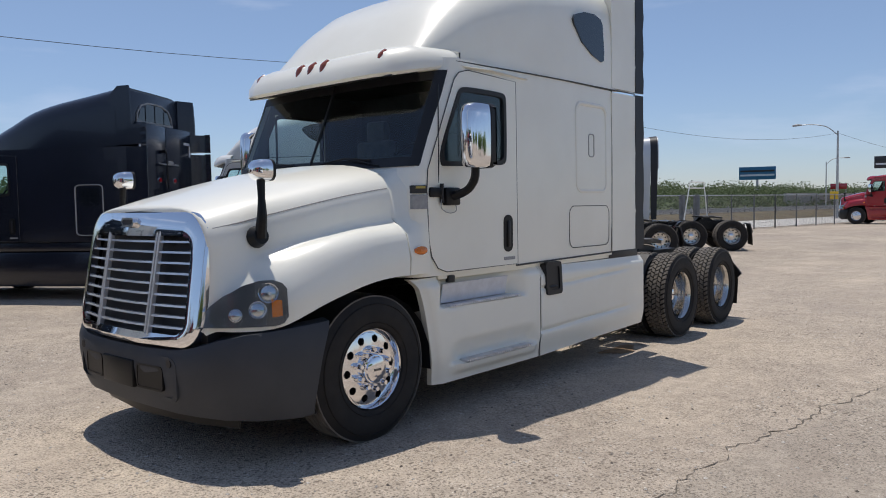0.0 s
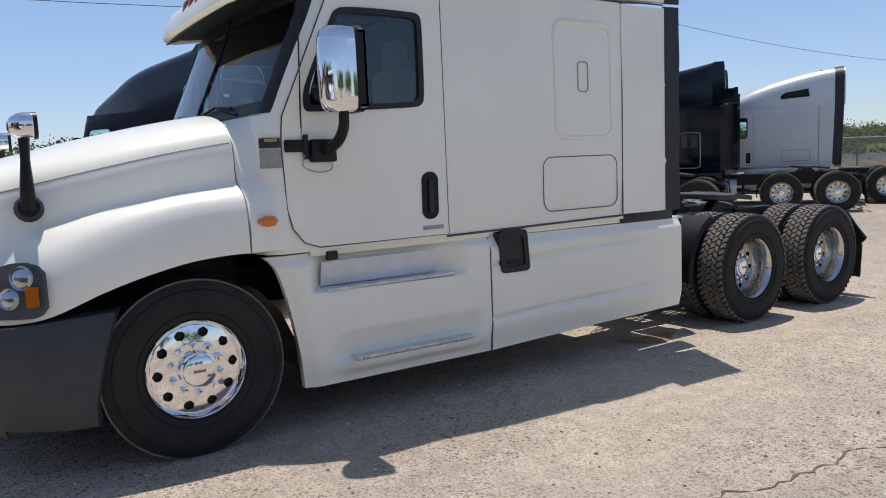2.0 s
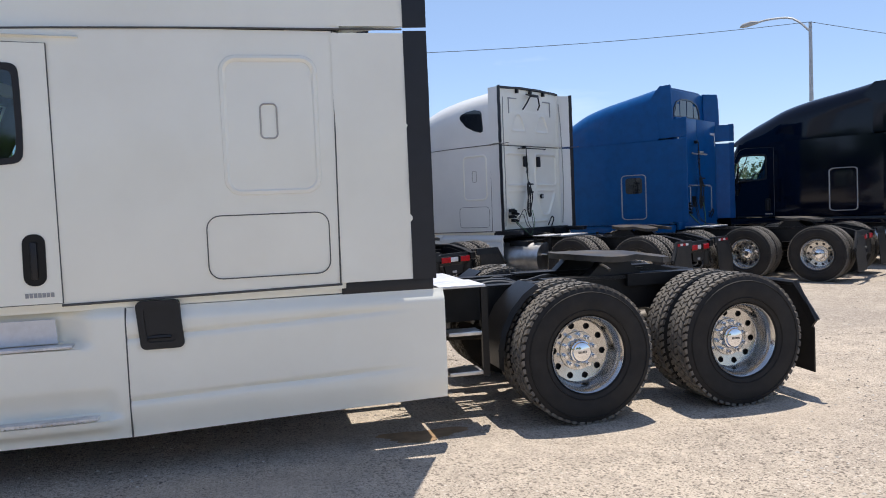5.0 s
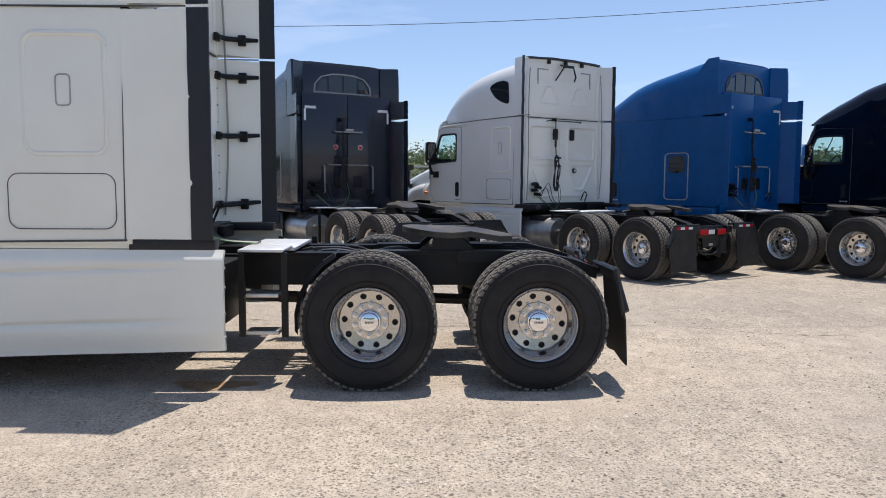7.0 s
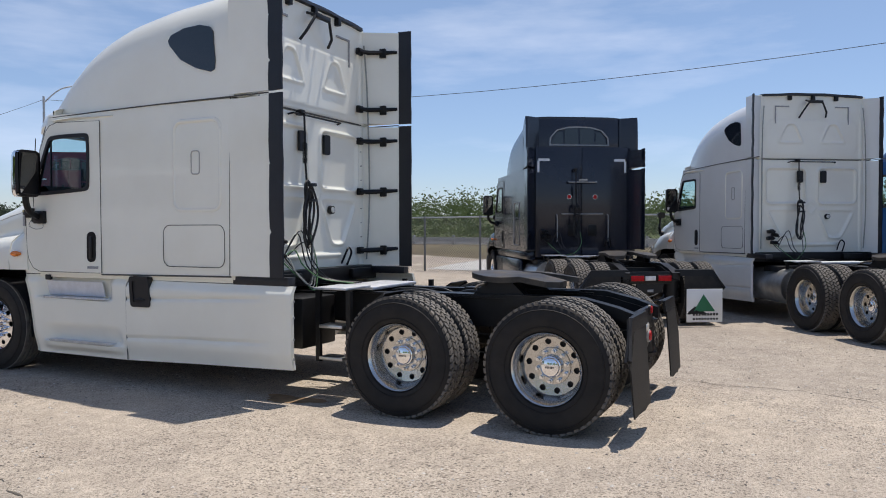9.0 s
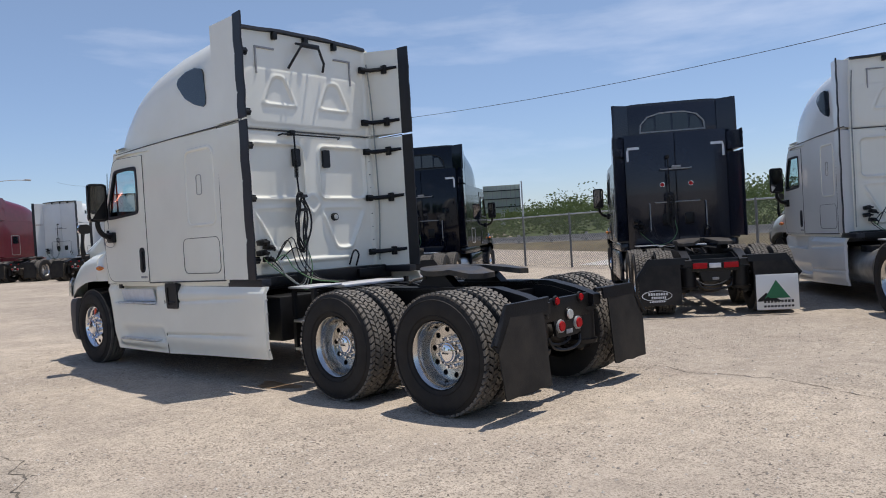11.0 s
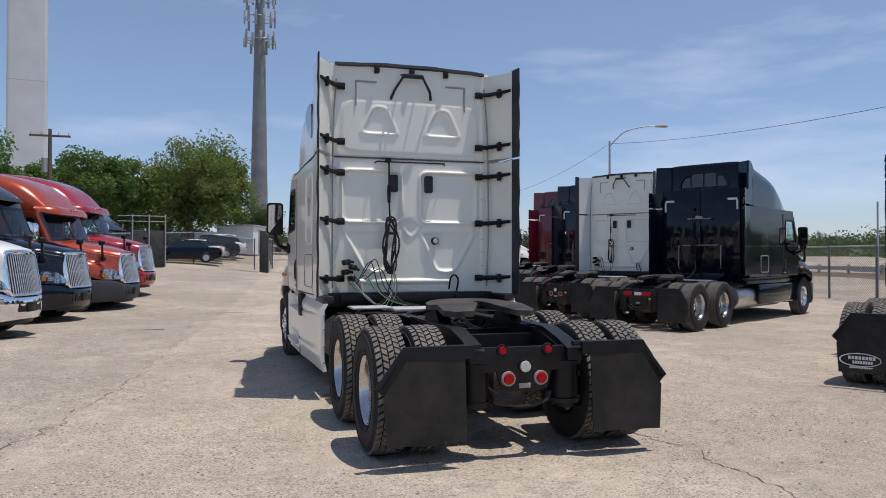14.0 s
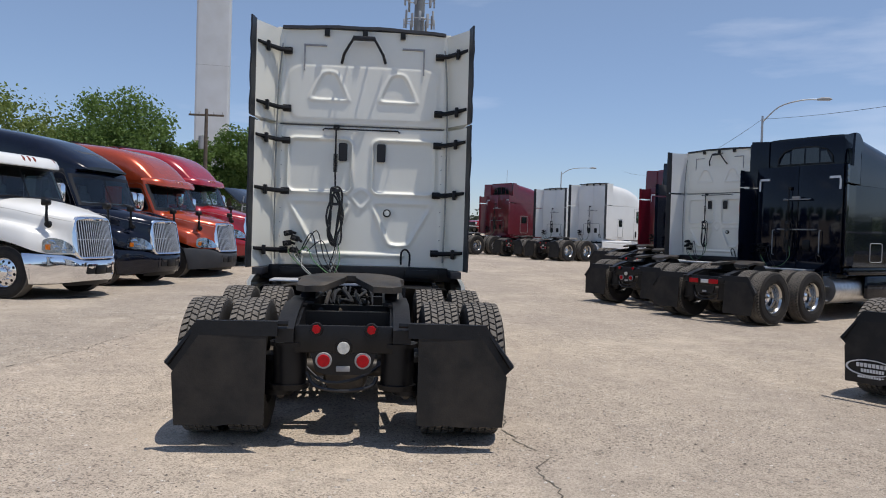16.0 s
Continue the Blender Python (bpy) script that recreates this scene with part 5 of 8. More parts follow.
def chassis(parent, lod, rear_y=5.29, bar_tail=False):
    ry = rear_y - 5.29
    for sx in (-1, 1):
        bm = bmesh.new()
        x0, x1 = sorted((sx * 0.34, sx * 0.43))
        outl = [(-1.0, 0.72), (-1.0, 0.98), (6.55 + ry, 0.98), (6.75 + ry, 0.965), (7.14 + ry, 0.86), (7.14 + ry, 0.70), (6.6 + ry, 0.72)]
        prism(bm, outl, "x", x0, x1)
        fr = part("frame_rail", bm, M_CHASSIS, parent, "black steel frame rail", 20)
        bm = bmesh.new()
        box(bm, min(sx * 0.33, sx * 0.47), max(sx * 0.33, sx * 0.47), 4.2, 6.6 + ry, 0.985, 1.0)
        # raised tail of the frame
        ring_loft(bm, [[(sx * a, y, z) for a, z in ((0.36, zt - 0.10), (0.36, zt), (0.49, zt), (0.49, zt - 0.10))] for y, zt in ((6.0 + ry, 1.02), (6.7 + ry, 1.02), (7.0 + ry, 0.95), (7.20 + ry, 0.88))])
        part("rail_flange", bm, M_CHASSIS, fr)
        for ay in (5.29 + ry, 6.61 + ry):
            for (kind, wx) in (("rear", 1.075), ("inner", 0.735)):
                wheel(parent, kind, wx, ay, 0.518, sx < 0, lod == 0)
            bm = bmesh.new()
            cyl(bm, (sx * 0.50, ay + 0.30, 0.62), (sx * 0.50, ay + 0.30, 0.40), 0.11, 0.12, 14)
            cyl(bm, (sx * 0.50, ay + 0.30, 0.62), (sx * 0.50, ay + 0.30, 0.66), 0.14, 0.13, 14)
            cyl(bm, (sx * 0.50, ay + 0.30, 0.40), (sx * 0.50, ay + 0.30, 0.36), 0.13, 0.13, 14)
            part("air_spring", bm, M_BLKPL, parent)
            bm = bmesh.new()
            cyl(bm, (0, ay, 0.5), (sx * 0.66, ay, 0.5), 0.075, 0.06, 12)
            cyl(bm, (sx * 0.53, ay, 0.5), (sx * 0.60, ay, 0.5), 0.17, 0.17, 16)
            tube(bm, [(sx * 0.45, ay - 0.5, 0.62), (sx * 0.46, ay, 0.45), (sx * 0.47, ay + 0.38, 0.36)], 0.035, 6)
            part("axle_half", bm, M_GREASE, parent)
        wheel(parent, "front", 1.065, 0.0, 0.518, sx < 0, lod == 0)
        bm = bmesh.new()
        cyl(bm, (0, 0, 0.48), (sx * 0.95, 0, 0.48), 0.06, 0.05, 10)
        part("steer_axle", bm, M_CHASSIS, parent)
        # mud flap on its angled hanger
        bm = bmesh.new()
        tube(bm, [(sx * 0.40, 7.20 + ry, 0.92), (sx * 1.03, 7.22 + ry, 0.915), (sx * 1.235, 7.26 + ry, 0.63)], 0.022, 6)
        ring_loft(bm, [[(sx * x, 7.225 + ry, z), (sx * x, 7.245 + ry, z), (sx * x2, 7.255 + ry, z2), (sx * x2, 7.235 + ry, z2)] for (x, z, x2, z2) in ((0.47, 0.935, 0.47, 0.83), (1.04, 0.935, 1.0, 0.83), (1.255, 0.63, 1.19, 0.57))])
        hg = part("mudflap_hanger", bm, M_CHASSIS, parent, "bent black mudflap hanger", 30)
        bm = bmesh.new()
        outl = [(0.545, 0.21), (0.60, 0.20), (0.74, 0.215), (0.86, 0.198), (1.02, 0.20), (1.17, 0.195), (1.20, 0.56), (1.02, 0.83), (0.545, 0.83)]
        rings = []
        for o in (0.0, 0.012):
            rings.append([(sx * a, 7.235 + ry + o + 0.14 * (0.83 - b) ** 2 + 0.012 * math.sin(a * 9 + b * 5), b) for a, b in outl])
        ring_loft(bm, rings)
        part("mudflap", bm, M_FLAP, hg, "dusty black rubber mudflap", 30)
        # quarter fender ahead of the drive wheels
        bm = bmesh.new()
        rings = []
        for d in (118, 130, 145, 160, 175, 188):
            a = radians(d)
            yy, zz = 5.29 + ry + 0.61 * math.cos(a), 0.50 + 0.61 * math.sin(a)
            rings.append([(sx * 0.52, yy, zz), (sx * 0.92, yy, zz), (sx * 0.945, yy - 0.03 * math.cos(a), zz - 0.03), (sx * 0.92, yy * 1.0 + 0.012, zz - 0.006), (sx * 0.52, yy + 0.012, zz - 0.006)])
        ring_loft(bm, rings)
        part("quarter_fender", bm, M_BLKPL, parent, "black plastic quarter fender", 40)
        bm = bmesh.new()
        cyl(bm, (sx * 0.80, 1.3, 0.62), (sx * 0.80, 3.3 if lod == 0 else 4.45, 0.62), 0.30, 0.30, 28)
        part("fuel_tank", bm, M_ALUD, parent, "cylindrical aluminium fuel tank")
    for ay in (5.29 + ry, 6.61 + ry):
        bm = bmesh.new()
        box(bm, -0.17, 0.17, ay - 0.22, ay + 0.24, 0.34, 0.68, 0.09)
        cyl(bm, (0, ay - 0.4, 0.52), (0, ay - 0.2, 0.52), 0.08, 0.12, 12)
        part("differential", bm, M_GREASE, parent)
    bm = bmesh.new()
    cyl(bm, (0, 1.2, 0.72), (0, 4.9 + ry, 0.53), 0.055, 0.055, 10)
    cyl(bm, (0, 5.5 + ry, 0.55), (0, 6.3 + ry, 0.52), 0.05, 0.05, 10)
    part("drive_shaft", bm, M_GREASE, parent)
    for y in (0.9, 2.2, 3.4, 4.4 + ry, 5.0 + ry, 5.95 + ry, 6.5 + ry):
        bm = bmesh.new()
        box(bm, -0.35, 0.35, y - 0.05, y + 0.05, 0.74, 0.94)
        part("cross_member", bm, M_CHASSIS, parent)
    # tail member with lamps
    bm = bmesh.new()
    box(bm, -0.36, 0.36, 7.10 + ry, 7.15 + ry, 0.70, 0.90, 0.008)
    prism(bm, [(-0.24, 0.70), (-0.20, 0.56), (-0.13, 0.54), (0.13, 0.54), (0.20, 0.56), (0.24, 0.70)], "y", 7.115 + ry, 7.145 + ry)
    tm = part("tail_member", bm, M_CHASSIS, parent, "black tail cross member with lamps", 30)
    if bar_tail:
        # light bar with two long red lamps and a small pale plate between them
        for sx in (-1, 1):
            bm = bmesh.new()
            box(bm, min(sx * 0.11, sx * 0.36), max(sx * 0.11, sx * 0.36), 7.145 + ry, 7.185 + ry, 0.735, 0.85, 0.012)
            l = part("tail_lamp", bm, M_BLKPL, tm, "long red tail lamp")
            bm = bmesh.new()
            box(bm, min(sx * 0.125, sx * 0.345), max(sx * 0.125, sx * 0.345), 7.18 + ry, 7.196 + ry, 0.75, 0.836, 0.006)
            part("lens", bm, M_REDL, l)
        bm = bmesh.new()
        box(bm, -0.09, 0.09, 7.145 + ry, 7.16 + ry, 0.755, 0.83, 0.004)
        part("plate", bm, M_TAPE, tm)
        for sx in (-1, 1) if bar_tail == "taped" else ():
            for k in range(4):
                bm = bmesh.new()
                a = 0.62 + 0.10 * k
                box(bm, min(sx * a, sx * (a + 0.1)), max(sx * a, sx * (a + 0.1)), 7.246 + ry, 7.252 + ry, 0.86, 0.90)
                part("hanger_tape", bm, M_REDL if k % 2 else M_TAPE, tm)
    for (x, z, r, ml, nm) in () if bar_tail else ((0.143, 0.645, 0.048, M_REDL, "tail_lamp"), (-0.143, 0.645, 0.048, M_REDL, "tail_lamp"), (0.0, 0.74, 0.048, M_LENSW, "reverse_lamp"), (0.20, 0.875, 0.036, M_REDL, "upper_tail_lamp"), (-0.20, 0.875, 0.036, M_REDL, "upper_tail_lamp")):
        bm = bmesh.new()
        cyl(bm, (x, 7.145 + ry, z), (x, 7.165 + ry, z), r + 0.014, r + 0.010, 20)
        l = part(nm, bm, M_GREY if r > 0.04 and ml is M_REDL else M_BLKPL, tm, "round lamp in a rubber ring")
        bm = bmesh.new()
        cyl(bm, (x, 7.160 + ry, z), (x, 7.176 + ry, z), r, r * 0.9, 20 if r > 0.04 else 6)
        part("lens", bm, ml, l)
    bm = bmesh.new()
    box(bm, -0.05, 0.05, 7.145 + ry, 7.155 + ry, 0.565, 0.605, 0.003)
    part("plate_lamp", bm, M_GREY, tm)
    # fifth wheel
    fy = 5.92 + ry
    bm = bmesh.new()
    n = 20
    outl = []
    for k in range(n + 1):
        a = radians(205 - 230 * k / n)
        outl.append((0.47 * math.cos(a), fy + 0.02 - 0.42 * math.sin(a) * (1 if math.sin(a) > 0 else 1.0)))
    outl += [(0.44, fy + 0.45), (0.36, fy + 0.56), (0.20, fy + 0.57), (0.05, fy + 0.26), (0.04, fy + 0.08), (-0.04, fy + 0.08), (-0.05, fy + 0.26), (-0.20, fy + 0.57), (-0.36, fy + 0.56), (-0.44, fy + 0.45)]
    rings = [[(x, y, z0 - 0.16 * max(0, (y - fy - 0.22)) * 1.0 - 0.03 * (abs(x) / 0.47) ** 4) for x, y in outl] for z0 in (1.155, 1.205)]
    ring_loft(bm, rings)
    fw = part("fifth_wheel", bm, M_GREASE, parent, "greasy steel fifth wheel plate with a V slot", 30)
    for sx in (-1, 1):
        bm = bmesh.new()
        prism(bm, [(fy - 0.28, 0.985), (fy + 0.28, 0.985), (fy + 0.10, 1.15), (fy - 0.10, 1.15)], "x", sx * 0.30, sx * 0.42)
        box(bm, min(sx * 0.28, sx * 0.46), max(sx * 0.28, sx * 0.46), fy - 0.65, fy + 0.55, 0.99, 1.015)
        part("bracket", bm, M_CHASSIS, fw)
    bm = bmesh.new()
    tube(bm, [(0.2, fy - 0.1, 1.13), (0.55, fy - 0.15, 1.10), (0.62, fy - 0.15, 1.08)], 0.014, 6)
    part("release_handle", bm, M_GREASE, fw)
    # deck plates, rungs and boxes behind the sleeper
    bm = bmesh.new()
    box(bm, -0.46, 0.46, 4.18, 4.62, 1.015, 1.045, 0.004)
    part("deck_plate", bm, M_TREADPL, parent, "bright tread plate deck")
    bm = bmesh.new()
    box(bm, 0.47, 0.92, 4.24, 4.60, 1.045, 1.065, 0.004)
    part("deck_plate", bm, M_TREADPL, parent, "bright tread plate deck")
    for sx in (-1, 1):
        bm = bmesh.new()
        for y0 in (4.26, 4.60):
            box(bm, sx * 0.86 - 0.02, sx * 0.86 + 0.02, y0 - 0.025, y0 + 0.025, 0.36, 1.04)
        st = part("ladder", bm, M_CHASSIS, parent, "black frame ladder")
        for z in (0.40, 0.70):
            bm = bmesh.new()
            box(bm, sx * 0.84 - 0.10, sx * 0.84 + 0.08, 4.30, 4.56, z - 0.015, z + 0.015, 0.004)
            part("tread", bm, M_ALUD, st)
    if lod < 2:
        bm = bmesh.new()
        box(bm, -0.95, -0.40, 3.70, 4.15, 0.45, 0.98, 0.02)
        part("battery_box", bm, M_CHASSIS, parent)
        bm = bmesh.new()
        box(bm, 0.42, 0.98, 3.72, 4.16, 0.48, 0.96, 0.02)
        part("battery_box", bm, M_CHASSIS, parent)
        random.seed(5)
        for k in range(14):
            bm = bmesh.new()
            x = random.uniform(-0.3, 0.3)
            y0 = random.uniform(4.0, 5.0) + ry
            pts = [(x + random.uniform(-0.06, 0.06), y0 + 0.28 * i, 0.92 + random.uniform(-0.1, 0.09)) for i in range(6)]
            tube(bm, pts, random.choice((0.012, 0.018, 0.024)), 6, 4)
            part("chassis_line", bm, random.choice((M_HOSE, M_HOSE, M_GREASE)), parent)
        bm = bmesh.new()
        cyl(bm, (-0.75, 3.2, 0.62), (-0.75, 4.1, 0.62), 0.17, 0.17, 16)
        part("exhaust_filter", bm, M_CHASSIS, parent)
        for k in range(3):
            bm = bmesh.new()
            cyl(bm, (-0.30 + 0.3 * k, 4.75 + ry, 0.72), (-0.30 + 0.3 * k, 5.05 + ry, 0.72), 0.10, 0.10, 14)
            part("air_tank", bm, M_CHASSIS, parent)
        bm = bmesh.new()
        tube(bm, [(-0.25, 7.10 + ry, 0.52), (-0.2, 7.12 + ry, 0.45), (0.0, 7.14 + ry, 0.42), (0.2, 7.12 + ry, 0.45), (0.27, 7.10 + ry, 0.55)], 0.014, 6, 5)
        tube(bm, [(-0.35, 6.9 + ry, 0.62), (-0.1, 7.08 + ry, 0.5), (0.15, 7.08 + ry, 0.48), (0.34, 6.95 + ry, 0.62)], 0.012, 6, 5)
        part("tail_wiring", bm, M_HOSE, parent)
        for sx in (-1, 1):
            bm = bmesh.new()
            cyl(bm, (sx * 0.40, 7.03 + ry, 0.74), (sx * 0.40, 7.03 + ry, 0.46), 0.125, 0.125, 16)
            cyl(bm, (sx * 0.40, 7.03 + ry, 0.46), (sx * 0.40, 7.03 + ry, 0.42), 0.15, 0.14, 16)
            cyl(bm, (sx * 0.40, 7.03 + ry, 0.74), (sx * 0.40, 7.03 + ry, 0.77), 0.15, 0.15, 16)
            part("rear_air_spring", bm, M_BLKPL, parent)


def tractor(name, x, y, yaw, label, P, lod=1, z=0.0):
    """One road tractor; front axle at the origin, nose towards -y in its own axes."""
    e = thing(name, pose(x, y, z, 0, 0, yaw) @ Matrix.Scale(P.get("scale", 1.0), 4), label, "truck", P.get("group", ""))
    paint = P["paint"]
    style = P.get("style", "aero")
    cab_shell("cab", paint, e)
    roof_cap(e, P.get("roof_mat", paint), style)
    cab_parts = set(e.children_recursive)
    chassis(e, lod, rear_y=P.get("rear_y", 5.29), bar_tail=P.get("bar_tail", False))
    running_gear = set(e.children_recursive) - cab_parts
    rear = P.get("rear", "panel")
    front = P.get("front", True)
    if front:
        before = set(scene.collection.objects)
        hood(e, paint)
        front_end(e, P)
        if P.get("nose"):
            # these makes have a narrower, tapering nose
            for ob in set(scene.collection.objects) - before:
                if ob.type == "MESH":
                    for v in ob.data.vertices:
                        v.co.x *= 1 - (1 - P["nose"]) * sstep(-0.45, -1.05, v.co.y)
        wheel_arch(e)
        windscreen(e)
        hood_mirrors(e, P.get("mirror_mat", M_CHROME if style == "aero" and lod == 0 else M_BLKPL))
        if style != "peak":
            visor(e, paint)
    side_windows(e, lod == 0)
    mirrors(e, P.get("mirror_mat"))
    cowl(e, paint)
    door_panels(e, paint)
    if P.get("skirts", True):
        step_fairing(e, paint, lod > 0, P.get("skirt_end", 4.205))
    else:
        for sx in (-1, 1):
            for yy in (0.85, 1.6):
                bm = bmesh.new()
                box(bm, sx * 1.02 - 0.14, sx * 1.02 + 0.14, yy, yy + 0.6, 0.42, 0.47, 0.01)
                part("cab_step", bm, M_ALUD, e)
            bm = bmesh.new()
            box(bm, sx * 1.08 - 0.08, sx * 1.08 + 0.08, 0.7, 3.55, 0.95, 1.12, 0.02)
            box(bm, sx * 1.12 - 0.05, sx * 1.12 + 0.05, 0.55, 2.9, P.get("panel_z", 0.42), 0.94, 0.05)
            part("side_panel", bm, paint, e)
    interior(e)
    zt = {"aero": 3.97, "low": 3.15, "peak": 3.97, "slope": 3.9}[style]
    if rear == "pressed":
        me = rear_wall_mesh()
        rw = part_me("rear_wall", me, M_WHITE, e, "pressed white back wall of the sleeper")
        bm = bmesh.new()
        box(bm, -0.98, 0.98, 3.585, 3.606, SEAM_Z - 0.008, SEAM_Z + 0.006)
        part("wall_seam", bm, M_LINE, rw)
        bm = bmesh.new()
        box(bm, -1.16, 1.16, 3.58, 3.70, 1.02, 1.185, 0.006)
        part("lower_beam", bm, M_CHASSIS, rw, "black beam under the back wall")
        for (a0, a1) in ((-0.95, -0.55), (0.42, 0.92)):
            bm = bmesh.new()
            box(bm, a0, a1, 3.70, 3.76, 1.05, 1.16, 0.01)
            part("beam_bracket", bm, M_BLKPL, rw)
        if lod == 0:
            rr = random.Random(8)
            for (bx, bz) in [(sx * 0.955, 1.35 + 0.17 * k) for sx in (-1, 1) for k in range(9)]:
                bm = bmesh.new()
                cyl(bm, (bx, 3.605, bz), (bx, 3.622, bz), 0.007, 0.006, 6)
                part("rivet", bm, M_LINEL if rr.random() < 0.6 else M_LINE, rw)
    else:
        bm = bmesh.new()
        for a0, a1 in ((-1.0, -0.004), (0.004, 1.0)):
            box(bm, a0, a1, 3.55, 3.61, 1.0, min(zt, 3.26 if style == "peak" else 3.9), 0.012)
        rw = part("rear_wall", bm, paint, e, "flat back wall of the sleeper")
    if style == "slope":
        slope_tail(e, paint, P.get("trim", M_TRIM))
    elif style != "low":
        extenders(e, P.get("ext_mat", paint), lod if rear == "pressed" else 1, 3.97 if style == "aero" else 3.20, P.get("trim", M_TRIM), P.get("ext", 0.40 if style == "aero" else 0.24), P.get("rub", 0.148 if style == "aero" else 0.10))
    if style == "aero":
        roof_edge_trim(e)
    if style == "peak":
        # roof wings and the recessed back of the roof with its window band
        for sx in (-1, 1):
            bm = bmesh.new()
            ring_loft(bm, [[(sx * 1.17, yf, z), (sx * 1.215, yb, z), (sx * 1.17, yb + 0.005, z), (sx * 0.88, 3.40, z), (sx * 0.88, 3.36, z)] for z, yf, yb in ((SEAM_Z + 0.02, 2.95, 3.62), (3.4, 3.02, 3.62), (3.78, 3.24, 3.60), (3.88, 3.34, 3.58))])
            part("roof_wing", bm, P.get("roof_mat", paint), e, "", 30)
        bm = bmesh.new()
        box(bm, -0.90, 0.90, 3.20, 3.38, SEAM_Z, 3.86, 0.02)
        part("roof_back", bm, P.get("roof_mat", paint), e)
        o = [(-0.66, 3.30), (0.66, 3.30), (0.64, 3.46), (0.50, 3.62), (0.25, 3.69), (0, 3.70), (-0.25, 3.69), (-0.50, 3.62), (-0.64, 3.46)]
        i = [(a * 0.95, 3.49 + (b - 3.49) * 0.86) for a, b in o]
        bm = bmesh.new()
        frame_prism(bm, o, i, "y", 3.37, 3.405)
        wf = part("roof_window", bm, P.get("roof_frame", M_FRAMEG), e, "arched roof window band", 30)
        for a0, a1 in ((-0.61, -0.36), (-0.32, -0.02), (0.02, 0.32), (0.36, 0.61)):
            bm = bmesh.new()
            hi = 3.66 if abs(a0 + a1) < 0.5 else 3.57
            prism(bm, [(a0, 3.33), (a1, 3.33), (a1 - (0.12 if a1 > 0.5 else 0), hi), (a0 + (0.12 if a0 < -0.5 else 0), hi)], "y", 3.375, 3.392)
            part("pane", bm, M_DARKGL, wf)
    if rear == "panel":
        tape_marks(e, 3.612, 3.04 if style == "peak" else 3.80, 0.94)
        for sx in (-1, 1):
            if P.get("eyes"):
                bm = bmesh.new()
                cyl(bm, (sx * 0.28, 3.61, 2.30), (sx * 0.28, 3.63, 2.30), 0.055, 0.05, 16)
                l = part("round_lamp", bm, M_CHROME, e)
                bm = bmesh.new()
                cyl(bm, (sx * 0.28, 3.63, 2.30), (sx * 0.28, 3.642, 2.30), 0.045, 0.038, 14)
                part("lens", bm, M_REDL, l)
            bm = bmesh.new()
            tube(bm, [(sx * 0.55, 3.61, 1.92), (sx * 0.55, 3.68, 1.90), (sx * 0.55, 3.68, 1.36), (sx * 0.55, 3.61, 1.34)], 0.013, 6)
            part("grab_rail", bm, M_GREY, e)
            bm = bmesh.new()
            box(bm, sx * 0.22 - 0.09, sx * 0.22 + 0.09, 3.60, 3.625, 1.46, 1.70, 0.02)
            part("vent_box", bm, M_BLKPL, e)
        bm = bmesh.new()
        tube(bm, [(-0.30, 3.62, 2.62), (-0.30, 3.70, 2.60), (0.30, 3.70, 2.60), (0.30, 3.62, 2.62)], 0.014, 6)
        box(bm, -0.09, 0.09, 3.66, 3.72, 2.615, 2.66, 0.01)
        part("hose_rail", bm, M_GREY, e)
        bm = bmesh.new()
        tube(bm, [(-0.44, 3.61, 1.94), (-0.43, 3.70, 1.93), (0.43, 3.70, 1.93), (0.44, 3.61, 1.94)], 0.013, 6)
        part("hose_rail", bm, M_GREY, e)
    else:
        for sx in (-1, 1):
            # grey strips draw the dark line of L-shaped grooves by colour
            bm = bmesh.new()
            box(bm, min(sx * 0.72, sx * 0.45), max(sx * 0.72, sx * 0.45), 3.60, 3.6185, 3.795, 3.815)
            box(bm, sx * 0.71 - 0.009, sx * 0.71 + 0.009, 3.60, 3.618, 3.50, 3.794)
            part("corner_bead", bm, M_GREY, e, "thin grey strip drawn for a corner groove on the back wall")
        for sx in (-1, 1):
            bm = bmesh.new()
            prism(bm, rrect(sx * 0.228 - 0.052, sx * 0.228 + 0.052, 2.44, 2.655, 0.02, 4), "y", 3.60, 3.635)
            part("rear_window", bm, M_GASKET, e, "small black-framed back window")
        bm = bmesh.new()
        cyl(bm, (-0.315, 3.60, 1.83), (-0.315, 3.64, 1.83), 0.05, 0.045, 18)
        wl = part("work_lamp", bm, M_CHASSIS, e)
        bm = bmesh.new()
        cyl(bm, (-0.315, 3.64, 1.83), (-0.315, 3.65, 1.83), 0.034, 0.03, 14)
        part("lens", bm, M_LENSW, wl)
        bm = bmesh.new()
        tube(bm, [(0.27, 3.63, 3.60), (0.24, 3.70, 3.70), (0.13, 3.74, 3.88), (-0.11, 3.74, 3.88), (-0.22, 3.70, 3.70), (-0.25, 3.63, 3.62)], 0.017, 6)
        tube(bm, [(0.13, 3.74, 3.88), (0.13, 3.62, 3.92)], 0.015, 6)
        tube(bm, [(-0.11, 3.74, 3.88), (-0.11, 3.62, 3.92)], 0.015, 6)
        box(bm, -0.12, 0.14, 3.71, 3.76, 3.855, 3.905, 0.008)
        part("lamp_bracket", bm, M_GASKET, e, "bent black bracket under the roof edge", 30)
        for sx in (-1, 1):
            bm = bmesh.new()
            tube(bm, [(sx * 1.0, 3.66, 1.25), (sx * 1.01, 3.70, 2.0), (sx * 1.0, 3.68, 3.2), (sx * 0.96, 3.66, 3.8)], 0.010, 6, 4)
            part("drain_tube", bm, M_HOSEG, e)
    hoses(e, lod == 0, 0.31 if rear == "pressed" else 0.16, rear == "pressed")
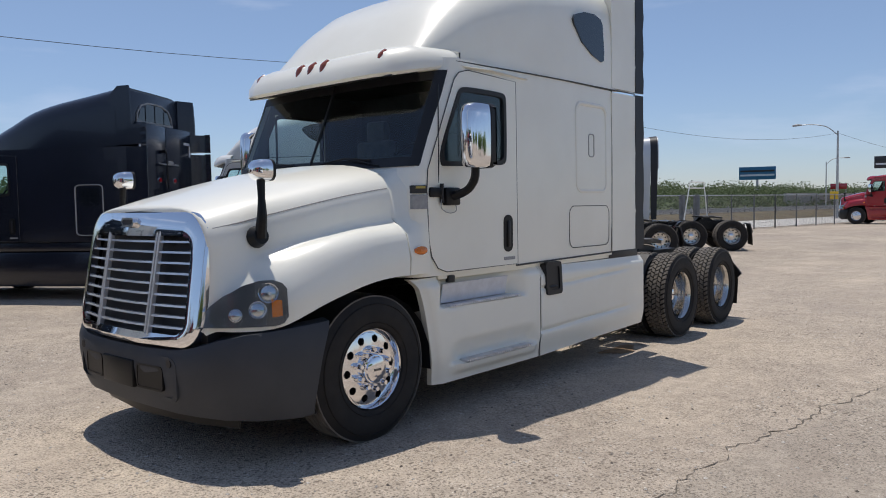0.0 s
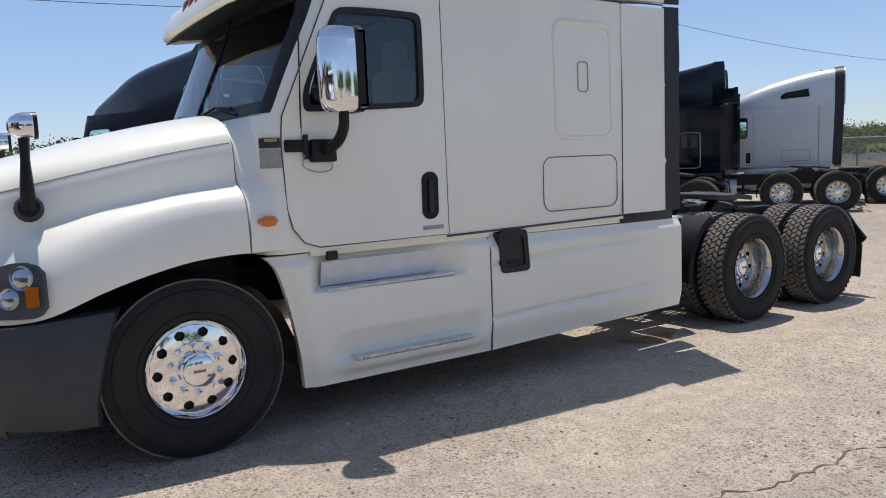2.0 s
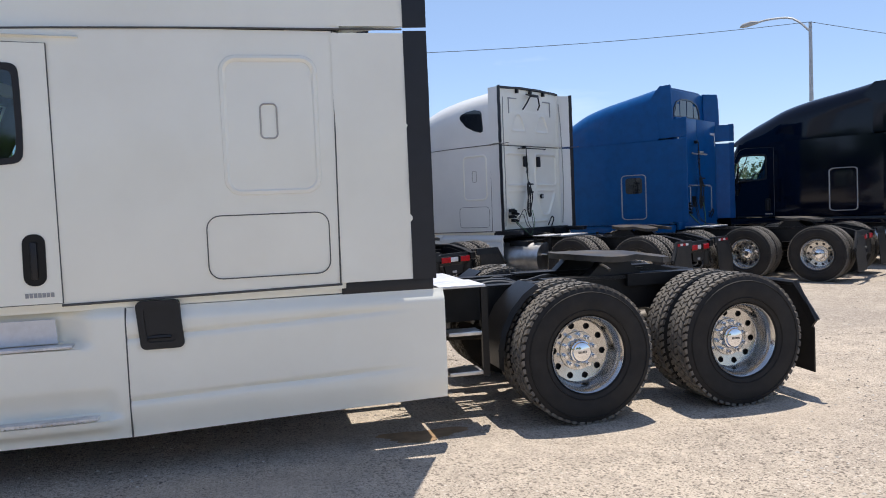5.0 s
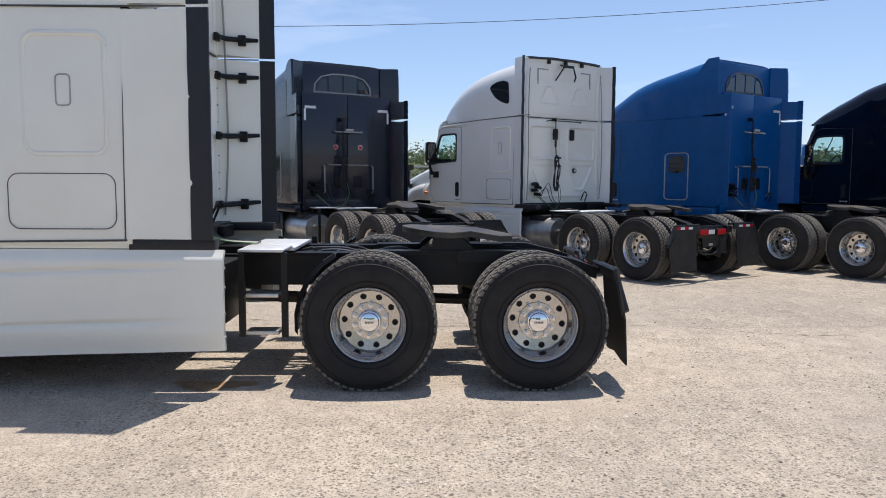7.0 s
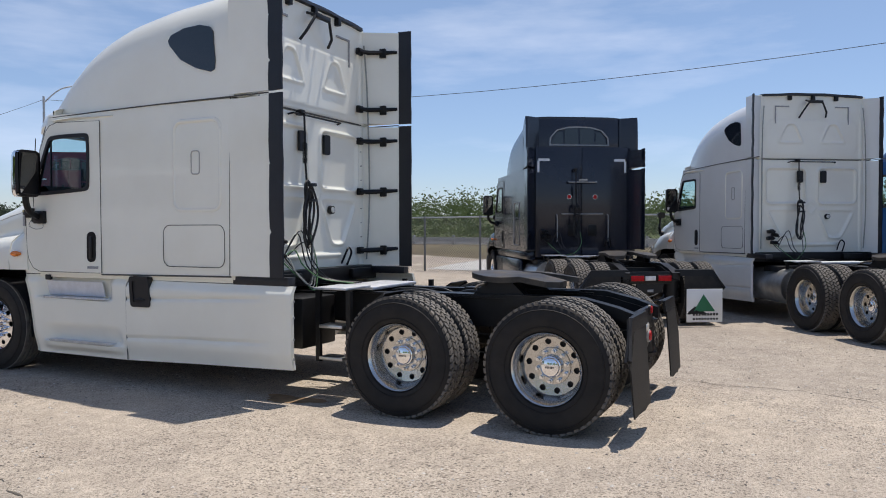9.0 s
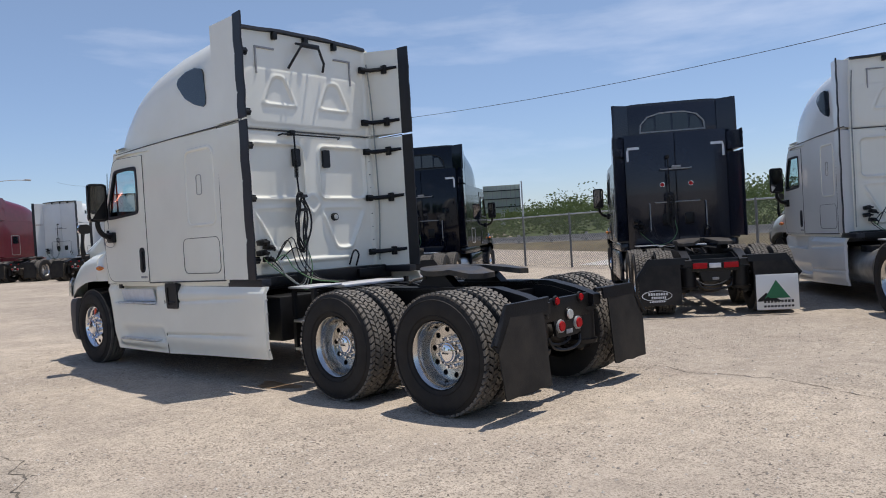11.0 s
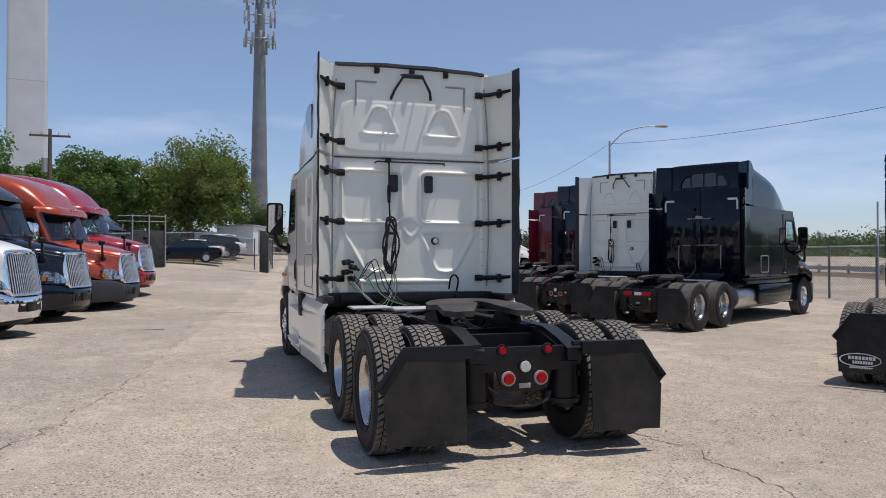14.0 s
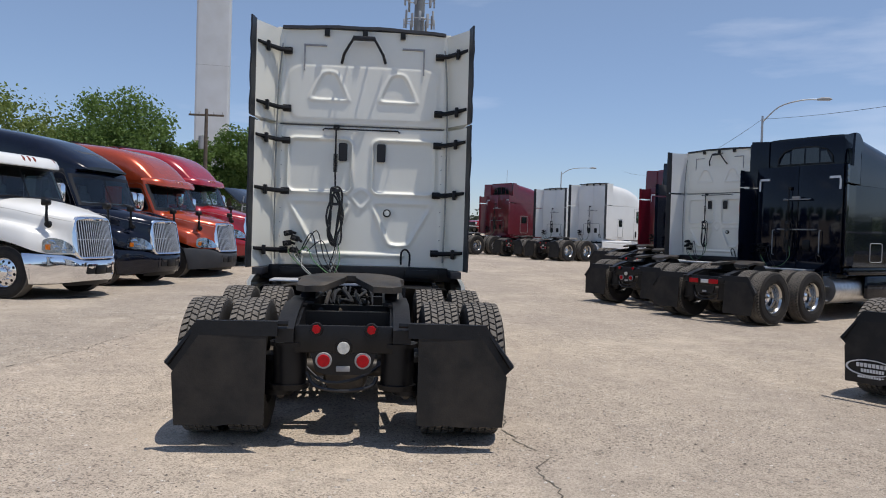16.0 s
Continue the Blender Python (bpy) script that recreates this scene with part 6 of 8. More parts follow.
    if P.get("side_hatch", style == "peak") == "split":
        for sx in (-1, 1):
            bm = bmesh.new()
            o = rrect(2.58, 2.92, 1.24, 1.66, 0.05, 5)
            tube(bm, [(sx * 1.213, a, b) for a, b in o + o[:1]], 0.010, 6)
            part("side_hatch", bm, P.get("hatch_mat", M_GREY), e, "small rounded sleeper side hatch")
            bm = bmesh.new()
            prism(bm, rrect(2.60, 2.90, 1.82, 2.24, 0.05, 5), "x", sx * 1.205, sx * 1.216)
            part("side_window", bm, M_DARKGL, e, "dark sleeper side window")
    elif P.get("side_hatch", style == "peak"):
        for sx in (-1, 1):
            bm = bmesh.new()
            o = rrect(2.66, 3.04, 1.25, 2.20, 0.07, 5)
            tube(bm, [(sx * 1.213, a, b) for a, b in o + o[:1]], 0.010, 6)
            ht = part("side_hatch", bm, P.get("hatch_mat", M_GREY), e, "rounded sleeper side hatch")
            bm = bmesh.new()
            prism(bm, rrect(2.72, 2.98, 1.80, 2.14, 0.05, 5), "x", sx * 1.205, sx * 1.216)
            part("hatch_window", bm, M_DARKGL, ht)
    elif style == "aero" and lod <= 1 and rear == "pressed":
        sleeper_details(e)
    elif style in ("aero", "slope"):
        for sx in (-1, 1):
            bm = bmesh.new()
            prism(bm, [(2.50, 3.20), (2.62, 3.30), (3.24, 3.38), (3.28, 3.15), (2.52, 3.12)] if style == "slope" else [(2.6, 3.42), (3.30, 3.50), (3.32, 3.33), (2.72, 3.28)], "x", sx * 1.15, sx * 1.216)
            part("roof_window", bm, M_DARKGL, e, "dark wedge roof window")
            bm = bmesh.new()
            o = rrect(2.55, 3.3, 1.30, 1.62, 0.06, 5)
            tube(bm, [(sx * 1.213, a, b) for a, b in o + o[:1]], 0.005, 6)
            part("luggage_hatch", bm, M_LINE, e)
    if style == "peak":
        # longer, slightly wider and taller sleeper than the pressed-steel ones
        done = set()
        for ob in e.children_recursive:
            if ob in running_gear or ob.type != "MESH" or ob.data.name in done:
                continue
            done.add(ob.data.name)
            for v in ob.data.vertices:
                v.co.y += 0.55 * sstep(1.9, 3.3, v.co.y)
                v.co.z += 0.14 * sstep(2.4, 3.6, v.co.z)
                v.co.x *= 1.02
    return e


# ---- the white tractor that the camera walks round ----
hero = tractor("tractor_truck", 0, 0, 0, "white sleeper tractor with chrome grille, parked alone on the dusty yard", dict(paint=M_WHITE, style="aero", rear="pressed"), lod=0)
bm = bmesh.new()
tube(bm, [(1.21, 0.72, 1.84), (1.22, 0.72, 2.0), (1.20, 0.75, 2.62)], 0.005, 6)
cyl(bm, (1.235, 0.735, 1.70), (1.235, 0.735, 1.85), 0.018, 0.016, 10)
part("antenna", bm, M_GASKET, hero, "thin whip antenna by the door mirror")
bm = bmesh.new()
tube(bm, [(1.24, 0.73, 1.74), (1.26, 0.70, 1.66), (1.25, 0.80, 1.62), (1.24, 0.90, 1.64), (1.24, 0.88, 1.72)], 0.004, 5, 6)
part("antenna_cable", bm, M_HOSEG, hero)

# ---- ground ----


def ground_z(x, y):
    near = sstep(-4, 5, x)
    rise = (0.027 * min(17.5, max(0.0, -4.5 - y)) + 0.09 * min(15.0, max(0.0, -37.0 - y))) * (1 - near) + 0.048 * min(45.0, max(0.0, -10 - y)) * near
    return rise + 0.004 * math.sin(x * 0.7) * math.cos(y * 0.5)


def axis_steps(lim, near, fine, coarse):
    out, v = [], -lim
    while v < lim:
        out.append(v)
        v += fine if abs(v) < near else max(fine, abs(v) * coarse)
    return out + [lim]


GM = bpy.data.materials.new("dusty_gravel")
GM.use_nodes = True
nt = GM.node_tree
gb = nt.nodes["Principled BSDF"]
gb.inputs["Roughness"].default_value = 0.95
gb.inputs["Specular IOR Level"].default_value = 0.2
gco = nt.nodes.new("ShaderNodeTexCoord")


def gnoise(scale, detail=6.0, rough=0.6, kind="ShaderNodeTexNoise"):
    n = nt.nodes.new(kind)
    n.inputs["Scale"].default_value = scale
    if kind == "ShaderNodeTexNoise":
        n.inputs["Detail"].default_value = detail
        n.inputs["Roughness"].default_value = rough
    nt.links.new(gco.outputs["Object"], n.inputs["Vector"])
    return n


def gramp(src, p0, c0, p1, c1):
    r = nt.nodes.new("ShaderNodeValToRGB")
    r.color_ramp.elements[0].position, r.color_ramp.elements[1].position = p0, p1
    r.color_ramp.elements[0].color, r.color_ramp.elements[1].color = (*c0, 1), (*c1, 1)
    nt.links.new(src, r.inputs["Fac"])
    return r.outputs["Color"]


def gmix(kind, fac, a, b):
    m = nt.nodes.new("ShaderNodeMixRGB")
    m.blend_type = kind
    if isinstance(fac, float):
        m.inputs["Fac"].default_value = fac
    else:
        nt.links.new(fac, m.inputs["Fac"])
    nt.links.new(a, m.inputs[1])
    if isinstance(b, tuple):
        m.inputs[2].default_value = (*b, 1)
    else:
        nt.links.new(b, m.inputs[2])
    return m.outputs["Color"]


g_big = gnoise(0.21, 7, 0.62)
g_mid = gnoise(1.1, 8, 0.65)
g_fine = gnoise(48.0, 5, 0.7)
g_peb = gnoise(85.0, 2, 0.5, "ShaderNodeTexVoronoi")
g_blot = gnoise(5.5, 6, 0.7)
# dusty hard ground: broad pale and pinkish areas, blotches, faint grain
col = gramp(g_big.outputs["Fac"], 0.36, (0.45, 0.39, 0.33), 0.62, (0.61, 0.525, 0.425))
col = gmix("MIX", gramp(g_mid.outputs["Fac"], 0.42, (0, 0, 0), 0.72, (0.7, 0.7, 0.7)), col, (0.42, 0.36, 0.30))
col = gmix("MULTIPLY", 0.8, col, gramp(g_blot.outputs["Fac"], 0.34, (0.80, 0.79, 0.77), 0.66, (1.16, 1.15, 1.13)))
col = gmix("MULTIPLY", 0.62, col, gramp(g_fine.outputs["Fac"], 0.34, (0.60, 0.58, 0.56), 0.64, (1.22, 1.21, 1.19)))
g_map = nt.nodes.new("ShaderNodeMapping")
g_map.inputs["Rotation"].default_value = (0, 0, radians(28))
g_map.inputs["Scale"].default_value = (1.6, 0.22, 1.0)
nt.links.new(gco.outputs["Object"], g_map.inputs["Vector"])
g_str = gnoise(0.9, 6, 0.6)
nt.links.new(g_map.outputs["Vector"], g_str.inputs["Vector"])
col = gmix("MIX", gramp(g_str.outputs["Fac"], 0.50, (0, 0, 0), 0.68, (0.5, 0.5, 0.5)), col, (0.43, 0.355, 0.285))
# embedded stones, dark and pale, thick in some areas and thin in others
g_area = gnoise(0.55, 5, 0.6)
g_warp = gnoise(30.0, 3, 0.6)
for sc, near, cut, tone, lo, hi in ((19.0, 0.30, 0.40, (0.16, 0.13, 0.105), 0.38, 0.56), (33.0, 0.36, 0.52, (0.18, 0.15, 0.12), 0.34, 0.54), (52.0, 0.38, 0.54, (0.21, 0.18, 0.145), 0.30, 0.52), (80.0, 0.40, 0.55, (0.25, 0.215, 0.175), 0.26, 0.50), (29.0, 0.28, 0.36, (0.70, 0.64, 0.55), 0.46, 0.62)):
    v = nt.nodes.new("ShaderNodeTexVoronoi")
    v.inputs["Scale"].default_value = sc
    off = nt.nodes.new("ShaderNodeVectorMath")
    off.operation = "MULTIPLY_ADD"
    off.inputs[1].default_value = (0.5 / sc, 0.5 / sc, 0.5 / sc)
    nt.links.new(g_warp.outputs["Color"], off.inputs[0])
    nt.links.new(gco.outputs["Object"], off.inputs[2])
    nt.links.new(off.outputs[0], v.inputs["Vector"])
    pick = gramp(v.outputs["Color"], cut - 0.06, (1, 1, 1), cut, (0, 0, 0))
    spot = gramp(v.outputs["Distance"], near - 0.08, (0.9, 0.9, 0.9), near, (0, 0, 0))
    where = gramp(g_area.outputs["Fac"], lo, (0.12, 0.12, 0.12), hi, (1, 1, 1))
    col = gmix("MIX", gmix("MULTIPLY", 1.0, gmix("MULTIPLY", 1.0, pick, spot), where), col, tone)
g_sep = nt.nodes.new("ShaderNodeSeparateXYZ")
nt.links.new(gco.outputs["Object"], g_sep.inputs["Vector"])


def gmath(op, a, b, c=None):
    m = nt.nodes.new("ShaderNodeMath")
    m.operation = op
    for i, q in enumerate((a, b, c)):
        if q is None:
            continue
        if isinstance(q, float):
            m.inputs[i].default_value = q
        else:
            nt.links.new(q, m.inputs[i])
    return m.outputs[0]


# greyer worn asphalt on either side of the long joints
g_u = gmath("MULTIPLY_ADD", g_sep.outputs["Y"], -0.133, g_sep.outputs["X"])
g_u = gmath("MULTIPLY_ADD", g_mid.outputs["Fac"], 0.35, g_u)
g_right = gramp(gmath("MULTIPLY", g_u, 0.1), 0.333, (0, 0, 0), 0.341, (0.85, 0.85, 0.85))
col = gmix("MULTIPLY", g_right, col, (0.84, 0.855, 0.87))
g_l = gmath("MULTIPLY_ADD", g_mid.outputs["Fac"], -0.5, gmath("MULTIPLY", g_sep.outputs["X"], -1.0))
g_left = gramp(gmath("MULTIPLY", g_l, 0.1), 0.095, (0, 0, 0), 0.108, (0.6, 0.6, 0.6))
col = gmix("MULTIPLY", g_left, col, (0.88, 0.89, 0.90))
g_oil = gnoise(0.33, 7, 0.7)
col = gmix("MIX", gramp(g_oil.outputs["Fac"], 0.62, (0, 0, 0), 0.74, (0.5, 0.5, 0.5)), col, (0.22, 0.185, 0.14))
nt.links.new(col, gb.inputs["Base Color"])
gbp = nt.nodes.new("ShaderNodeBump")
gbp.inputs["Strength"].default_value = 0.55
gbp.inputs["Distance"].default_value = 0.02
gh = gmix("ADD", 0.7, g_fine.outputs["Fac"], g_peb.outputs["Distance"])
nt.links.new(gh, gbp.inputs["Height"])
nt.links.new(gbp.outputs["Normal"], gb.inputs["Normal"])

M_ASPH = mat("old_asphalt", (0.22, 0.21, 0.19), 0.9, var=0.2, scale=2, bump=0.2, bscale=60, dirt=(0.34, 0.31, 0.26), dirt_amt=0.5, dscale=0.6)
M_CRACK = mat("ground_crack", (0.13, 0.112, 0.09), 1.0, var=0.3, scale=12)
M_CONC = mat("pale_concrete", (0.50, 0.48, 0.44), 0.85, var=0.12, scale=2, bump=0.1, bscale=40)
M_GALV = mat("galvanised_steel", (0.42, 0.43, 0.44), 0.5, 0.5, var=0.15, scale=6)
M_WOODP = mat("weathered_pole_wood", (0.13, 0.10, 0.075), 0.9, var=0.3, scale=5, bump=0.2, bscale=30)

bm = bmesh.new()
xs = axis_steps(1500, 30, 1.5, 0.09)
ys = axis_steps(1500, 40, 1.5, 0.09)
ring_loft(bm, [[(x, y, ground_z(x, y)) for y in ys] for x in xs], False)
ground = part("ground", bm, GM, None, "", 60)
tagged(ground, "pale dusty gravel yard with worn asphalt patches", "ground", kind="structure")


def sheet(name, x0, x1, y0, y1, dz, material, label, cat, yaw=0.0, cx=0.0, cy=0.0, n=14):
    """A ground-hugging sheet in a turned rectangle round (cx, cy)."""
    bm = bmesh.new()
    c, s = math.cos(radians(yaw)), math.sin(radians(yaw))
    rows = []
    for i in range(n + 1):
        u = x0 + (x1 - x0) * i / n
        row = []
        for j in range(n + 1):
            v = y0 + (y1 - y0) * j / n
            x, y = cx + c * u - s * v, cy + s * u + c * v
            row.append((x, y, ground_z(x, y) + dz))
        rows.append(row)
    ring_loft(bm, rows, False)
    ob = part(name, bm, material, None, "", 60)
    return tagged(ob, label, cat, kind="structure")


# cracks: long wandering joints in the hard surface
random.seed(3)
for line in (((4.16, 7.4), (3.83, 4.7), (3.47, 2.3), (3.29, 1.1), (2.95, -3.3), (2.5, -9.0)), ((-0.80, 10.3), (-1.12, 8.7), (-1.30, 6.8), (-1.75, 3.5))):
    va = []
    off = 0.0
    for (xa, ya), (xb, yb) in zip(line, line[1:]):
        L = math.hypot(xb - xa, yb - ya)
        n = int(L / 0.06)
        dx, dy = (xb - xa) / L, (yb - ya) / L
        for k in range(n):
            off = off * 0.95 + random.uniform(-0.045, 0.045)
            w = max(0.0008, random.gauss(0.0048, 0.0035)) * (0.9 if ya > 1.2 else 0.6)
            x, y = xa + (xb - xa) * k / n - dy * off, ya + (yb - ya) * k / n + dx * off
            z = ground_z(x, y) + 0.004
            va.append([(x - dy * w, y + dx * w, z), (x + dy * w, y - dx * w, z)])
    bm = bmesh.new()
    ring_loft(bm, va, False)
    ob = part("ground_crack", bm, M_CRACK, None, "", 0)
    tagged(ob, "long dark crack in the hard ground", "crack", kind="structure")

# loose stones scattered on the yard
bm = bmesh.new()
random.seed(9)
sv, sf = [], []
for k in range(26000):
    a, r = random.uniform(0, 6.283), 1.5 + 12 * random.random() ** 0.75
    x, y = 1.8 + r * math.cos(a), 4.5 + r * 1.05 * math.sin(a)
    s = random.choice((0.005, 0.006, 0.008, 0.011, 0.015))
    z = ground_z(x, y)
    i = len(sv)
    sv += [(x + s * random.uniform(0.6, 1.3) * math.cos(q + k), y + s * random.uniform(0.6, 1.3) * math.sin(q + k), z + 0.001) for q in (0, 1.6, 3.1, 4.7)]
    sv.append((x, y, z + s * random.uniform(0.5, 0.9)))
    sf += [(i + j, i + (j + 1) % 4, i + 4) for j in range(4)]
M_STONE = bpy.data.materials.new("mixed_stone")
M_STONE.use_nodes = True
s_b = M_STONE.node_tree.nodes["Principled BSDF"]
s_b.inputs["Roughness"].default_value = 0.95
s_g = M_STONE.node_tree.nodes.new("ShaderNodeNewGeometry")
s_r = M_STONE.node_tree.nodes.new("ShaderNodeValToRGB")
s_r.color_ramp.elements[0].color, s_r.color_ramp.elements[1].color = (0.11, 0.09, 0.075, 1), (0.66, 0.61, 0.54, 1)
M_STONE.node_tree.links.new(s_g.outputs["Random Per Island"], s_r.inputs["Fac"])
M_STONE.node_tree.links.new(s_r.outputs["Color"], s_b.inputs["Base Color"])
bm.free()
st_me = bpy.data.meshes.new("loose_stones")
st_me.from_pydata(sv, [], sf)
tagged(part_me("loose_stones", st_me, M_STONE, None, "", 0), "small loose stones on the yard", "gravel", kind="stuff")


def stain(x, y, rx, ry_, material, label, seed):
    """A flat irregular patch on the ground."""
    rng = random.Random(seed)
    bm = bmesh.new()
    c = bm.verts.new((x, y, ground_z(x, y) + 0.004))
    ring = []
    for k in range(40):
        a = 2 * math.pi * k / 40
        q = 1 + 0.22 * math.sin(3 * a + seed) + rng.uniform(-0.12, 0.12)
        px, py = x + rx * q * math.cos(a), y + ry_ * q * math.sin(a)
        ring.append(bm.verts.new((px, py, ground_z(px, py) + 0.004)))
    for k in range(40):
        bm.faces.new((c, ring[k], ring[(k + 1) % 40]))
    tagged(part("ground_stain", bm, material, None, "", 0), label, "stain", kind="structure")


stain(1.0, 4.05, 0.13, 0.32, mat("brown_stain", (0.30, 0.19, 0.10), 0.9, var=0.3, scale=9), "brown rusty stain on the ground under the tractor", 2)
stain(6.15, -4.1, 0.34, 0.20, mat("dark_ground_tone", (0.07, 0.055, 0.045), 0.8, var=0.3, scale=9), "dark patch on the ground", 5)

stain(3.67, -5.17, 0.42, 0.07, MATS["dark_ground_tone"], "dark oily streak on the ground", 8)
stain(0.3, -34.4, 0.75, 0.28, MATS["dark_ground_tone"], "dark streak on the ground near the exit", 9)
stain(1.8, -9.4, 0.5, 0.12, MATS["brown_stain"], "brown rusty streak on the ground", 12)

# ---- the long angled row of parked tractors ----
ROWG = "row of parked tractors"
GRAYP = dict(paint=M_GRAY, roof_frame=M_GREY, panel_z=0.27, bar_tail=True, style="peak", eyes=True, skirts=False, trim=M_GRAY, rear_y=6.11, group=ROWG)
tractor("graphite_tractor", -12.63, 1.94, -58, "dark graphite sleeper tractor with lettered mudflaps, seen in the angled row", GRAYP, 1)
tractor("white_tractor", -11.40, 6.60, -57, "white sleeper tractor with black edged back, in the angled row", dict(paint=M_WHITE2, style="aero", rear="pressed", ext=0.16, rub=0.06, skirt_end=3.72, bar_tail="taped", group=ROWG), 1)
tractor("blue_tractor", -11.84, 10.12, -56, "bright blue sleeper tractor with winged roof, in the angled row", dict(paint=M_BLUE, bar_tail=True, style="peak", skirts=False, trim=M_BLUE, rear_y=5.58, group=ROWG), 1)
tractor("black_tractor", -11.21, 14.94, -56, "glossy black sleeper tractor with winged roof, in the angled row", dict(paint=M_BLACK, roof_frame=M_BLKPL, style="peak", skirts=False, trim=M_BLACK, rear_y=5.54, group=ROWG), 1)
tractor("silver_tractor", -10.4, 19.3, -57, "silver-white sleeper tractor with black trailing edge, in the angled row", dict(paint=M_SILVER, style="slope", side_hatch=False, skirts=False, bar_tail=True, group=ROWG), 1)
tractor("black_tractor", -13.33, -5.69, -60.9, "glossy black sleeper tractor with bright wheels, beside an empty bay", dict(paint=M_BLACK, roof_frame=M_BLKPL, bar_tail=True, side_hatch="split", style="peak", rear_y=5.55, skirts=False, trim=M_BLACK, group=ROWG), 1, 0.02)
tractor("white_tractor", -12.25, -8.45, -59, "white sleeper tractor with hoses on its back, in the angled row", dict(paint=M_WHITE2, style="aero", rear="pressed", group=ROWG), 1, ground_z(-9, -6.5))
tractor("navy_tractor", -13.8, -12.9, -58, "dark navy sleeper tractor, in the angled row", dict(paint=M_NAVY, style="peak", skirts=False, trim=M_NAVY, front=False, group=ROWG), 2, ground_z(-10, -11))
tractor("dark_red_tractor", -14.5, -16.6, -57, "dark red sleeper tractor, in the angled row", dict(paint=M_DRED, style="peak", skirts=False, trim=M_DRED, front=False, group=ROWG), 2, ground_z(-12, -14))
tractor("white_tractor", -14.3, -27.6, -57.6, "white sleeper tractor with dark side windows, far down the row", dict(paint=M_WHITE2, style="aero", side_hatch=True, group=ROWG), 2, ground_z(-12, -25))
tractor("white_tractor", -13.4, -32.3, -57.6, "plain white sleeper tractor, far down the row", dict(paint=M_WHITE2, style="aero", front=False, group=ROWG), 2, ground_z(-12, -28))
tractor("red_tractor", -11.4, -36.4, -57.6, "dark red sleeper tractor at the far end of the row", dict(paint=M_DRED, style="peak", skirts=False, trim=M_DRED, roof_frame=M_BLKPL, front=False, scale=1.1, group=ROWG), 2, ground_z(-8, -34))

# ---- the row that faces the yard ----
ROWF = "row of tractors facing the yard"
tractor("white_tractor", 7.13, -4.65, -106, "white tractor with chrome bumper and upright grille", dict(paint=M_WHITE2, style="low", vertical_grille=True, bumper_mat=M_CHROME, bumper_label="chrome front bumper", nose=0.72, lamp_mat=M_REFL, scale=1.05, group=ROWF), 1)
tractor("navy_tractor", 6.71, -8.64, -106, "dark navy tractor with chrome grille and sloped roof", dict(paint=M_NAVY, style="peak", vertical_grille=True, bumper_mat=M_NAVY, bumper_label="navy front bumper", nose=0.72, lamp_mat=M_REFL, skirts=False, scale=1.05, group=ROWF), 1)
tractor("orange_tractor", 5.80, -12.09, -106, "metallic orange tractor with grey bumper and tall roof", dict(paint=M_ORANGE, style="aero", vertical_grille=True, nose=0.72, lamp_mat=M_REFL, scale=1.05, group=ROWF), 1)
tractor("red_tractor", 5.57, -15.8, -106, "bright red tractor with chrome grille and tall roof", dict(paint=M_RED, style="aero", vertical_grille=True, bumper_mat=M_RED, bumper_label="red front bumper", nose=0.72, lamp_mat=M_REFL, scale=1.05, group=ROWF), 1, ground_z(4.6, -15.9))

# ---- lettering shapes on the graphite tractor's mudflaps ----
gray = bpy.data.objects["graphite_tractor"]
bm = bmesh.new()
el = [(0.93 + 0.235 * math.cos(a), 0.36 + 0.085 * math.sin(a)) for a in [2 * math.pi * k / 40 for k in range(40)]]
el2 = [(0.925 + 0.222 * math.cos(a), 0.36 + 0.074 * math.sin(a)) for a in [2 * math.pi * k / 40 for k in range(40)]]
FY = 8.11
frame_prism(bm, el, el2, "y", FY, FY + 0.012)
part("flap_oval", bm, M_TAPE, gray, "pale oval outline on the mudflap")
for z0, z1, a0, a1, n in ((0.365, 0.405, 0.76, 1.07, 8), (0.312, 0.347, 0.79, 1.02, 8), (0.255, 0.275, 0.76, 1.05, 11)):
    bm = bmesh.new()
    for k in range(n):
        a = a0 + (a1 - a0) * k / n
        box(bm, a, a + (a1 - a0) / n * 0.72, FY, FY + 0.012, z0, z1)
    part("flap_print", bm, M_TAPE, gray, "pale print bars")
bm = bmesh.new()
box(bm, -1.18, -0.56, FY, FY + 0.01, 0.07, 0.62, 0.004)
wp_ = part("flap_panel", bm, M_WHITE2, gray, "white panel on the mudflap")
bm = bmesh.new()
prism(bm, [(-1.05, 0.25), (-0.68, 0.25), (-0.85, 0.53)], "y", FY + 0.01, FY + 0.016)
part("flap_triangle", bm, mat("green_print", (0.02, 0.16, 0.07), 0.5), wp_)
for z0, z1 in ((0.18, 0.22), (0.11, 0.14)):
    bm = bmesh.new()
    for k in range(9):
        box(bm, -1.10 + k * 0.05, -1.065 + k * 0.05, FY + 0.01, FY + 0.016, z0, z1)
    part("flap_print", bm, M_LABELB, wp_)

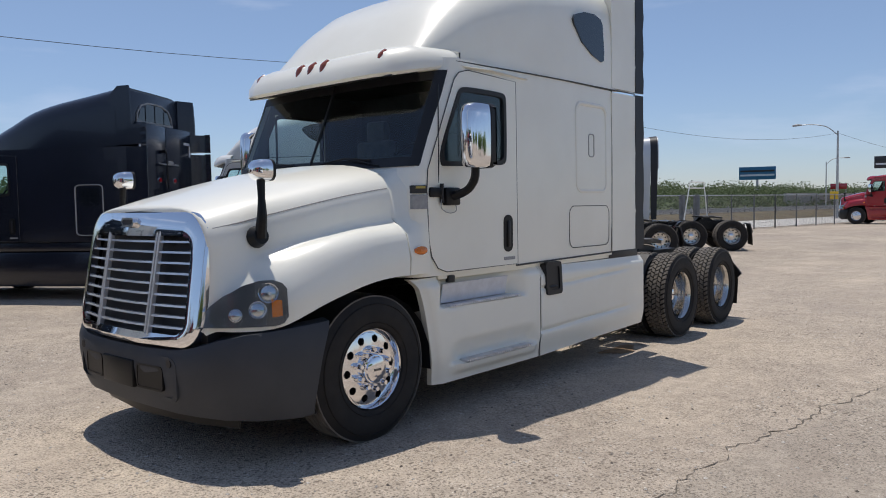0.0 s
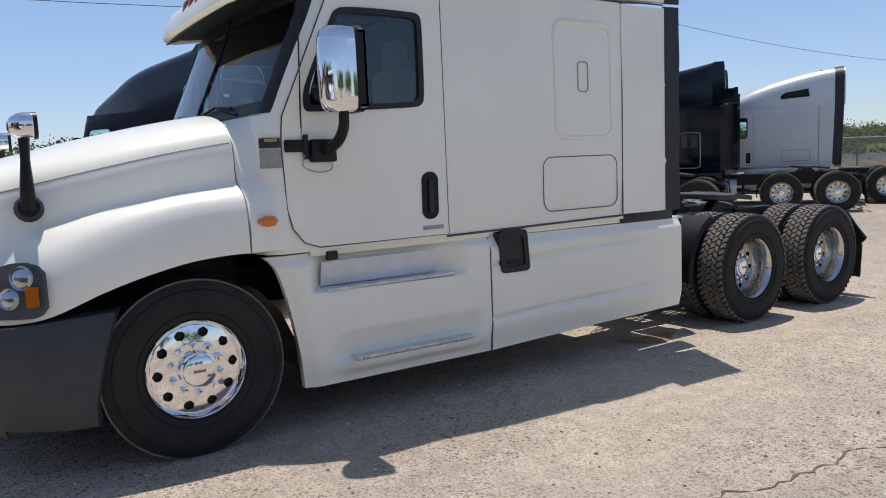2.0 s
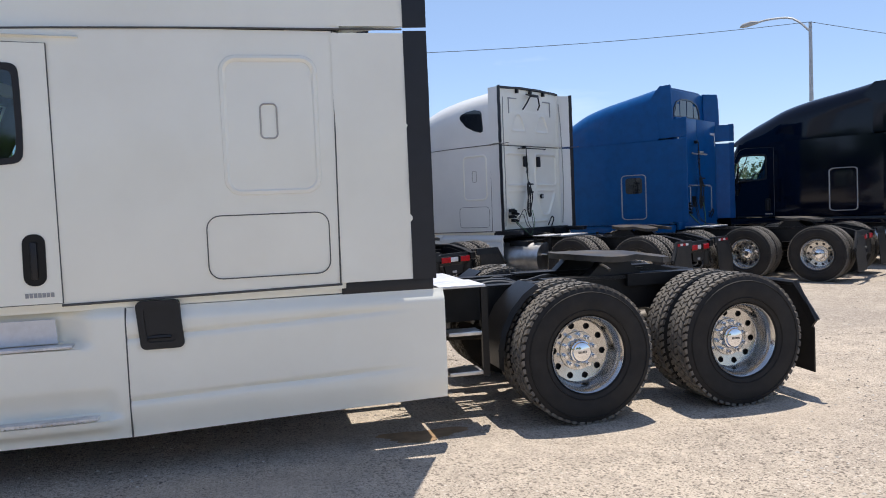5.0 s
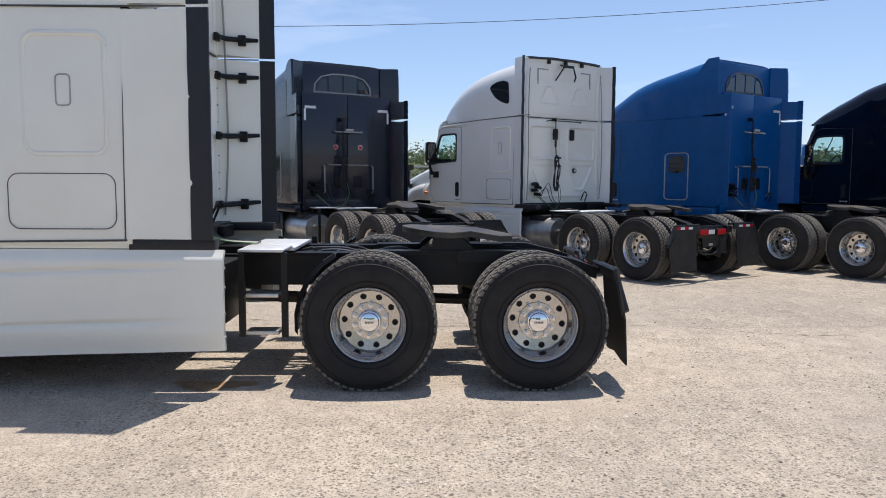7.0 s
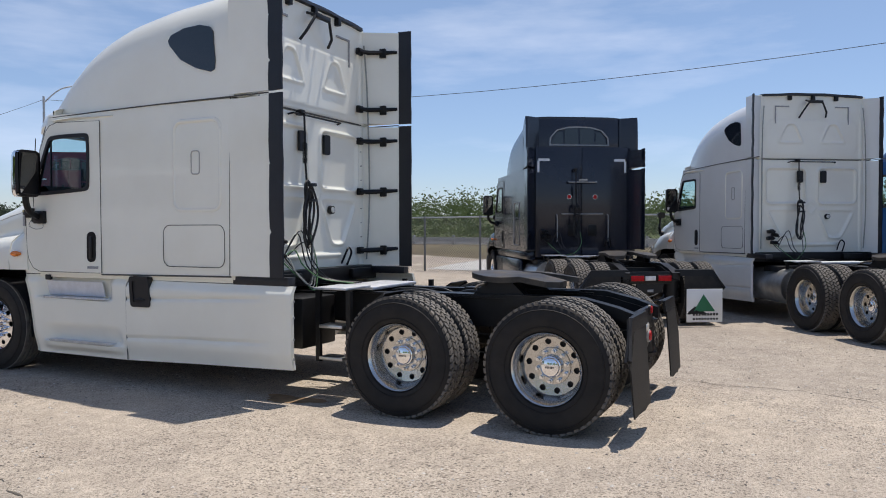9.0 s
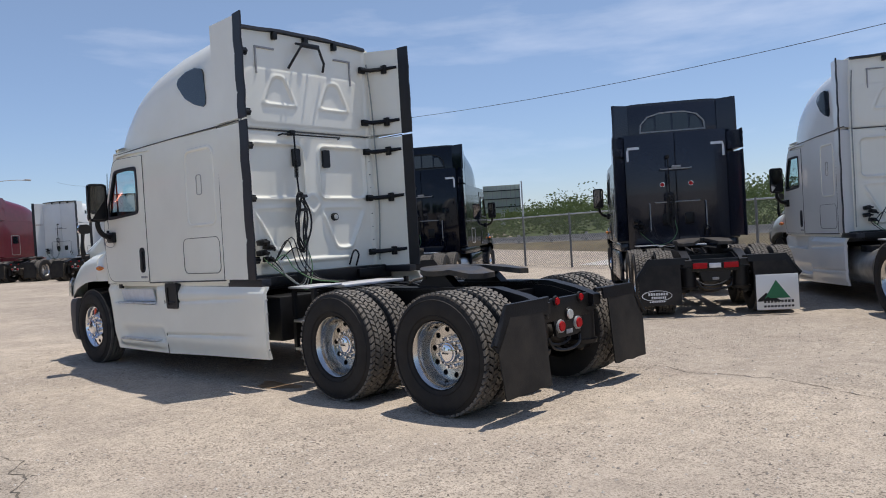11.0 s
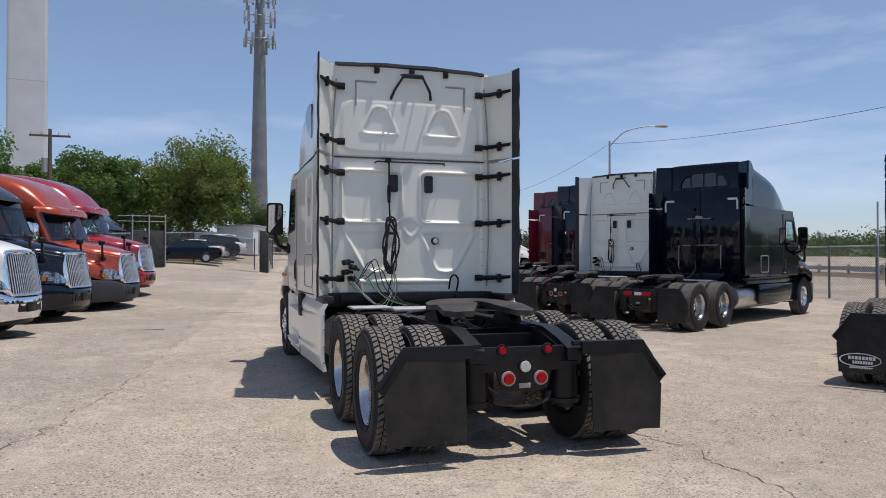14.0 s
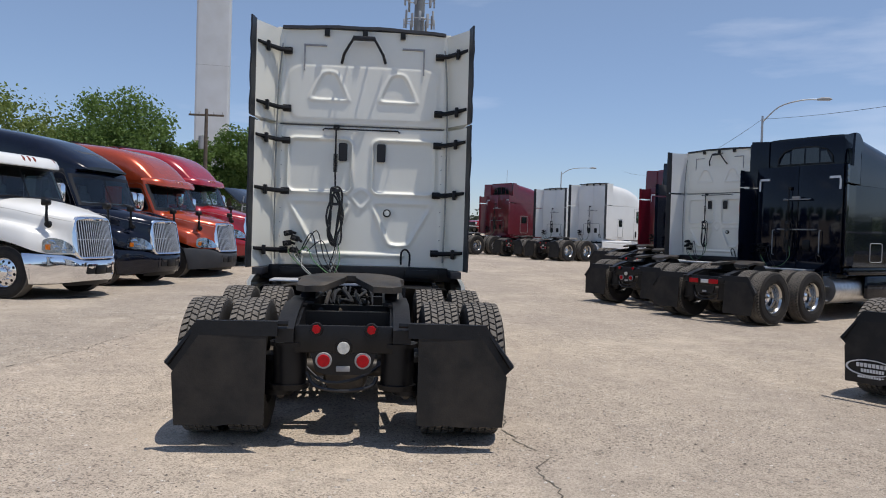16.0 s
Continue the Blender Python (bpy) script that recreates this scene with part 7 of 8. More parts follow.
# ---- foliage ----
def leaf_mat(name, c1, c2):
    m = bpy.data.materials.new(name)
    m.use_nodes = True
    t = m.node_tree
    b = t.nodes["Principled BSDF"]
    b.inputs["Roughness"].default_value = 0.6
    geo = t.nodes.new("ShaderNodeNewGeometry")
    r = t.nodes.new("ShaderNodeValToRGB")
    r.color_ramp.elements[0].color, r.color_ramp.elements[1].color = (*c1, 1), (*c2, 1)
    t.links.new(geo.outputs["Random Per Island"], r.inputs["Fac"])
    t.links.new(r.outputs["Color"], b.inputs["Base Color"])
    b.inputs["Specular IOR Level"].default_value = 0.25
    tl = t.nodes.new("ShaderNodeBsdfTranslucent")
    mx = t.nodes.new("ShaderNodeMixShader")
    mx.inputs["Fac"].default_value = 0.35
    t.links.new(r.outputs["Color"], tl.inputs["Color"])
    t.links.new(b.outputs["BSDF"], mx.inputs[1])
    t.links.new(tl.outputs["BSDF"], mx.inputs[2])
    t.links.new(mx.outputs["Shader"], t.nodes["Material Output"].inputs["Surface"])
    return m


M_LEAF = leaf_mat("leaves", (0.085, 0.145, 0.036), (0.165, 0.25, 0.072))
M_LEAF2 = leaf_mat("pale_leaves", (0.125, 0.175, 0.045), (0.22, 0.275, 0.085))
M_LEAF3 = leaf_mat("far_leaves", (0.07, 0.10, 0.042), (0.13, 0.165, 0.075))
# distance haze over the farthest trees is put into this grey-green
M_LEAFH = leaf_mat("haze_tinted_leaves", (0.050, 0.066, 0.045), (0.095, 0.115, 0.082))
M_BARK = mat("bark", (0.10, 0.08, 0.06), 0.95, var=0.3, scale=4, bump=0.3, bscale=20)


def leaves(bm_v, bm_f, c, r, n, size, rng):
    """Leaf sprays round a centre: small bent quads."""
    for k in range(n):
        d = Vector((rng.gauss(0, 1), rng.gauss(0, 1), rng.gauss(0, 0.8)))
        p = Vector(c) + d.normalized() * r * rng.random() ** 0.45
        u = Vector((rng.uniform(-1, 1), rng.uniform(-1, 1), rng.uniform(-0.7, 0.7))).normalized()
        w = u.orthogonal().normalized()
        s = size * rng.uniform(0.6, 1.35)
        i = len(bm_v)
        bm_v += [p - u * s, p - w * s * 0.55 + Vector((0, 0, s * 0.15)), p + u * s, p + w * s * 0.55 - Vector((0, 0, s * 0.1))]
        bm_f.append((i, i + 1, i + 2, i + 3))


def tree(x, y, h, spread, seed, material, label, n_clumps=46, leaf=0.21):
    rng = random.Random(seed)
    z0 = ground_z(x, y)
    e = thing("tree", pose(x, y, z0), label, "tree", "trees behind the yard")
    bm = bmesh.new()
    lean = rng.uniform(-0.3, 0.3)
    trunk = [(0, 0, -0.1), (lean * 0.2, 0.1, h * 0.2), (lean * 0.5, 0, h * 0.42), (lean, 0.1, h * 0.7)]
    tube(bm, trunk, [0.26, 0.2, 0.15, 0.05], 9, 4)
    tips = []
    for k in range(11):
        a = rng.uniform(0, 6.28)
        zb = h * rng.uniform(0.25, 0.62)
        L = spread * rng.uniform(0.55, 1.0)
        p0 = Vector((lean * zb / h, 0, zb))
        p2 = p0 + Vector((math.cos(a) * L, math.sin(a) * L, h * rng.uniform(0.08, 0.30)))
        p1 = (p0 + p2) / 2 + Vector((0, 0, 0.25))
        tube(bm, [p0, p1, p2], [0.09, 0.055, 0.02], 6, 3)
        tips += [p1, p2, (p1 + p2) / 2]
    part("trunk", bm, M_BARK, e)
    vs, fs = [], []
    for k in range(n_clumps):
        if k < len(tips):
            c = tips[k]
        else:
            a, rr = rng.uniform(0, 6.28), spread * rng.random() ** 0.5
            zc = h * (0.30 + 0.62 * rng.random())
            k2 = math.sqrt(max(0.05, 1 - ((zc / h - 0.55) / 0.5) ** 2))
            c = Vector((math.cos(a) * rr * k2 + lean, math.sin(a) * rr * k2, zc))
        leaves(vs, fs, c, spread * rng.uniform(0.22, 0.42), 250, leaf, rng)
    me = bpy.data.meshes.new("crown")
    me.from_pydata([tuple(v) for v in vs], [], fs)
    part_me("crown", me, material, e, "", 0)
    return e


TR = [
    (24, -36, 8.6, 4.2, M_LEAF2), (18.5, -41, 9.2, 4.0, M_LEAF), (29, -32, 8.0, 4.4, M_LEAF), (34, -26, 8.0, 4.4, M_LEAF),
    (14.7, -44, 6.6, 2.0, M_LEAF), (11.6, -47, 7.7, 2.6, M_LEAF), (8.0, -49, 7.5, 2.2, M_LEAF), (3.7, -50, 9.4, 3.8, M_LEAF2),
    (1.3, -52, 8.4, 2.6, M_LEAF2), (5.9, -51, 6.6, 2.6, M_LEAF2), (21.5, -47, 8.0, 3.6, M_LEAF), (-4.2, -92, 6.5, 3.8, M_LEAF3),
    (50, -14, 7.5, 4.2, M_LEAF), (54, -4, 8.0, 4.6, M_LEAF), (51, 7, 7.5, 4.4, M_LEAF), (55, 17, 8.0, 4.6, M_LEAF),
]
for k, (x, y, h, s, mm) in enumerate(TR):
    tree(x, y, h, s, 40 + k, mm, "leafy green tree behind the fence" if mm is M_LEAF else "pale green feathery tree behind the cars", 84, 0.115)

# ---- land beyond the fence ----
FDIR = Vector((0.173, 0.985, 0)).normalized()
FOUT = Vector((-0.985, 0.173, 0))
F0 = Vector((-19.0, -6.0, 0))


def fpt(s, o, z=0.0):
    p = F0 + FDIR * s + FOUT * o
    return (p.x, p.y, z)


def strip(name, material, label, cat, profile, s0=-260, s1=420, n=40):
    """A long strip beside the fence with a cross profile of (distance out, height)."""
    bm = bmesh.new()
    ring_loft(bm, [[fpt(s0 + (s1 - s0) * k / n, o, z) for o, z in profile] for k in range(n + 1)], False)
    return tagged(part(name, bm, material, None, "", 60), label, cat, kind="structure")


M_DRY = mat("dry_brown_grass", (0.135, 0.105, 0.062), 0.95, var=0.3, scale=0.6, bump=0.5, bscale=6, dirt=(0.13, 0.125, 0.06), dirt_amt=0.5, dscale=0.3)
strip("service_road", M_CONC, "pale service road outside the fence", "road", [(1.2, 0.02), (10, 0.05)])
strip("verge", M_DRY, "dry brown grass bank beside the service road", "grass", [(10, 0.06), (12.2, 0.5), (14.4, 0.7), (16, 0.1)])
strip("highway", M_ASPH, "grey multi-lane highway in the distance", "road", [(16, 0.05), (34, -0.1)])
M_BANK = mat("green_scrub", (0.075, 0.098, 0.032), 0.95, var=0.5, scale=0.12, bump=0.6, bscale=1.2, dirt=(0.13, 0.14, 0.055), dirt_amt=0.45, dscale=0.05)
strip("embankment", M_BANK, "green scrubby embankment beyond the highway", "hill", [(34, -0.1), (38, 0.7), (48, 1.9), (62, 3.0), (78, 4.0), (110, 4.6), (400, 5.0), (1200, 3.0)])
# rail with posts along the highway
bm = bmesh.new()
ring_loft(bm, [[fpt(s, 14.0, 0.86), fpt(s, 14.0, 1.12), fpt(s, 14.1, 1.12), fpt(s, 14.1, 0.86)] for s in (-160, -40, 80, 200, 300)])
gr = tagged(part("guard_rail", bm, M_CONC, None, "", 30), "long pale guard rail along the highway", "guard rail", kind="structure")
bm = bmesh.new()
for k in range(130):
    x, y, _ = fpt(-130 + k * 3.0, 14.25)
    box(bm, x - 0.07, x + 0.07, y - 0.07, y + 0.07, 0.3, 1.25)
ob = part("guard_rail_posts", bm, M_GREY, gr, "", 0)
ob["kind"] = "stuff"
bm = bmesh.new()
ring_loft(bm, [[fpt(s, 25.0, -0.05), fpt(s, 25.1, 0.85), fpt(s, 25.3, 0.85), fpt(s, 25.4, -0.05)] for s in (-160, 0, 160, 320)])
tagged(part("median_barrier", bm, M_CONC, None, "", 30), "low concrete barrier along the highway", "barrier", kind="structure")

# grey retaining wall of the far slip road and a small red board on it
bm = bmesh.new()
ring_loft(bm, [[fpt(s, 39.0, 0.3), fpt(s, 39.0, z), fpt(s, 39.5, z), fpt(s, 39.5, 0.3)] for s, z in ((132, 3.0), (150, 3.0), (175, 2.8), (215, 2.4))])
tagged(part("retaining_wall", bm, mat("dull_concrete", (0.36, 0.34, 0.31), 0.9, var=0.2, scale=0.5, bump=0.1, bscale=6), None, "", 20), "grey concrete retaining wall beyond the highway", "wall", kind="structure")
e = thing("roadside_board", Matrix.Translation(fpt(150, 38.2, 2.0)), "small red board beside the far highway", "sign")
bm = bmesh.new()
box(bm, -1.4, 1.4, -0.06, 0.06, 1.7, 2.7, 0.02)
part("panel", bm, M_RED, e)
for x in (-1.2, 1.2):
    bm = bmesh.new()
    cyl(bm, (x, 0.1, -2.2), (x, 0.1, 2.4), 0.06, 0.06, 8)
    part("post", bm, M_GALV, e)

# woods on the embankment: uneven crowns of many leaf sprays
rng = random.Random(77)
vs, fs = [], []
TOPS = [(-200, 7.4), (-134, 7.2), (-95, 6.9), (-73, 7.6), (-40, 8.2), (0, 7.2), (60, 6.4), (130, 6.2), (158, 7.3), (182, 5.6), (196, 5.2), (209, 8.0), (226, 6.0), (300, 6.4)]
for k in range(1350):
    s = rng.uniform(-200, 300)
    o = rng.choice((40, 46, 54, 62, 70, 78, 88)) + rng.uniform(-4, 4)
    zb = interp([(34, -0.1), (38, 0.7), (48, 1.9), (62, 3.0), (78, 4.0), (110, 4.6)], o) - 0.5
    tall = interp(TOPS, s) * (0.45 + 0.55 * sstep(38, 68, o)) - 0.4
    hgt = max(1.0, tall - zb) * rng.uniform(0.55, 1.08)
    x, y, _ = fpt(s, o)
    w = min(2.6, 0.5 + hgt * 0.45)
    for j in range(3):
        leaves(vs, fs, (x + rng.uniform(-2, 2), y + rng.uniform(-2, 2), zb + max(0.2, hgt - w * rng.uniform(0.6, 1.4))), w, 66, 0.22, rng)
me = bpy.data.meshes.new("far_woods")
me.from_pydata([tuple(v) for v in vs], [], fs)
tagged(part_me("far_woods", me, M_LEAF3, None, "", 0), "band of green trees and scrub beyond the highway", "woods", kind="stuff")

# ---- chain-link fence ----
M_LINK = bpy.data.materials.new("chain_link")
M_LINK.use_nodes = True
t_ = M_LINK.node_tree
b_ = t_.nodes["Principled BSDF"]
b_.inputs["Base Color"].default_value = (0.17, 0.17, 0.16, 1)
b_.inputs["Metallic"].default_value = 0.4
b_.inputs["Roughness"].default_value = 0.5
tr_ = t_.nodes.new("ShaderNodeBsdfTransparent")
mx_ = t_.nodes.new("ShaderNodeMixShader")
co_ = t_.nodes.new("ShaderNodeTexCoord")
facs = []
for ang in (45, -45):
    mp = t_.nodes.new("ShaderNodeMapping")
    mp.inputs["Rotation"].default_value = (0, 0, radians(ang))
    wv = t_.nodes.new("ShaderNodeTexWave")
    wv.inputs["Scale"].default_value = 4.4
    ra = t_.nodes.new("ShaderNodeValToRGB")
    ra.color_ramp.elements[0].position, ra.color_ramp.elements[1].position = 0.92, 0.97
    t_.links.new(co_.outputs["UV"], mp.inputs["Vector"])
    t_.links.new(mp.outputs["Vector"], wv.inputs["Vector"])
    t_.links.new(wv.outputs["Fac"], ra.inputs["Fac"])
    facs.append(ra.outputs["Color"])
mm_ = t_.nodes.new("ShaderNodeMath")
mm_.operation = "MAXIMUM"
t_.links.new(facs[0], mm_.inputs[0])
t_.links.new(facs[1], mm_.inputs[1])
t_.links.new(mm_.outputs[0], mx_.inputs["Fac"])
t_.links.new(tr_.outputs["BSDF"], mx_.inputs[1])
t_.links.new(b_.outputs["BSDF"], mx_.inputs[2])
t_.links.new(mx_.outputs["Shader"], t_.nodes["Material Output"].inputs["Surface"])


M_POST = mat("dull_fence_post", (0.16, 0.165, 0.17), 0.6, 0.3, var=0.2, scale=5)


def fence(pts, h, label, step=2.5):
    """Chain-link fence along ground points: posts, top rail and mesh."""
    e = thing("chain_link_fence", pose(*pts[0]), label, "fence")
    o = Vector(pts[0])
    post_bm = bmesh.new()
    cyl(post_bm, (0, 0, -0.3), (0, 0, h + 0.06), 0.042, 0.042, 8)
    bmesh.ops.recalc_face_normals(post_bm, faces=post_bm.faces)
    pm = bpy.data.meshes.new("post")
    post_bm.to_mesh(pm)
    post_bm.free()
    for a, b in zip(pts, pts[1:]):
        a, b = Vector(a), Vector(b)
        L = (b - a).length
        n = max(1, int(L / step))
        for k in range(n + 1):
            ob = part_me("fence_post", pm, M_POST, e)
            ob.location = a + (b - a) * k / n - o
        bm = bmesh.new()
        cyl(bm, a - o + Vector((0, 0, h)), b - o + Vector((0, 0, h)), 0.028, 0.028, 6)
        part("top_rail", bm, M_GALV, e)
        bm = bmesh.new()
        uv = bm.loops.layers.uv.new("UVMap")
        vs = [bm.verts.new(p) for p in (a - o, b - o, b - o + Vector((0, 0, h)), a - o + Vector((0, 0, h)))]
        f = bm.faces.new(vs)
        for lp, c in zip(f.loops, ((0, 0), (L, 0), (L, h), (0, h))):
            lp[uv].uv = c
        part("mesh_panel", bm, M_LINK, e, "", 0, False)
    return e


fence([fpt(-62, 0, 0.4), fpt(-34, 0, 0.2), fpt(-6, 0), fpt(24, 0), fpt(52, 0), fpt(74, 0)], 2.05, "grey chain-link fence along the edge of the yard")
fence([(-1.3, -35.8, 0.8), (-1.9, -40.0, 0.85), (-2.2, -46.0, 0.95)], 2.0, "grey chain-link fence running back from the gate post")
fence([(8.5, -35.5, 1.3), (3.2, -37.5, 1.5), (-0.6, -38.0, 1.1)], 1.7, "low fence behind the parked cars")

bm = bmesh.new()
cyl(bm, (0, 0, -0.3), (0, 0, 3.55), 0.035, 0.03, 8)
tp = part("thin_pole", bm, M_GALV, None)
tp.location = fpt(-1.1, 0.12)
tagged(tp, "thin tall grey pole beside the fence", "pole")
# gate frame with its white trestle by the fence
e = thing("trestle_gate", pose(-11.6, 36.0, 0, 0, 0, 80), "white trestle frame between two square grey gate posts", "gate")
for x in (-0.75, 0.62):
    bm = bmesh.new()
    box(bm, x - 0.13, x + 0.13, -0.13, 0.13, -0.2, 2.1, 0.02)
    part("gate_post", bm, M_POST, e)
for x0, x1 in ((-1.25, -0.45), (1.35, 0.85)):
    bm = bmesh.new()
    cyl(bm, (x0, -0.3, 0.0), (x1, -0.3, 2.8), 0.035, 0.03, 8)
    part("trestle_leg", bm, M_WHITE2, e)
for z, x0, x1 in ((2.78, -0.45, 0.85), (2.45, -0.55, 0.92)):
    bm = bmesh.new()
    cyl(bm, (x0, -0.3, z), (x1, -0.3, z), 0.03, 0.03, 8)
    part("crossbar", bm, M_WHITE2, e)

# ---- poles, wires, towers, signs ----


def street_lamp(x, y, h, ax, ay, label, r=0.11, rise=0.5):
    z0 = ground_z(x, y)
    e = thing("street_lamp", pose(x, y, z0), label, "street lamp", "street lamps")
    bm = bmesh.new()
    tube(bm, [(0, 0, -0.1), (0, 0, h * 0.5), (0, 0, h)], [r, r * 0.8, r * 0.6], 10)
    part("pole", bm, M_GALV, e)
    bm = bmesh.new()
    tube(bm, [(0, 0, h - 0.4), (ax * 0.3, ay * 0.3, h + rise * 0.6), (ax * 0.7, ay * 0.7, h + rise), (ax, ay, h + rise)], 0.045, 8, 4)
    part("arm", bm, M_GALV, e)
    bm = bmesh.new()
    L = math.hypot(ax, ay)
    ux, uy = ax / L, ay / L
    tube(bm, [(ax - ux * 0.1, ay - uy * 0.1, h + rise), (ax + ux * 0.2, ay + uy * 0.2, h + rise + 0.03), (ax + ux * 0.6, ay + uy * 0.6, h + rise), (ax + ux * 0.75, ay + uy * 0.75, h + rise - 0.02)], [0.06, 0.11, 0.10, 0.03], 10)
    part("lamp_head", bm, M_GREY, e)
    return e


street_lamp(-24.3, -33.4, 9.3, -2.8, 1.5, "grey street lamp with a long arm over the road", 0.11, 0.9)
street_lamp(-20.6, 25.8, 8.8, -2.3, -0.9, "grey street lamp with a long arm over the road")
street_lamp(-23.6, -84.0, 8.5, -3.6, 1.0, "distant grey street lamp")
street_lamp(-21.8, -116.0, 7.3, -3.4, 0.8, "distant grey street lamp")
street_lamp(-12.6, 71.0, 7.9, -3.0, -0.5, "grey street lamp with a thin mast beyond the fence", 0.13, 0.7)
bm = bmesh.new()
tube(bm, [(0, 0, 7.8), (0, 0, 11.3)], [0.05, 0.03], 8)
part("mast", bm, M_GALV, bpy.data.objects["street_lamp.003"])
street_lamp(-25.5, 119.0, 7.4, 2.4, 0.3, "distant grey street lamp")
M_WIRE = mat("wire_grey", (0.09, 0.095, 0.11), 0.6, var=0.1)
POLES = [(-34.9, -93.5, 9.8), (-24.3, -33.4, 9.1), (-20.6, 25.8, 8.8), (-12.6, 71.0, 7.7), (-2.0, 130.0, 8.5)]
for (a, b) in zip(POLES, POLES[1:]):
    bm = bmesh.new()
    pts = []
    za, zb = a[2] + ground_z(a[0], a[1]), b[2] + ground_z(b[0], b[1])
    for k in range(25):
        t = k / 24
        pts.append((a[0] + (b[0] - a[0]) * t, a[1] + (b[1] - a[1]) * t, za + (zb - za) * t - 1.8 * 4 * t * (1 - t)))
    tube(bm, pts, 0.012, 5)
    tagged(part("overhead_wire", bm, M_WIRE, None), "thin dark overhead wire between the poles", "wire", "overhead wires")

# wooden utility pole with its crossarm
ux, uy = 12.1, -41.0
e = thing("utility_pole", pose(ux, uy, ground_z(ux, uy)), "weathered wooden utility pole with a crossarm", "utility pole")
bm = bmesh.new()
tube(bm, [(0, 0, -0.1), (0, 0, 4), (0, 0, 8.4)], [0.16, 0.14, 0.11], 10)
part("pole", bm, M_WOODP, e)
bm = bmesh.new()
box(bm, -1.2, 1.2, -0.06, 0.06, 7.9, 8.03, 0.01)
part("crossarm", bm, M_WOODP, e)
bm = bmesh.new()
cyl(bm, (0.30, 0, 5.6), (0.30, 0, 6.5), 0.2, 0.2, 14)
part("transformer", bm, M_GREY, e)
for x in (-1.1, -0.5, 0.5, 1.1):
    bm = bmesh.new()
    cyl(bm, (x, 0, 8.03), (x, 0, 8.2), 0.035, 0.02, 8)
    part("insulator", bm, M_GREY, e)

# cell tower
cx, cy = -5.4, -107.0
e = thing("cell_tower", pose(cx, cy, ground_z(cx, cy)), "tall grey monopole cell tower with ringed antennas", "cell tower")
bm = bmesh.new()
tube(bm, [(0, 0, -0.2), (0, 0, 12), (0, 0, 26), (0, 0, 40)], [1.45, 1.28, 1.0, 0.7], 18)
part("mast", bm, mat("grey_mast", (0.20, 0.21, 0.22), 0.6, 0.2, var=0.2, scale=0.4), e)
for lv, z in enumerate((33.5, 37.0, 40.2)):
    bm = bmesh.new()
    ringp = [(2.2 * math.cos(2 * math.pi * k / 24), 2.2 * math.sin(2 * math.pi * k / 24), z) for k in range(25)]
    tube(bm, ringp, 0.07, 6)
    for k in range(3):
        a = 2 * math.pi * k / 3 + lv
        tube(bm, [(0, 0, z), (2.2 * math.cos(a), 2.2 * math.sin(a), z)], 0.08, 6)
    part("platform", bm, M_GALV, e)
    for k in range(12):
        a = 2 * math.pi * k / 12 + lv * 0.2
        hh = 1.1 if k % 3 else 0.7
        c, s = math.cos(a), math.sin(a)
        bm = bmesh.new()
        box(bm, -0.10, 0.10, -0.18, 0.18, -hh, hh, 0.03, pose(2.4 * c, 2.4 * s, z + (0.3 if k % 2 else -0.4), 0, 0, math.degrees(a)))
        part("antenna_panel", bm, M_GREY if k % 3 else M_GALV, e)

# tall white sign pylon
px_, py_ = 32.4, -134.0
e = thing("white_pylon", pose(px_, py_, ground_z(px_, py_), 0, 0, 8), "very tall plain white steel pylon behind the trees", "pylon")
bm = bmesh.new()
prism(bm, rrect(-3.1, 3.1, -2.0, 2.0, 0.5, 5), "z", -0.5, 76.0)
part("shaft", bm, mat("white_steel", (0.62, 0.63, 0.64), 0.5, var=0.05, scale=0.3, dirt=(0.5, 0.48, 0.44), dirt_amt=0.4, dscale=0.2), e, "", 50)
for z in (15, 30, 45, 60):
    bm = bmesh.new()
    frame_prism(bm, rrect(-3.11, 3.11, -2.01, 2.01, 0.51, 5), rrect(-3.05, 3.05, -1.95, 1.95, 0.45, 5), "z", z, z + 0.05)
    part("weld_band", bm, M_GREY, e)


def billboard(x, y, zb, w, h, yaw, face, label, struts=False):
    e = thing("billboard", pose(x, y, 3.0, 0, 0, yaw), label, "billboard", "roadside billboards")
    bm = bmesh.new()
    box(bm, -w / 2, w / 2, -0.12, 0.12, zb, zb + h, 0.03)
    p = part("panel", bm, face, e)
    bm = bmesh.new()
    cyl(bm, (0, 0.4, -4), (0, 0.4, zb + h * 0.5), 0.35, 0.3, 12)
    part("column", bm, M_GALV, e)
    if struts:
        for k in range(9):
            bm = bmesh.new()
            a = -w / 2 + w * k / 8
            box(bm, a - 0.05, a + 0.05, -0.32, -0.13, zb, zb + h, 0.01)
            part("rib", bm, M_GREY, p)
        for z in (0.2, 0.5, 0.8):
            bm = bmesh.new()
            box(bm, -w / 2, w / 2, -0.45, -0.33, zb + h * z - 0.06, zb + h * z + 0.06)
            part("beam", bm, M_CHASSIS, p)
    else:
        for k, mm in ((0.28, M_TAPE), (0.60, M_LABELB)):
            bm = bmesh.new()
            box(bm, -w * 0.46, w * 0.46, -0.15, -0.125, zb + h * k, zb + h * (k + 0.14))
            part("print_band", bm, mm, p)
    return e


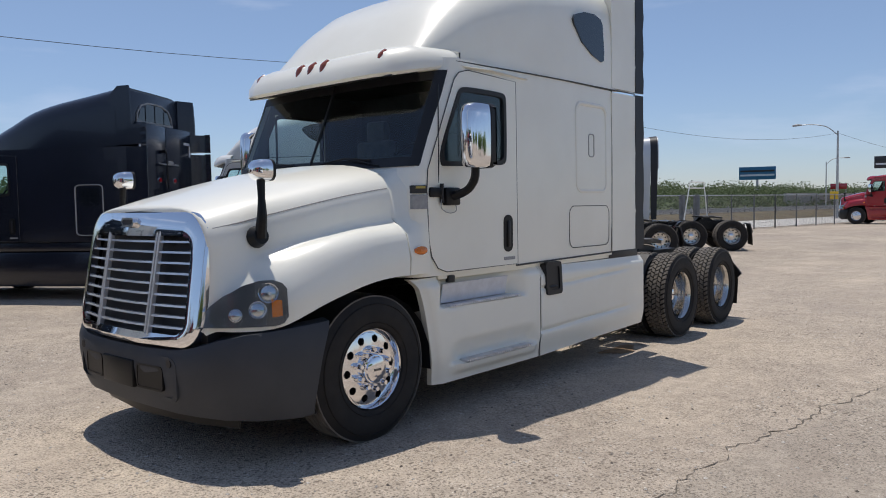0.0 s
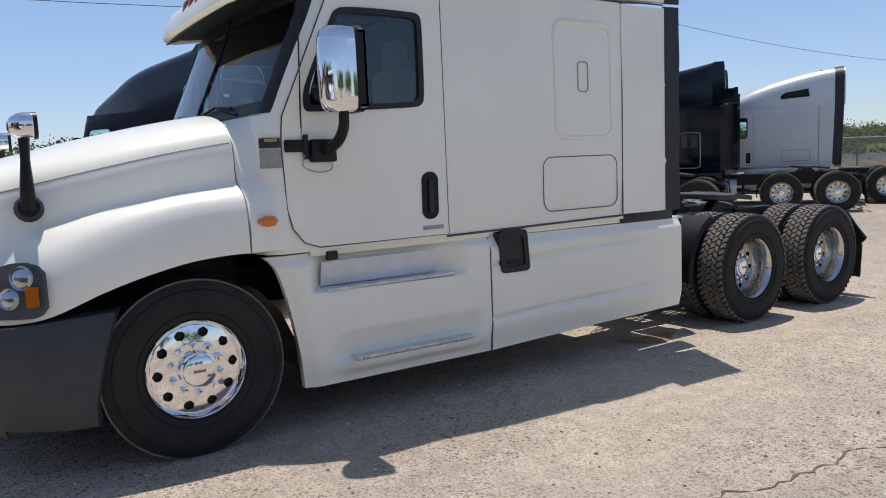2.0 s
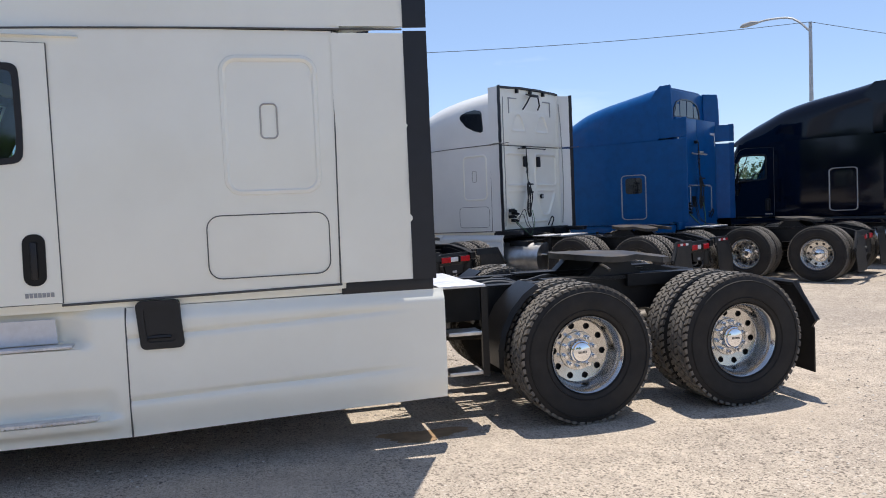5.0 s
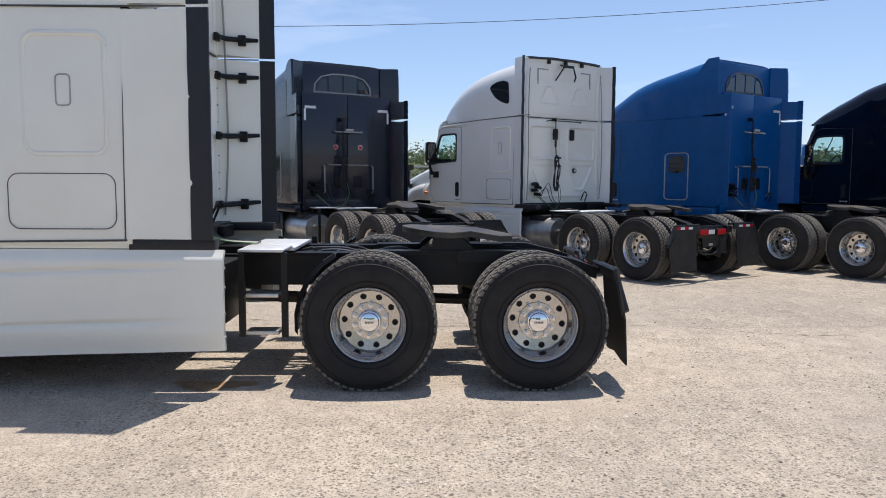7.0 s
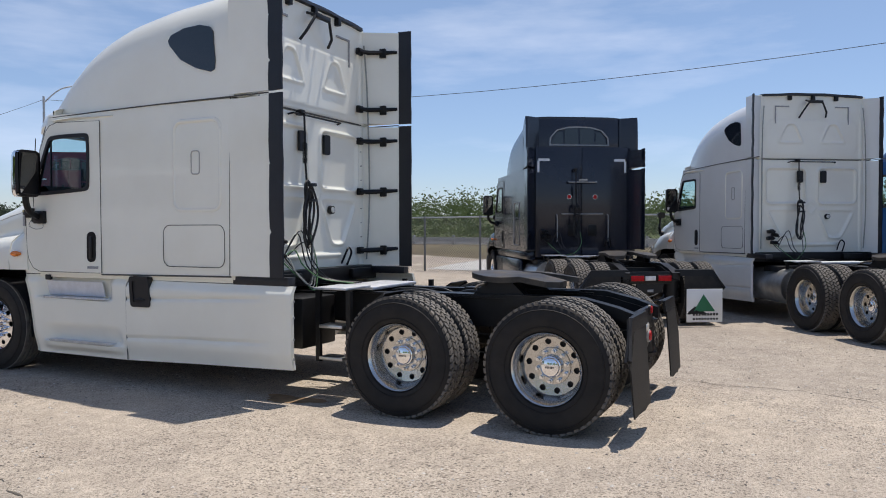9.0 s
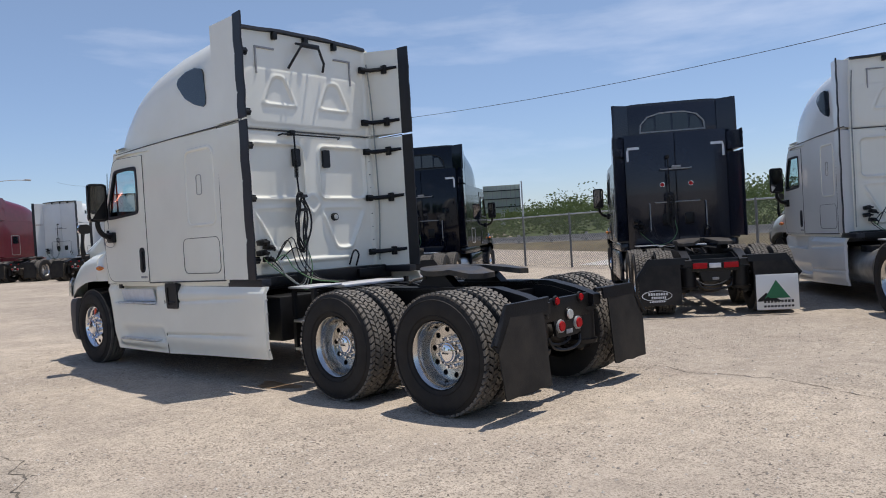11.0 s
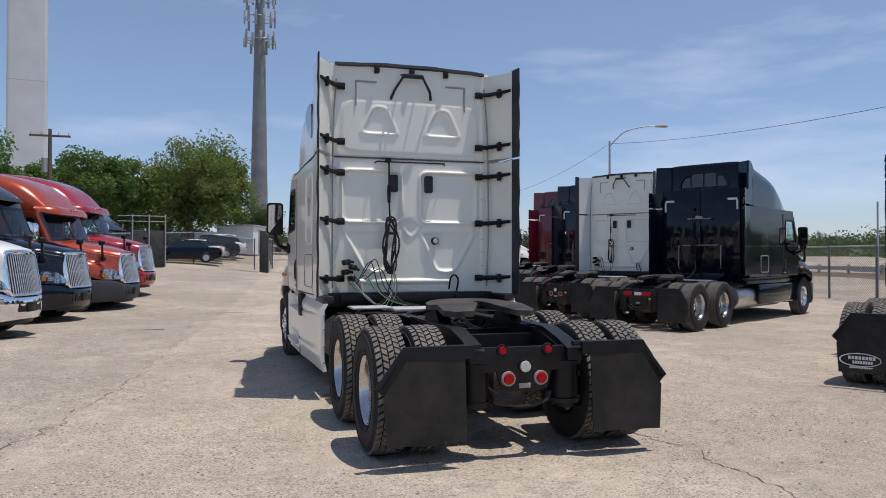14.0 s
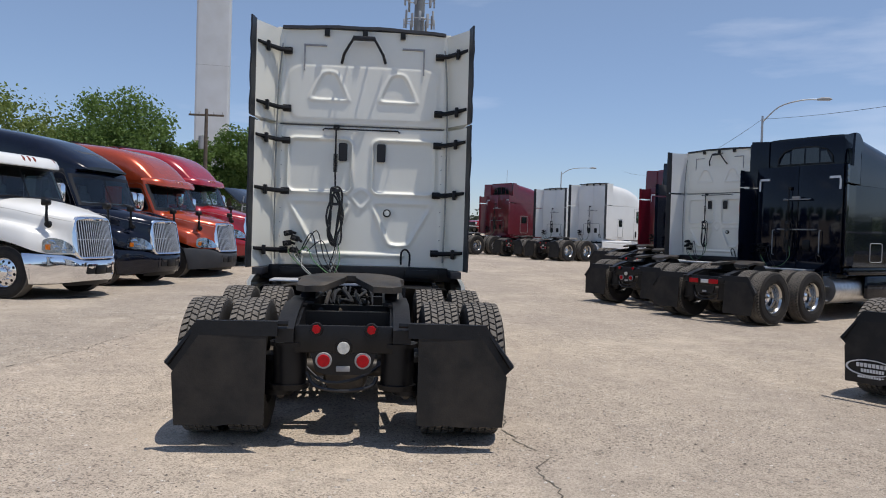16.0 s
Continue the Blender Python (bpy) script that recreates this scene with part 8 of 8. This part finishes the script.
billboard(-61, 196, 4.3, 8.8, 3.3, 18, mat("blue_board", (0.03, 0.16, 0.30), 0.5, var=0.2), "wide blue billboard beyond the highway")
billboard(-17.6, 124, 3.3, 5.0, 1.8, 8, mat("dark_board", (0.03, 0.03, 0.035), 0.5, var=0.2), "dark sign board beyond the highway")
billboard(-80.4, -54.2, 1.3, 5.2, 3.9, 127, mat("pale_green_board", (0.36, 0.41, 0.35), 0.6, var=0.12, scale=0.5), "grey back of a roadside billboard with its frame", True)

# red day-cab beyond, on the road by the exit
tractor("red_tractor", -7.2, 55.0, -95, "red tractor parked by the far fence", dict(paint=M_RED, style="low", vertical_grille=True, bumper_mat=M_BLKPL, lamp_mat=M_REFL, nose=0.8, scale=1.10), 2)


# ---- parked cars ----
def car(x, y, yaw, paint, label, suv=False):
    e = thing("parked_car", pose(x, y, ground_z(x, y), 0, 0, yaw), label, "car", "cars parked by the fence")
    r = 0.20 if suv else 0.0
    st = [(-2.38, 0.45, 0.62, 0.70), (-2.25, 0.30, 0.74, 0.84), (-1.5, 0.25, 0.88 + r * 0.6, 0.90), (-0.8, 0.25, 0.95 + r * 0.6, 0.91), (1.2, 0.25, 0.97 + r * 0.6, 0.91), (1.9, 0.27, 0.98 + r * 0.6, 0.89), (2.3, 0.34, 0.92 + r * 0.6, 0.80), (2.40, 0.5, 0.80, 0.70)]
    bm = bmesh.new()
    rings = []
    for yy, zb, zt, w in st:
        rings.append([(sx * w * k, yy, z) for sx, k, z in ((-1, 0.9, zb), (-1, 1.0, zb + 0.14), (-1, 1.0, zt - 0.16), (-1, 0.88, zt), (1, 0.88, zt), (1, 1.0, zt - 0.16), (1, 1.0, zb + 0.14), (1, 0.9, zb))])
    ring_loft(bm, rings)
    body = part("body", bm, paint, e, "", 40)
    rf = 1.40 + 1.4 * r
    back = 2.15 if suv else 1.75
    cab = [(-1.0, 0.90 + r * 0.5, 0.80), (-0.25, rf - 0.03, 0.62), (0.3, rf, 0.64), (back - 0.75, rf - 0.04, 0.62), (back, 0.93 + r * 0.5, 0.78)]
    bm = bmesh.new()
    rings = [[(-0.82, yy if i in (0, 4) else yy, 0.88), (-w, yy, z), (w, yy, z), (0.82, yy, 0.88)] for i, (yy, z, w) in enumerate(cab)]
    ring_loft(bm, rings)
    part("glasshouse", bm, M_DARKGL, e, "", 30)
    bm = bmesh.new()
    ring_loft(bm, [[(-w, yy, z - 0.02), (-w * 0.9, yy, z + 0.03), (w * 0.9, yy, z + 0.03), (w, yy, z - 0.02)] for yy, z, w in ((-0.35, rf - 0.07, 0.63), (0.3, rf, 0.66), (back - 0.6, rf - 0.05, 0.63))])
    part("roof", bm, paint, e, "", 30)
    for yy in (-1.45, 1.42):
        for sx in (-1, 1):
            bm = bmesh.new()
            lathe_x(bm, [(-0.1, 0.19), (-0.1, 0.32), (0.08, 0.33), (0.1, 0.31), (0.1, 0.2)], 24)
            wl = part("wheel", bm, M_TYRE, e)
            wl.matrix_basis = pose(sx * 0.83, yy, 0.33, 0, 0, 0 if sx > 0 else 180)
            bm = bmesh.new()
            lathe_x(bm, [(0.07, 0.205), (0.09, 0.19), (0.075, 0.1), (0.085, 0.001)], 18)
            part("rim", bm, M_ALUD, wl)
    for sx in (-1, 1):
        bm = bmesh.new()
        box(bm, sx * 0.62 - 0.16, sx * 0.62 + 0.16, -2.38, -2.25, 0.62, 0.74, 0.02)
        part("headlamp", bm, M_LENSW, body)
        bm = bmesh.new()
        box(bm, sx * 0.66 - 0.14, sx * 0.66 + 0.14, 2.28, 2.40, 0.70, 0.84, 0.02)
        part("tail_lamp", bm, M_REDL, body)
    return e


car(3.9, -37.0, 92, M_BLACK, "black sedan parked by the fence")
car(3.6, -39.6, 92, M_WHITE2, "white sedan parked by the fence")
car(3.6, -42.0, 93, M_DRED, "dark maroon sedan parked by the fence", False)
car(2.5, -44.4, 93, M_BLACK, "black sport utility parked by the fence", True)
car(1.9, -46.8, 93, M_WHITE2, "white sport utility parked by the fence", True)



def pickup(x, y, yaw, paint, label):
    """Tall pickup, nose towards -y in its own axes."""
    e = thing("pickup_truck", pose(x, y, ground_z(x, y), 0, 0, yaw), label, "pickup")
    bm = bmesh.new()
    ring_loft(bm, [[(sx * w * k, yy, z) for sx, k, z in ((-1, 0.92, zb), (-1, 1, zb + 0.2), (-1, 1, zt - 0.15), (-1, 0.9, zt), (1, 0.9, zt), (1, 1, zt - 0.15), (1, 1, zb + 0.2), (1, 0.92, zb))] for yy, zb, zt, w in ((-2.85, 0.55, 1.10, 0.86), (-2.7, 0.48, 1.22, 0.95), (-1.2, 0.45, 1.32, 0.99), (0.9, 0.45, 1.30, 0.99), (2.7, 0.5, 1.32, 0.99), (2.85, 0.55, 1.30, 0.97))])
    body = part("body", bm, paint, e, "", 40)
    bm = bmesh.new()
    ring_loft(bm, [[(-0.88, yy, 1.25), (-w, yy, z), (w, yy, z), (0.88, yy, 1.25)] for yy, z, w in ((-1.25, 1.30, 0.86), (-0.55, 1.86, 0.70), (0.2, 1.90, 0.72), (0.85, 1.84, 0.70), (1.0, 1.30, 0.84))])
    part("glasshouse", bm, M_DARKGL, e, "", 30)
    bm = bmesh.new()
    ring_loft(bm, [[(-w, yy, z - 0.04), (-w * 0.9, yy, z + 0.03), (w * 0.9, yy, z + 0.03), (w, yy, z - 0.04)] for yy, z, w in ((-0.60, 1.84, 0.72), (0.2, 1.91, 0.75), (0.90, 1.85, 0.72))])
    part("roof", bm, paint, e, "", 30)
    bm = bmesh.new()
    box(bm, -0.62, 0.62, -2.90, -2.80, 0.72, 1.10, 0.03)
    part("grille", bm, M_BLKPL, body)
    bm = bmesh.new()
    box(bm, -0.92, 0.92, -2.98, -2.82, 0.45, 0.68, 0.04)
    part("bumper", bm, M_BLKPL, body)
    for sx in (-1, 1):
        bm = bmesh.new()
        box(bm, sx * 0.76 - 0.12, sx * 0.76 + 0.12, -2.88, -2.76, 0.86, 1.10, 0.03)
        part("headlamp", bm, M_LENSW, body)
        for yy in (-1.85, 1.75):
            bm = bmesh.new()
            lathe_x(bm, [(-0.12, 0.22), (-0.12, 0.38), (0.1, 0.40), (0.12, 0.38), (0.12, 0.22)], 24)
            wl = part("wheel", bm, M_TYRE, e)
            wl.matrix_basis = pose(sx * 0.90, yy, 0.40, 0, 0, 0 if sx > 0 else 180)
            bm = bmesh.new()
            lathe_x(bm, [(0.08, 0.23), (0.1, 0.2), (0.085, 0.1), (0.095, 0.001)], 18)
            part("rim", bm, M_ALUD, wl)
    return e


pickup(-11.4, -60.0, 118, M_RED, "bright red pickup standing by the exit gate")

# small white site building
bx_, by_ = -0.4, -52.0
e = thing("site_building", pose(bx_, by_, ground_z(bx_, by_), 0, 0, -20), "small plain white metal site building", "building")
bm = bmesh.new()
box(bm, -1.5, 1.5, -1.8, 1.8, 0, 2.25)
part("wall_shell", bm, mat("white_cladding", (0.70, 0.70, 0.68), 0.6, var=0.06, scale=1.5), e, "", 20)
bm = bmesh.new()
box(bm, -1.62, 1.62, -1.92, 1.92, 2.25, 2.37, 0.02)
part("roof", bm, M_GREY, e)
bm = bmesh.new()
box(bm, -1.53, -1.5, -0.5, 0.4, 0.05, 2.0, 0.01)
part("door", bm, M_GREY, e)
# dark gate post and a screened enclosure with a solar light trailer
bm = bmesh.new()
box(bm, -0.25, 0.25, -0.25, 0.25, -0.2, 2.6, 0.03)
gp = part("gate_post", bm, mat("dark_post", (0.035, 0.035, 0.035), 0.7, var=0.3), None)
gp.location = (-1.0, -35.4, ground_z(-1.0, -35.4))
tagged(gp, "dark square gate post at the exit", "post")
e = thing("screened_enclosure", pose(5.6, -32.6, ground_z(5.6, -32.6), 0, 0, 8), "dark screened enclosure beside the red tractor", "enclosure")
bm = bmesh.new()
box(bm, -0.85, 0.85, -1.0, 1.0, 0, 2.0, 0.03)
part("screen", bm, mat("dark_screen", (0.05, 0.05, 0.045), 0.8, var=0.3, scale=3), e)
for x in (-0.85, 0, 0.85):
    bm = bmesh.new()
    cyl(bm, (x, 1.02, 0), (x, 1.02, 2.9), 0.035, 0.035, 8)
    part("post", bm, M_GALV, e)
for z in (2.5, 2.8):
    bm = bmesh.new()
    cyl(bm, (-0.85, 1.02, z), (1.6, 1.02, z), 0.02, 0.02, 6)
    part("rail", bm, M_GALV, e)
e = thing("solar_light_trailer", pose(7.3, -31.0, ground_z(7.3, -31.0), 0, 0, 60), "small trailer with a tilted solar panel", "trailer")
bm = bmesh.new()
box(bm, -1.0, 1.0, -0.05, 0.05, 0, 1.5, 0.01, pose(0, 0.2, 2.0, 55, 0, 0))
part("solar_panel", bm, M_DARKGL, e)
bm = bmesh.new()
box(bm, -0.8, 0.8, -0.6, 0.6, 0.5, 1.2, 0.04)
part("cabinet", bm, M_GREY, e)
for x in (-0.7, 0.7):
    bm = bmesh.new()
    cyl(bm, (x, 0, 1.2), (x, 0.2, 2.4), 0.04, 0.04, 8)
    part("prop", bm, M_GALV, e)
    bm = bmesh.new()
    lathe_x(bm, [(-0.1, 0.2), (-0.1, 0.3), (0.1, 0.3), (0.1, 0.2), (0.05, 0.01)], 20, (x * 1.2, 0, 0.3))
    part("wheel", bm, M_TYRE, e)

# low white wall beside the building
bm = bmesh.new()
box(bm, 1.2, 3.4, -50.3, -50.1, ground_z(2.3, -50) - 0.1, ground_z(2.3, -50) + 1.75, 0.02)
tagged(part("yard_wall", bm, MATS["white_cladding"], None, "", 20), "short white panel wall beside the building", "wall")
# pipe gate across the exit
e = thing("pipe_gate", pose(-2.4, -46.4, ground_z(-2.4, -46.4), 0, 0, 194), "grey pipe gate with a small sign across the exit", "gate")
for z in (0.15, 0.62, 1.15):
    bm = bmesh.new()
    cyl(bm, (0, 0, z), (8.0, 0, z - 0.2), 0.035, 0.035, 8)
    part("rail", bm, M_GALV, e)
for x in (0.0, 2.0, 4.0, 6.0, 8.0):
    bm = bmesh.new()
    cyl(bm, (x, 0, -0.25), (x, 0, 1.2 - 0.025 * x), 0.035, 0.035, 8)
    part("upright", bm, M_GALV, e)
bm = bmesh.new()
box(bm, 3.7, 4.3, -0.05, -0.03, 0.5, 0.9, 0.005)
part("sign", bm, M_TAPE, e)
# low tan buildings far beyond the exit
M_TAN = mat("tan_wall", (0.30, 0.24, 0.185), 0.85, var=0.15, scale=0.3)
M_TANR = mat("brown_roof", (0.16, 0.12, 0.10), 0.85, var=0.2, scale=0.4)
for fx, fy, fw, fh in ((-21.5, -122, 8.0, 2.1), (-11.0, -128, 5.0, 1.7), (-31.0, -126, 6.0, 1.9)):
    e = thing("far_building", pose(fx, fy, ground_z(fx, fy), 0, 0, 12), "low tan building far beyond the exit", "building", "far buildings")
    bm = bmesh.new()
    box(bm, -fw / 2, fw / 2, -3, 3, -0.5, fh)
    part("wall_shell", bm, M_TAN, e, "", 20)
    bm = bmesh.new()
    ring_loft(bm, [[(-fw / 2 - 0.3, -3.3, fh), (fw / 2 + 0.3, -3.3, fh), (fw / 2 + 0.3, 3.3, fh), (-fw / 2 - 0.3, 3.3, fh)], [(-fw / 2 + 1, -0.6, fh + 1.0), (fw / 2 - 1, -0.6, fh + 1.0), (fw / 2 - 1, 0.6, fh + 1.0), (-fw / 2 + 1, 0.6, fh + 1.0)]])
    part("roof", bm, M_TANR, e, "", 20)
    for k in range(int(fw / 1.6)):
        bm = bmesh.new()
        box(bm, -fw / 2 + 0.5 + k * 1.6, -fw / 2 + 1.5 + k * 1.6, 3.0, 3.04, 0.7, 1.5, 0.01)
        part("window", bm, M_DARKGL, e)
# low distant woods beyond the exit
rng = random.Random(31)
vs, fs = [], []
for k in range(420):
    x = rng.uniform(-140, 60)
    y = -150 + rng.uniform(-25, 15)
    h = 7.6 + 1.2 * math.sin(x * 0.09) + rng.uniform(-0.5, 0.9)
    for j in range(4):
        leaves(vs, fs, (x + rng.uniform(-3, 3), y, 1.0 + h * rng.uniform(0.0, 0.66)), h * 0.28, 90, 0.36, rng)
me = bpy.data.meshes.new("distant_woods")
me.from_pydata([tuple(v) for v in vs], [], fs)
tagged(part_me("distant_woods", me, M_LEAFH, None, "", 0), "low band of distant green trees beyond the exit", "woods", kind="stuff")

# square yellow sign on the lamp post by the far fence
e = thing("road_sign", pose(-12.72, 70.5, 0, 0, 0, 8), "square yellow road sign on its post beyond the fence", "road sign")
bm = bmesh.new()
cyl(bm, (0, 0, -0.1), (0, 0, 2.6), 0.04, 0.04, 8)
part("post", bm, M_GALV, e)
bm = bmesh.new()
box(bm, -0.34, 0.34, -0.08, -0.05, 1.75, 2.45, 0.01)
part("board", bm, mat("sign_yellow", (0.70, 0.45, 0.02), 0.5, var=0.08), e)
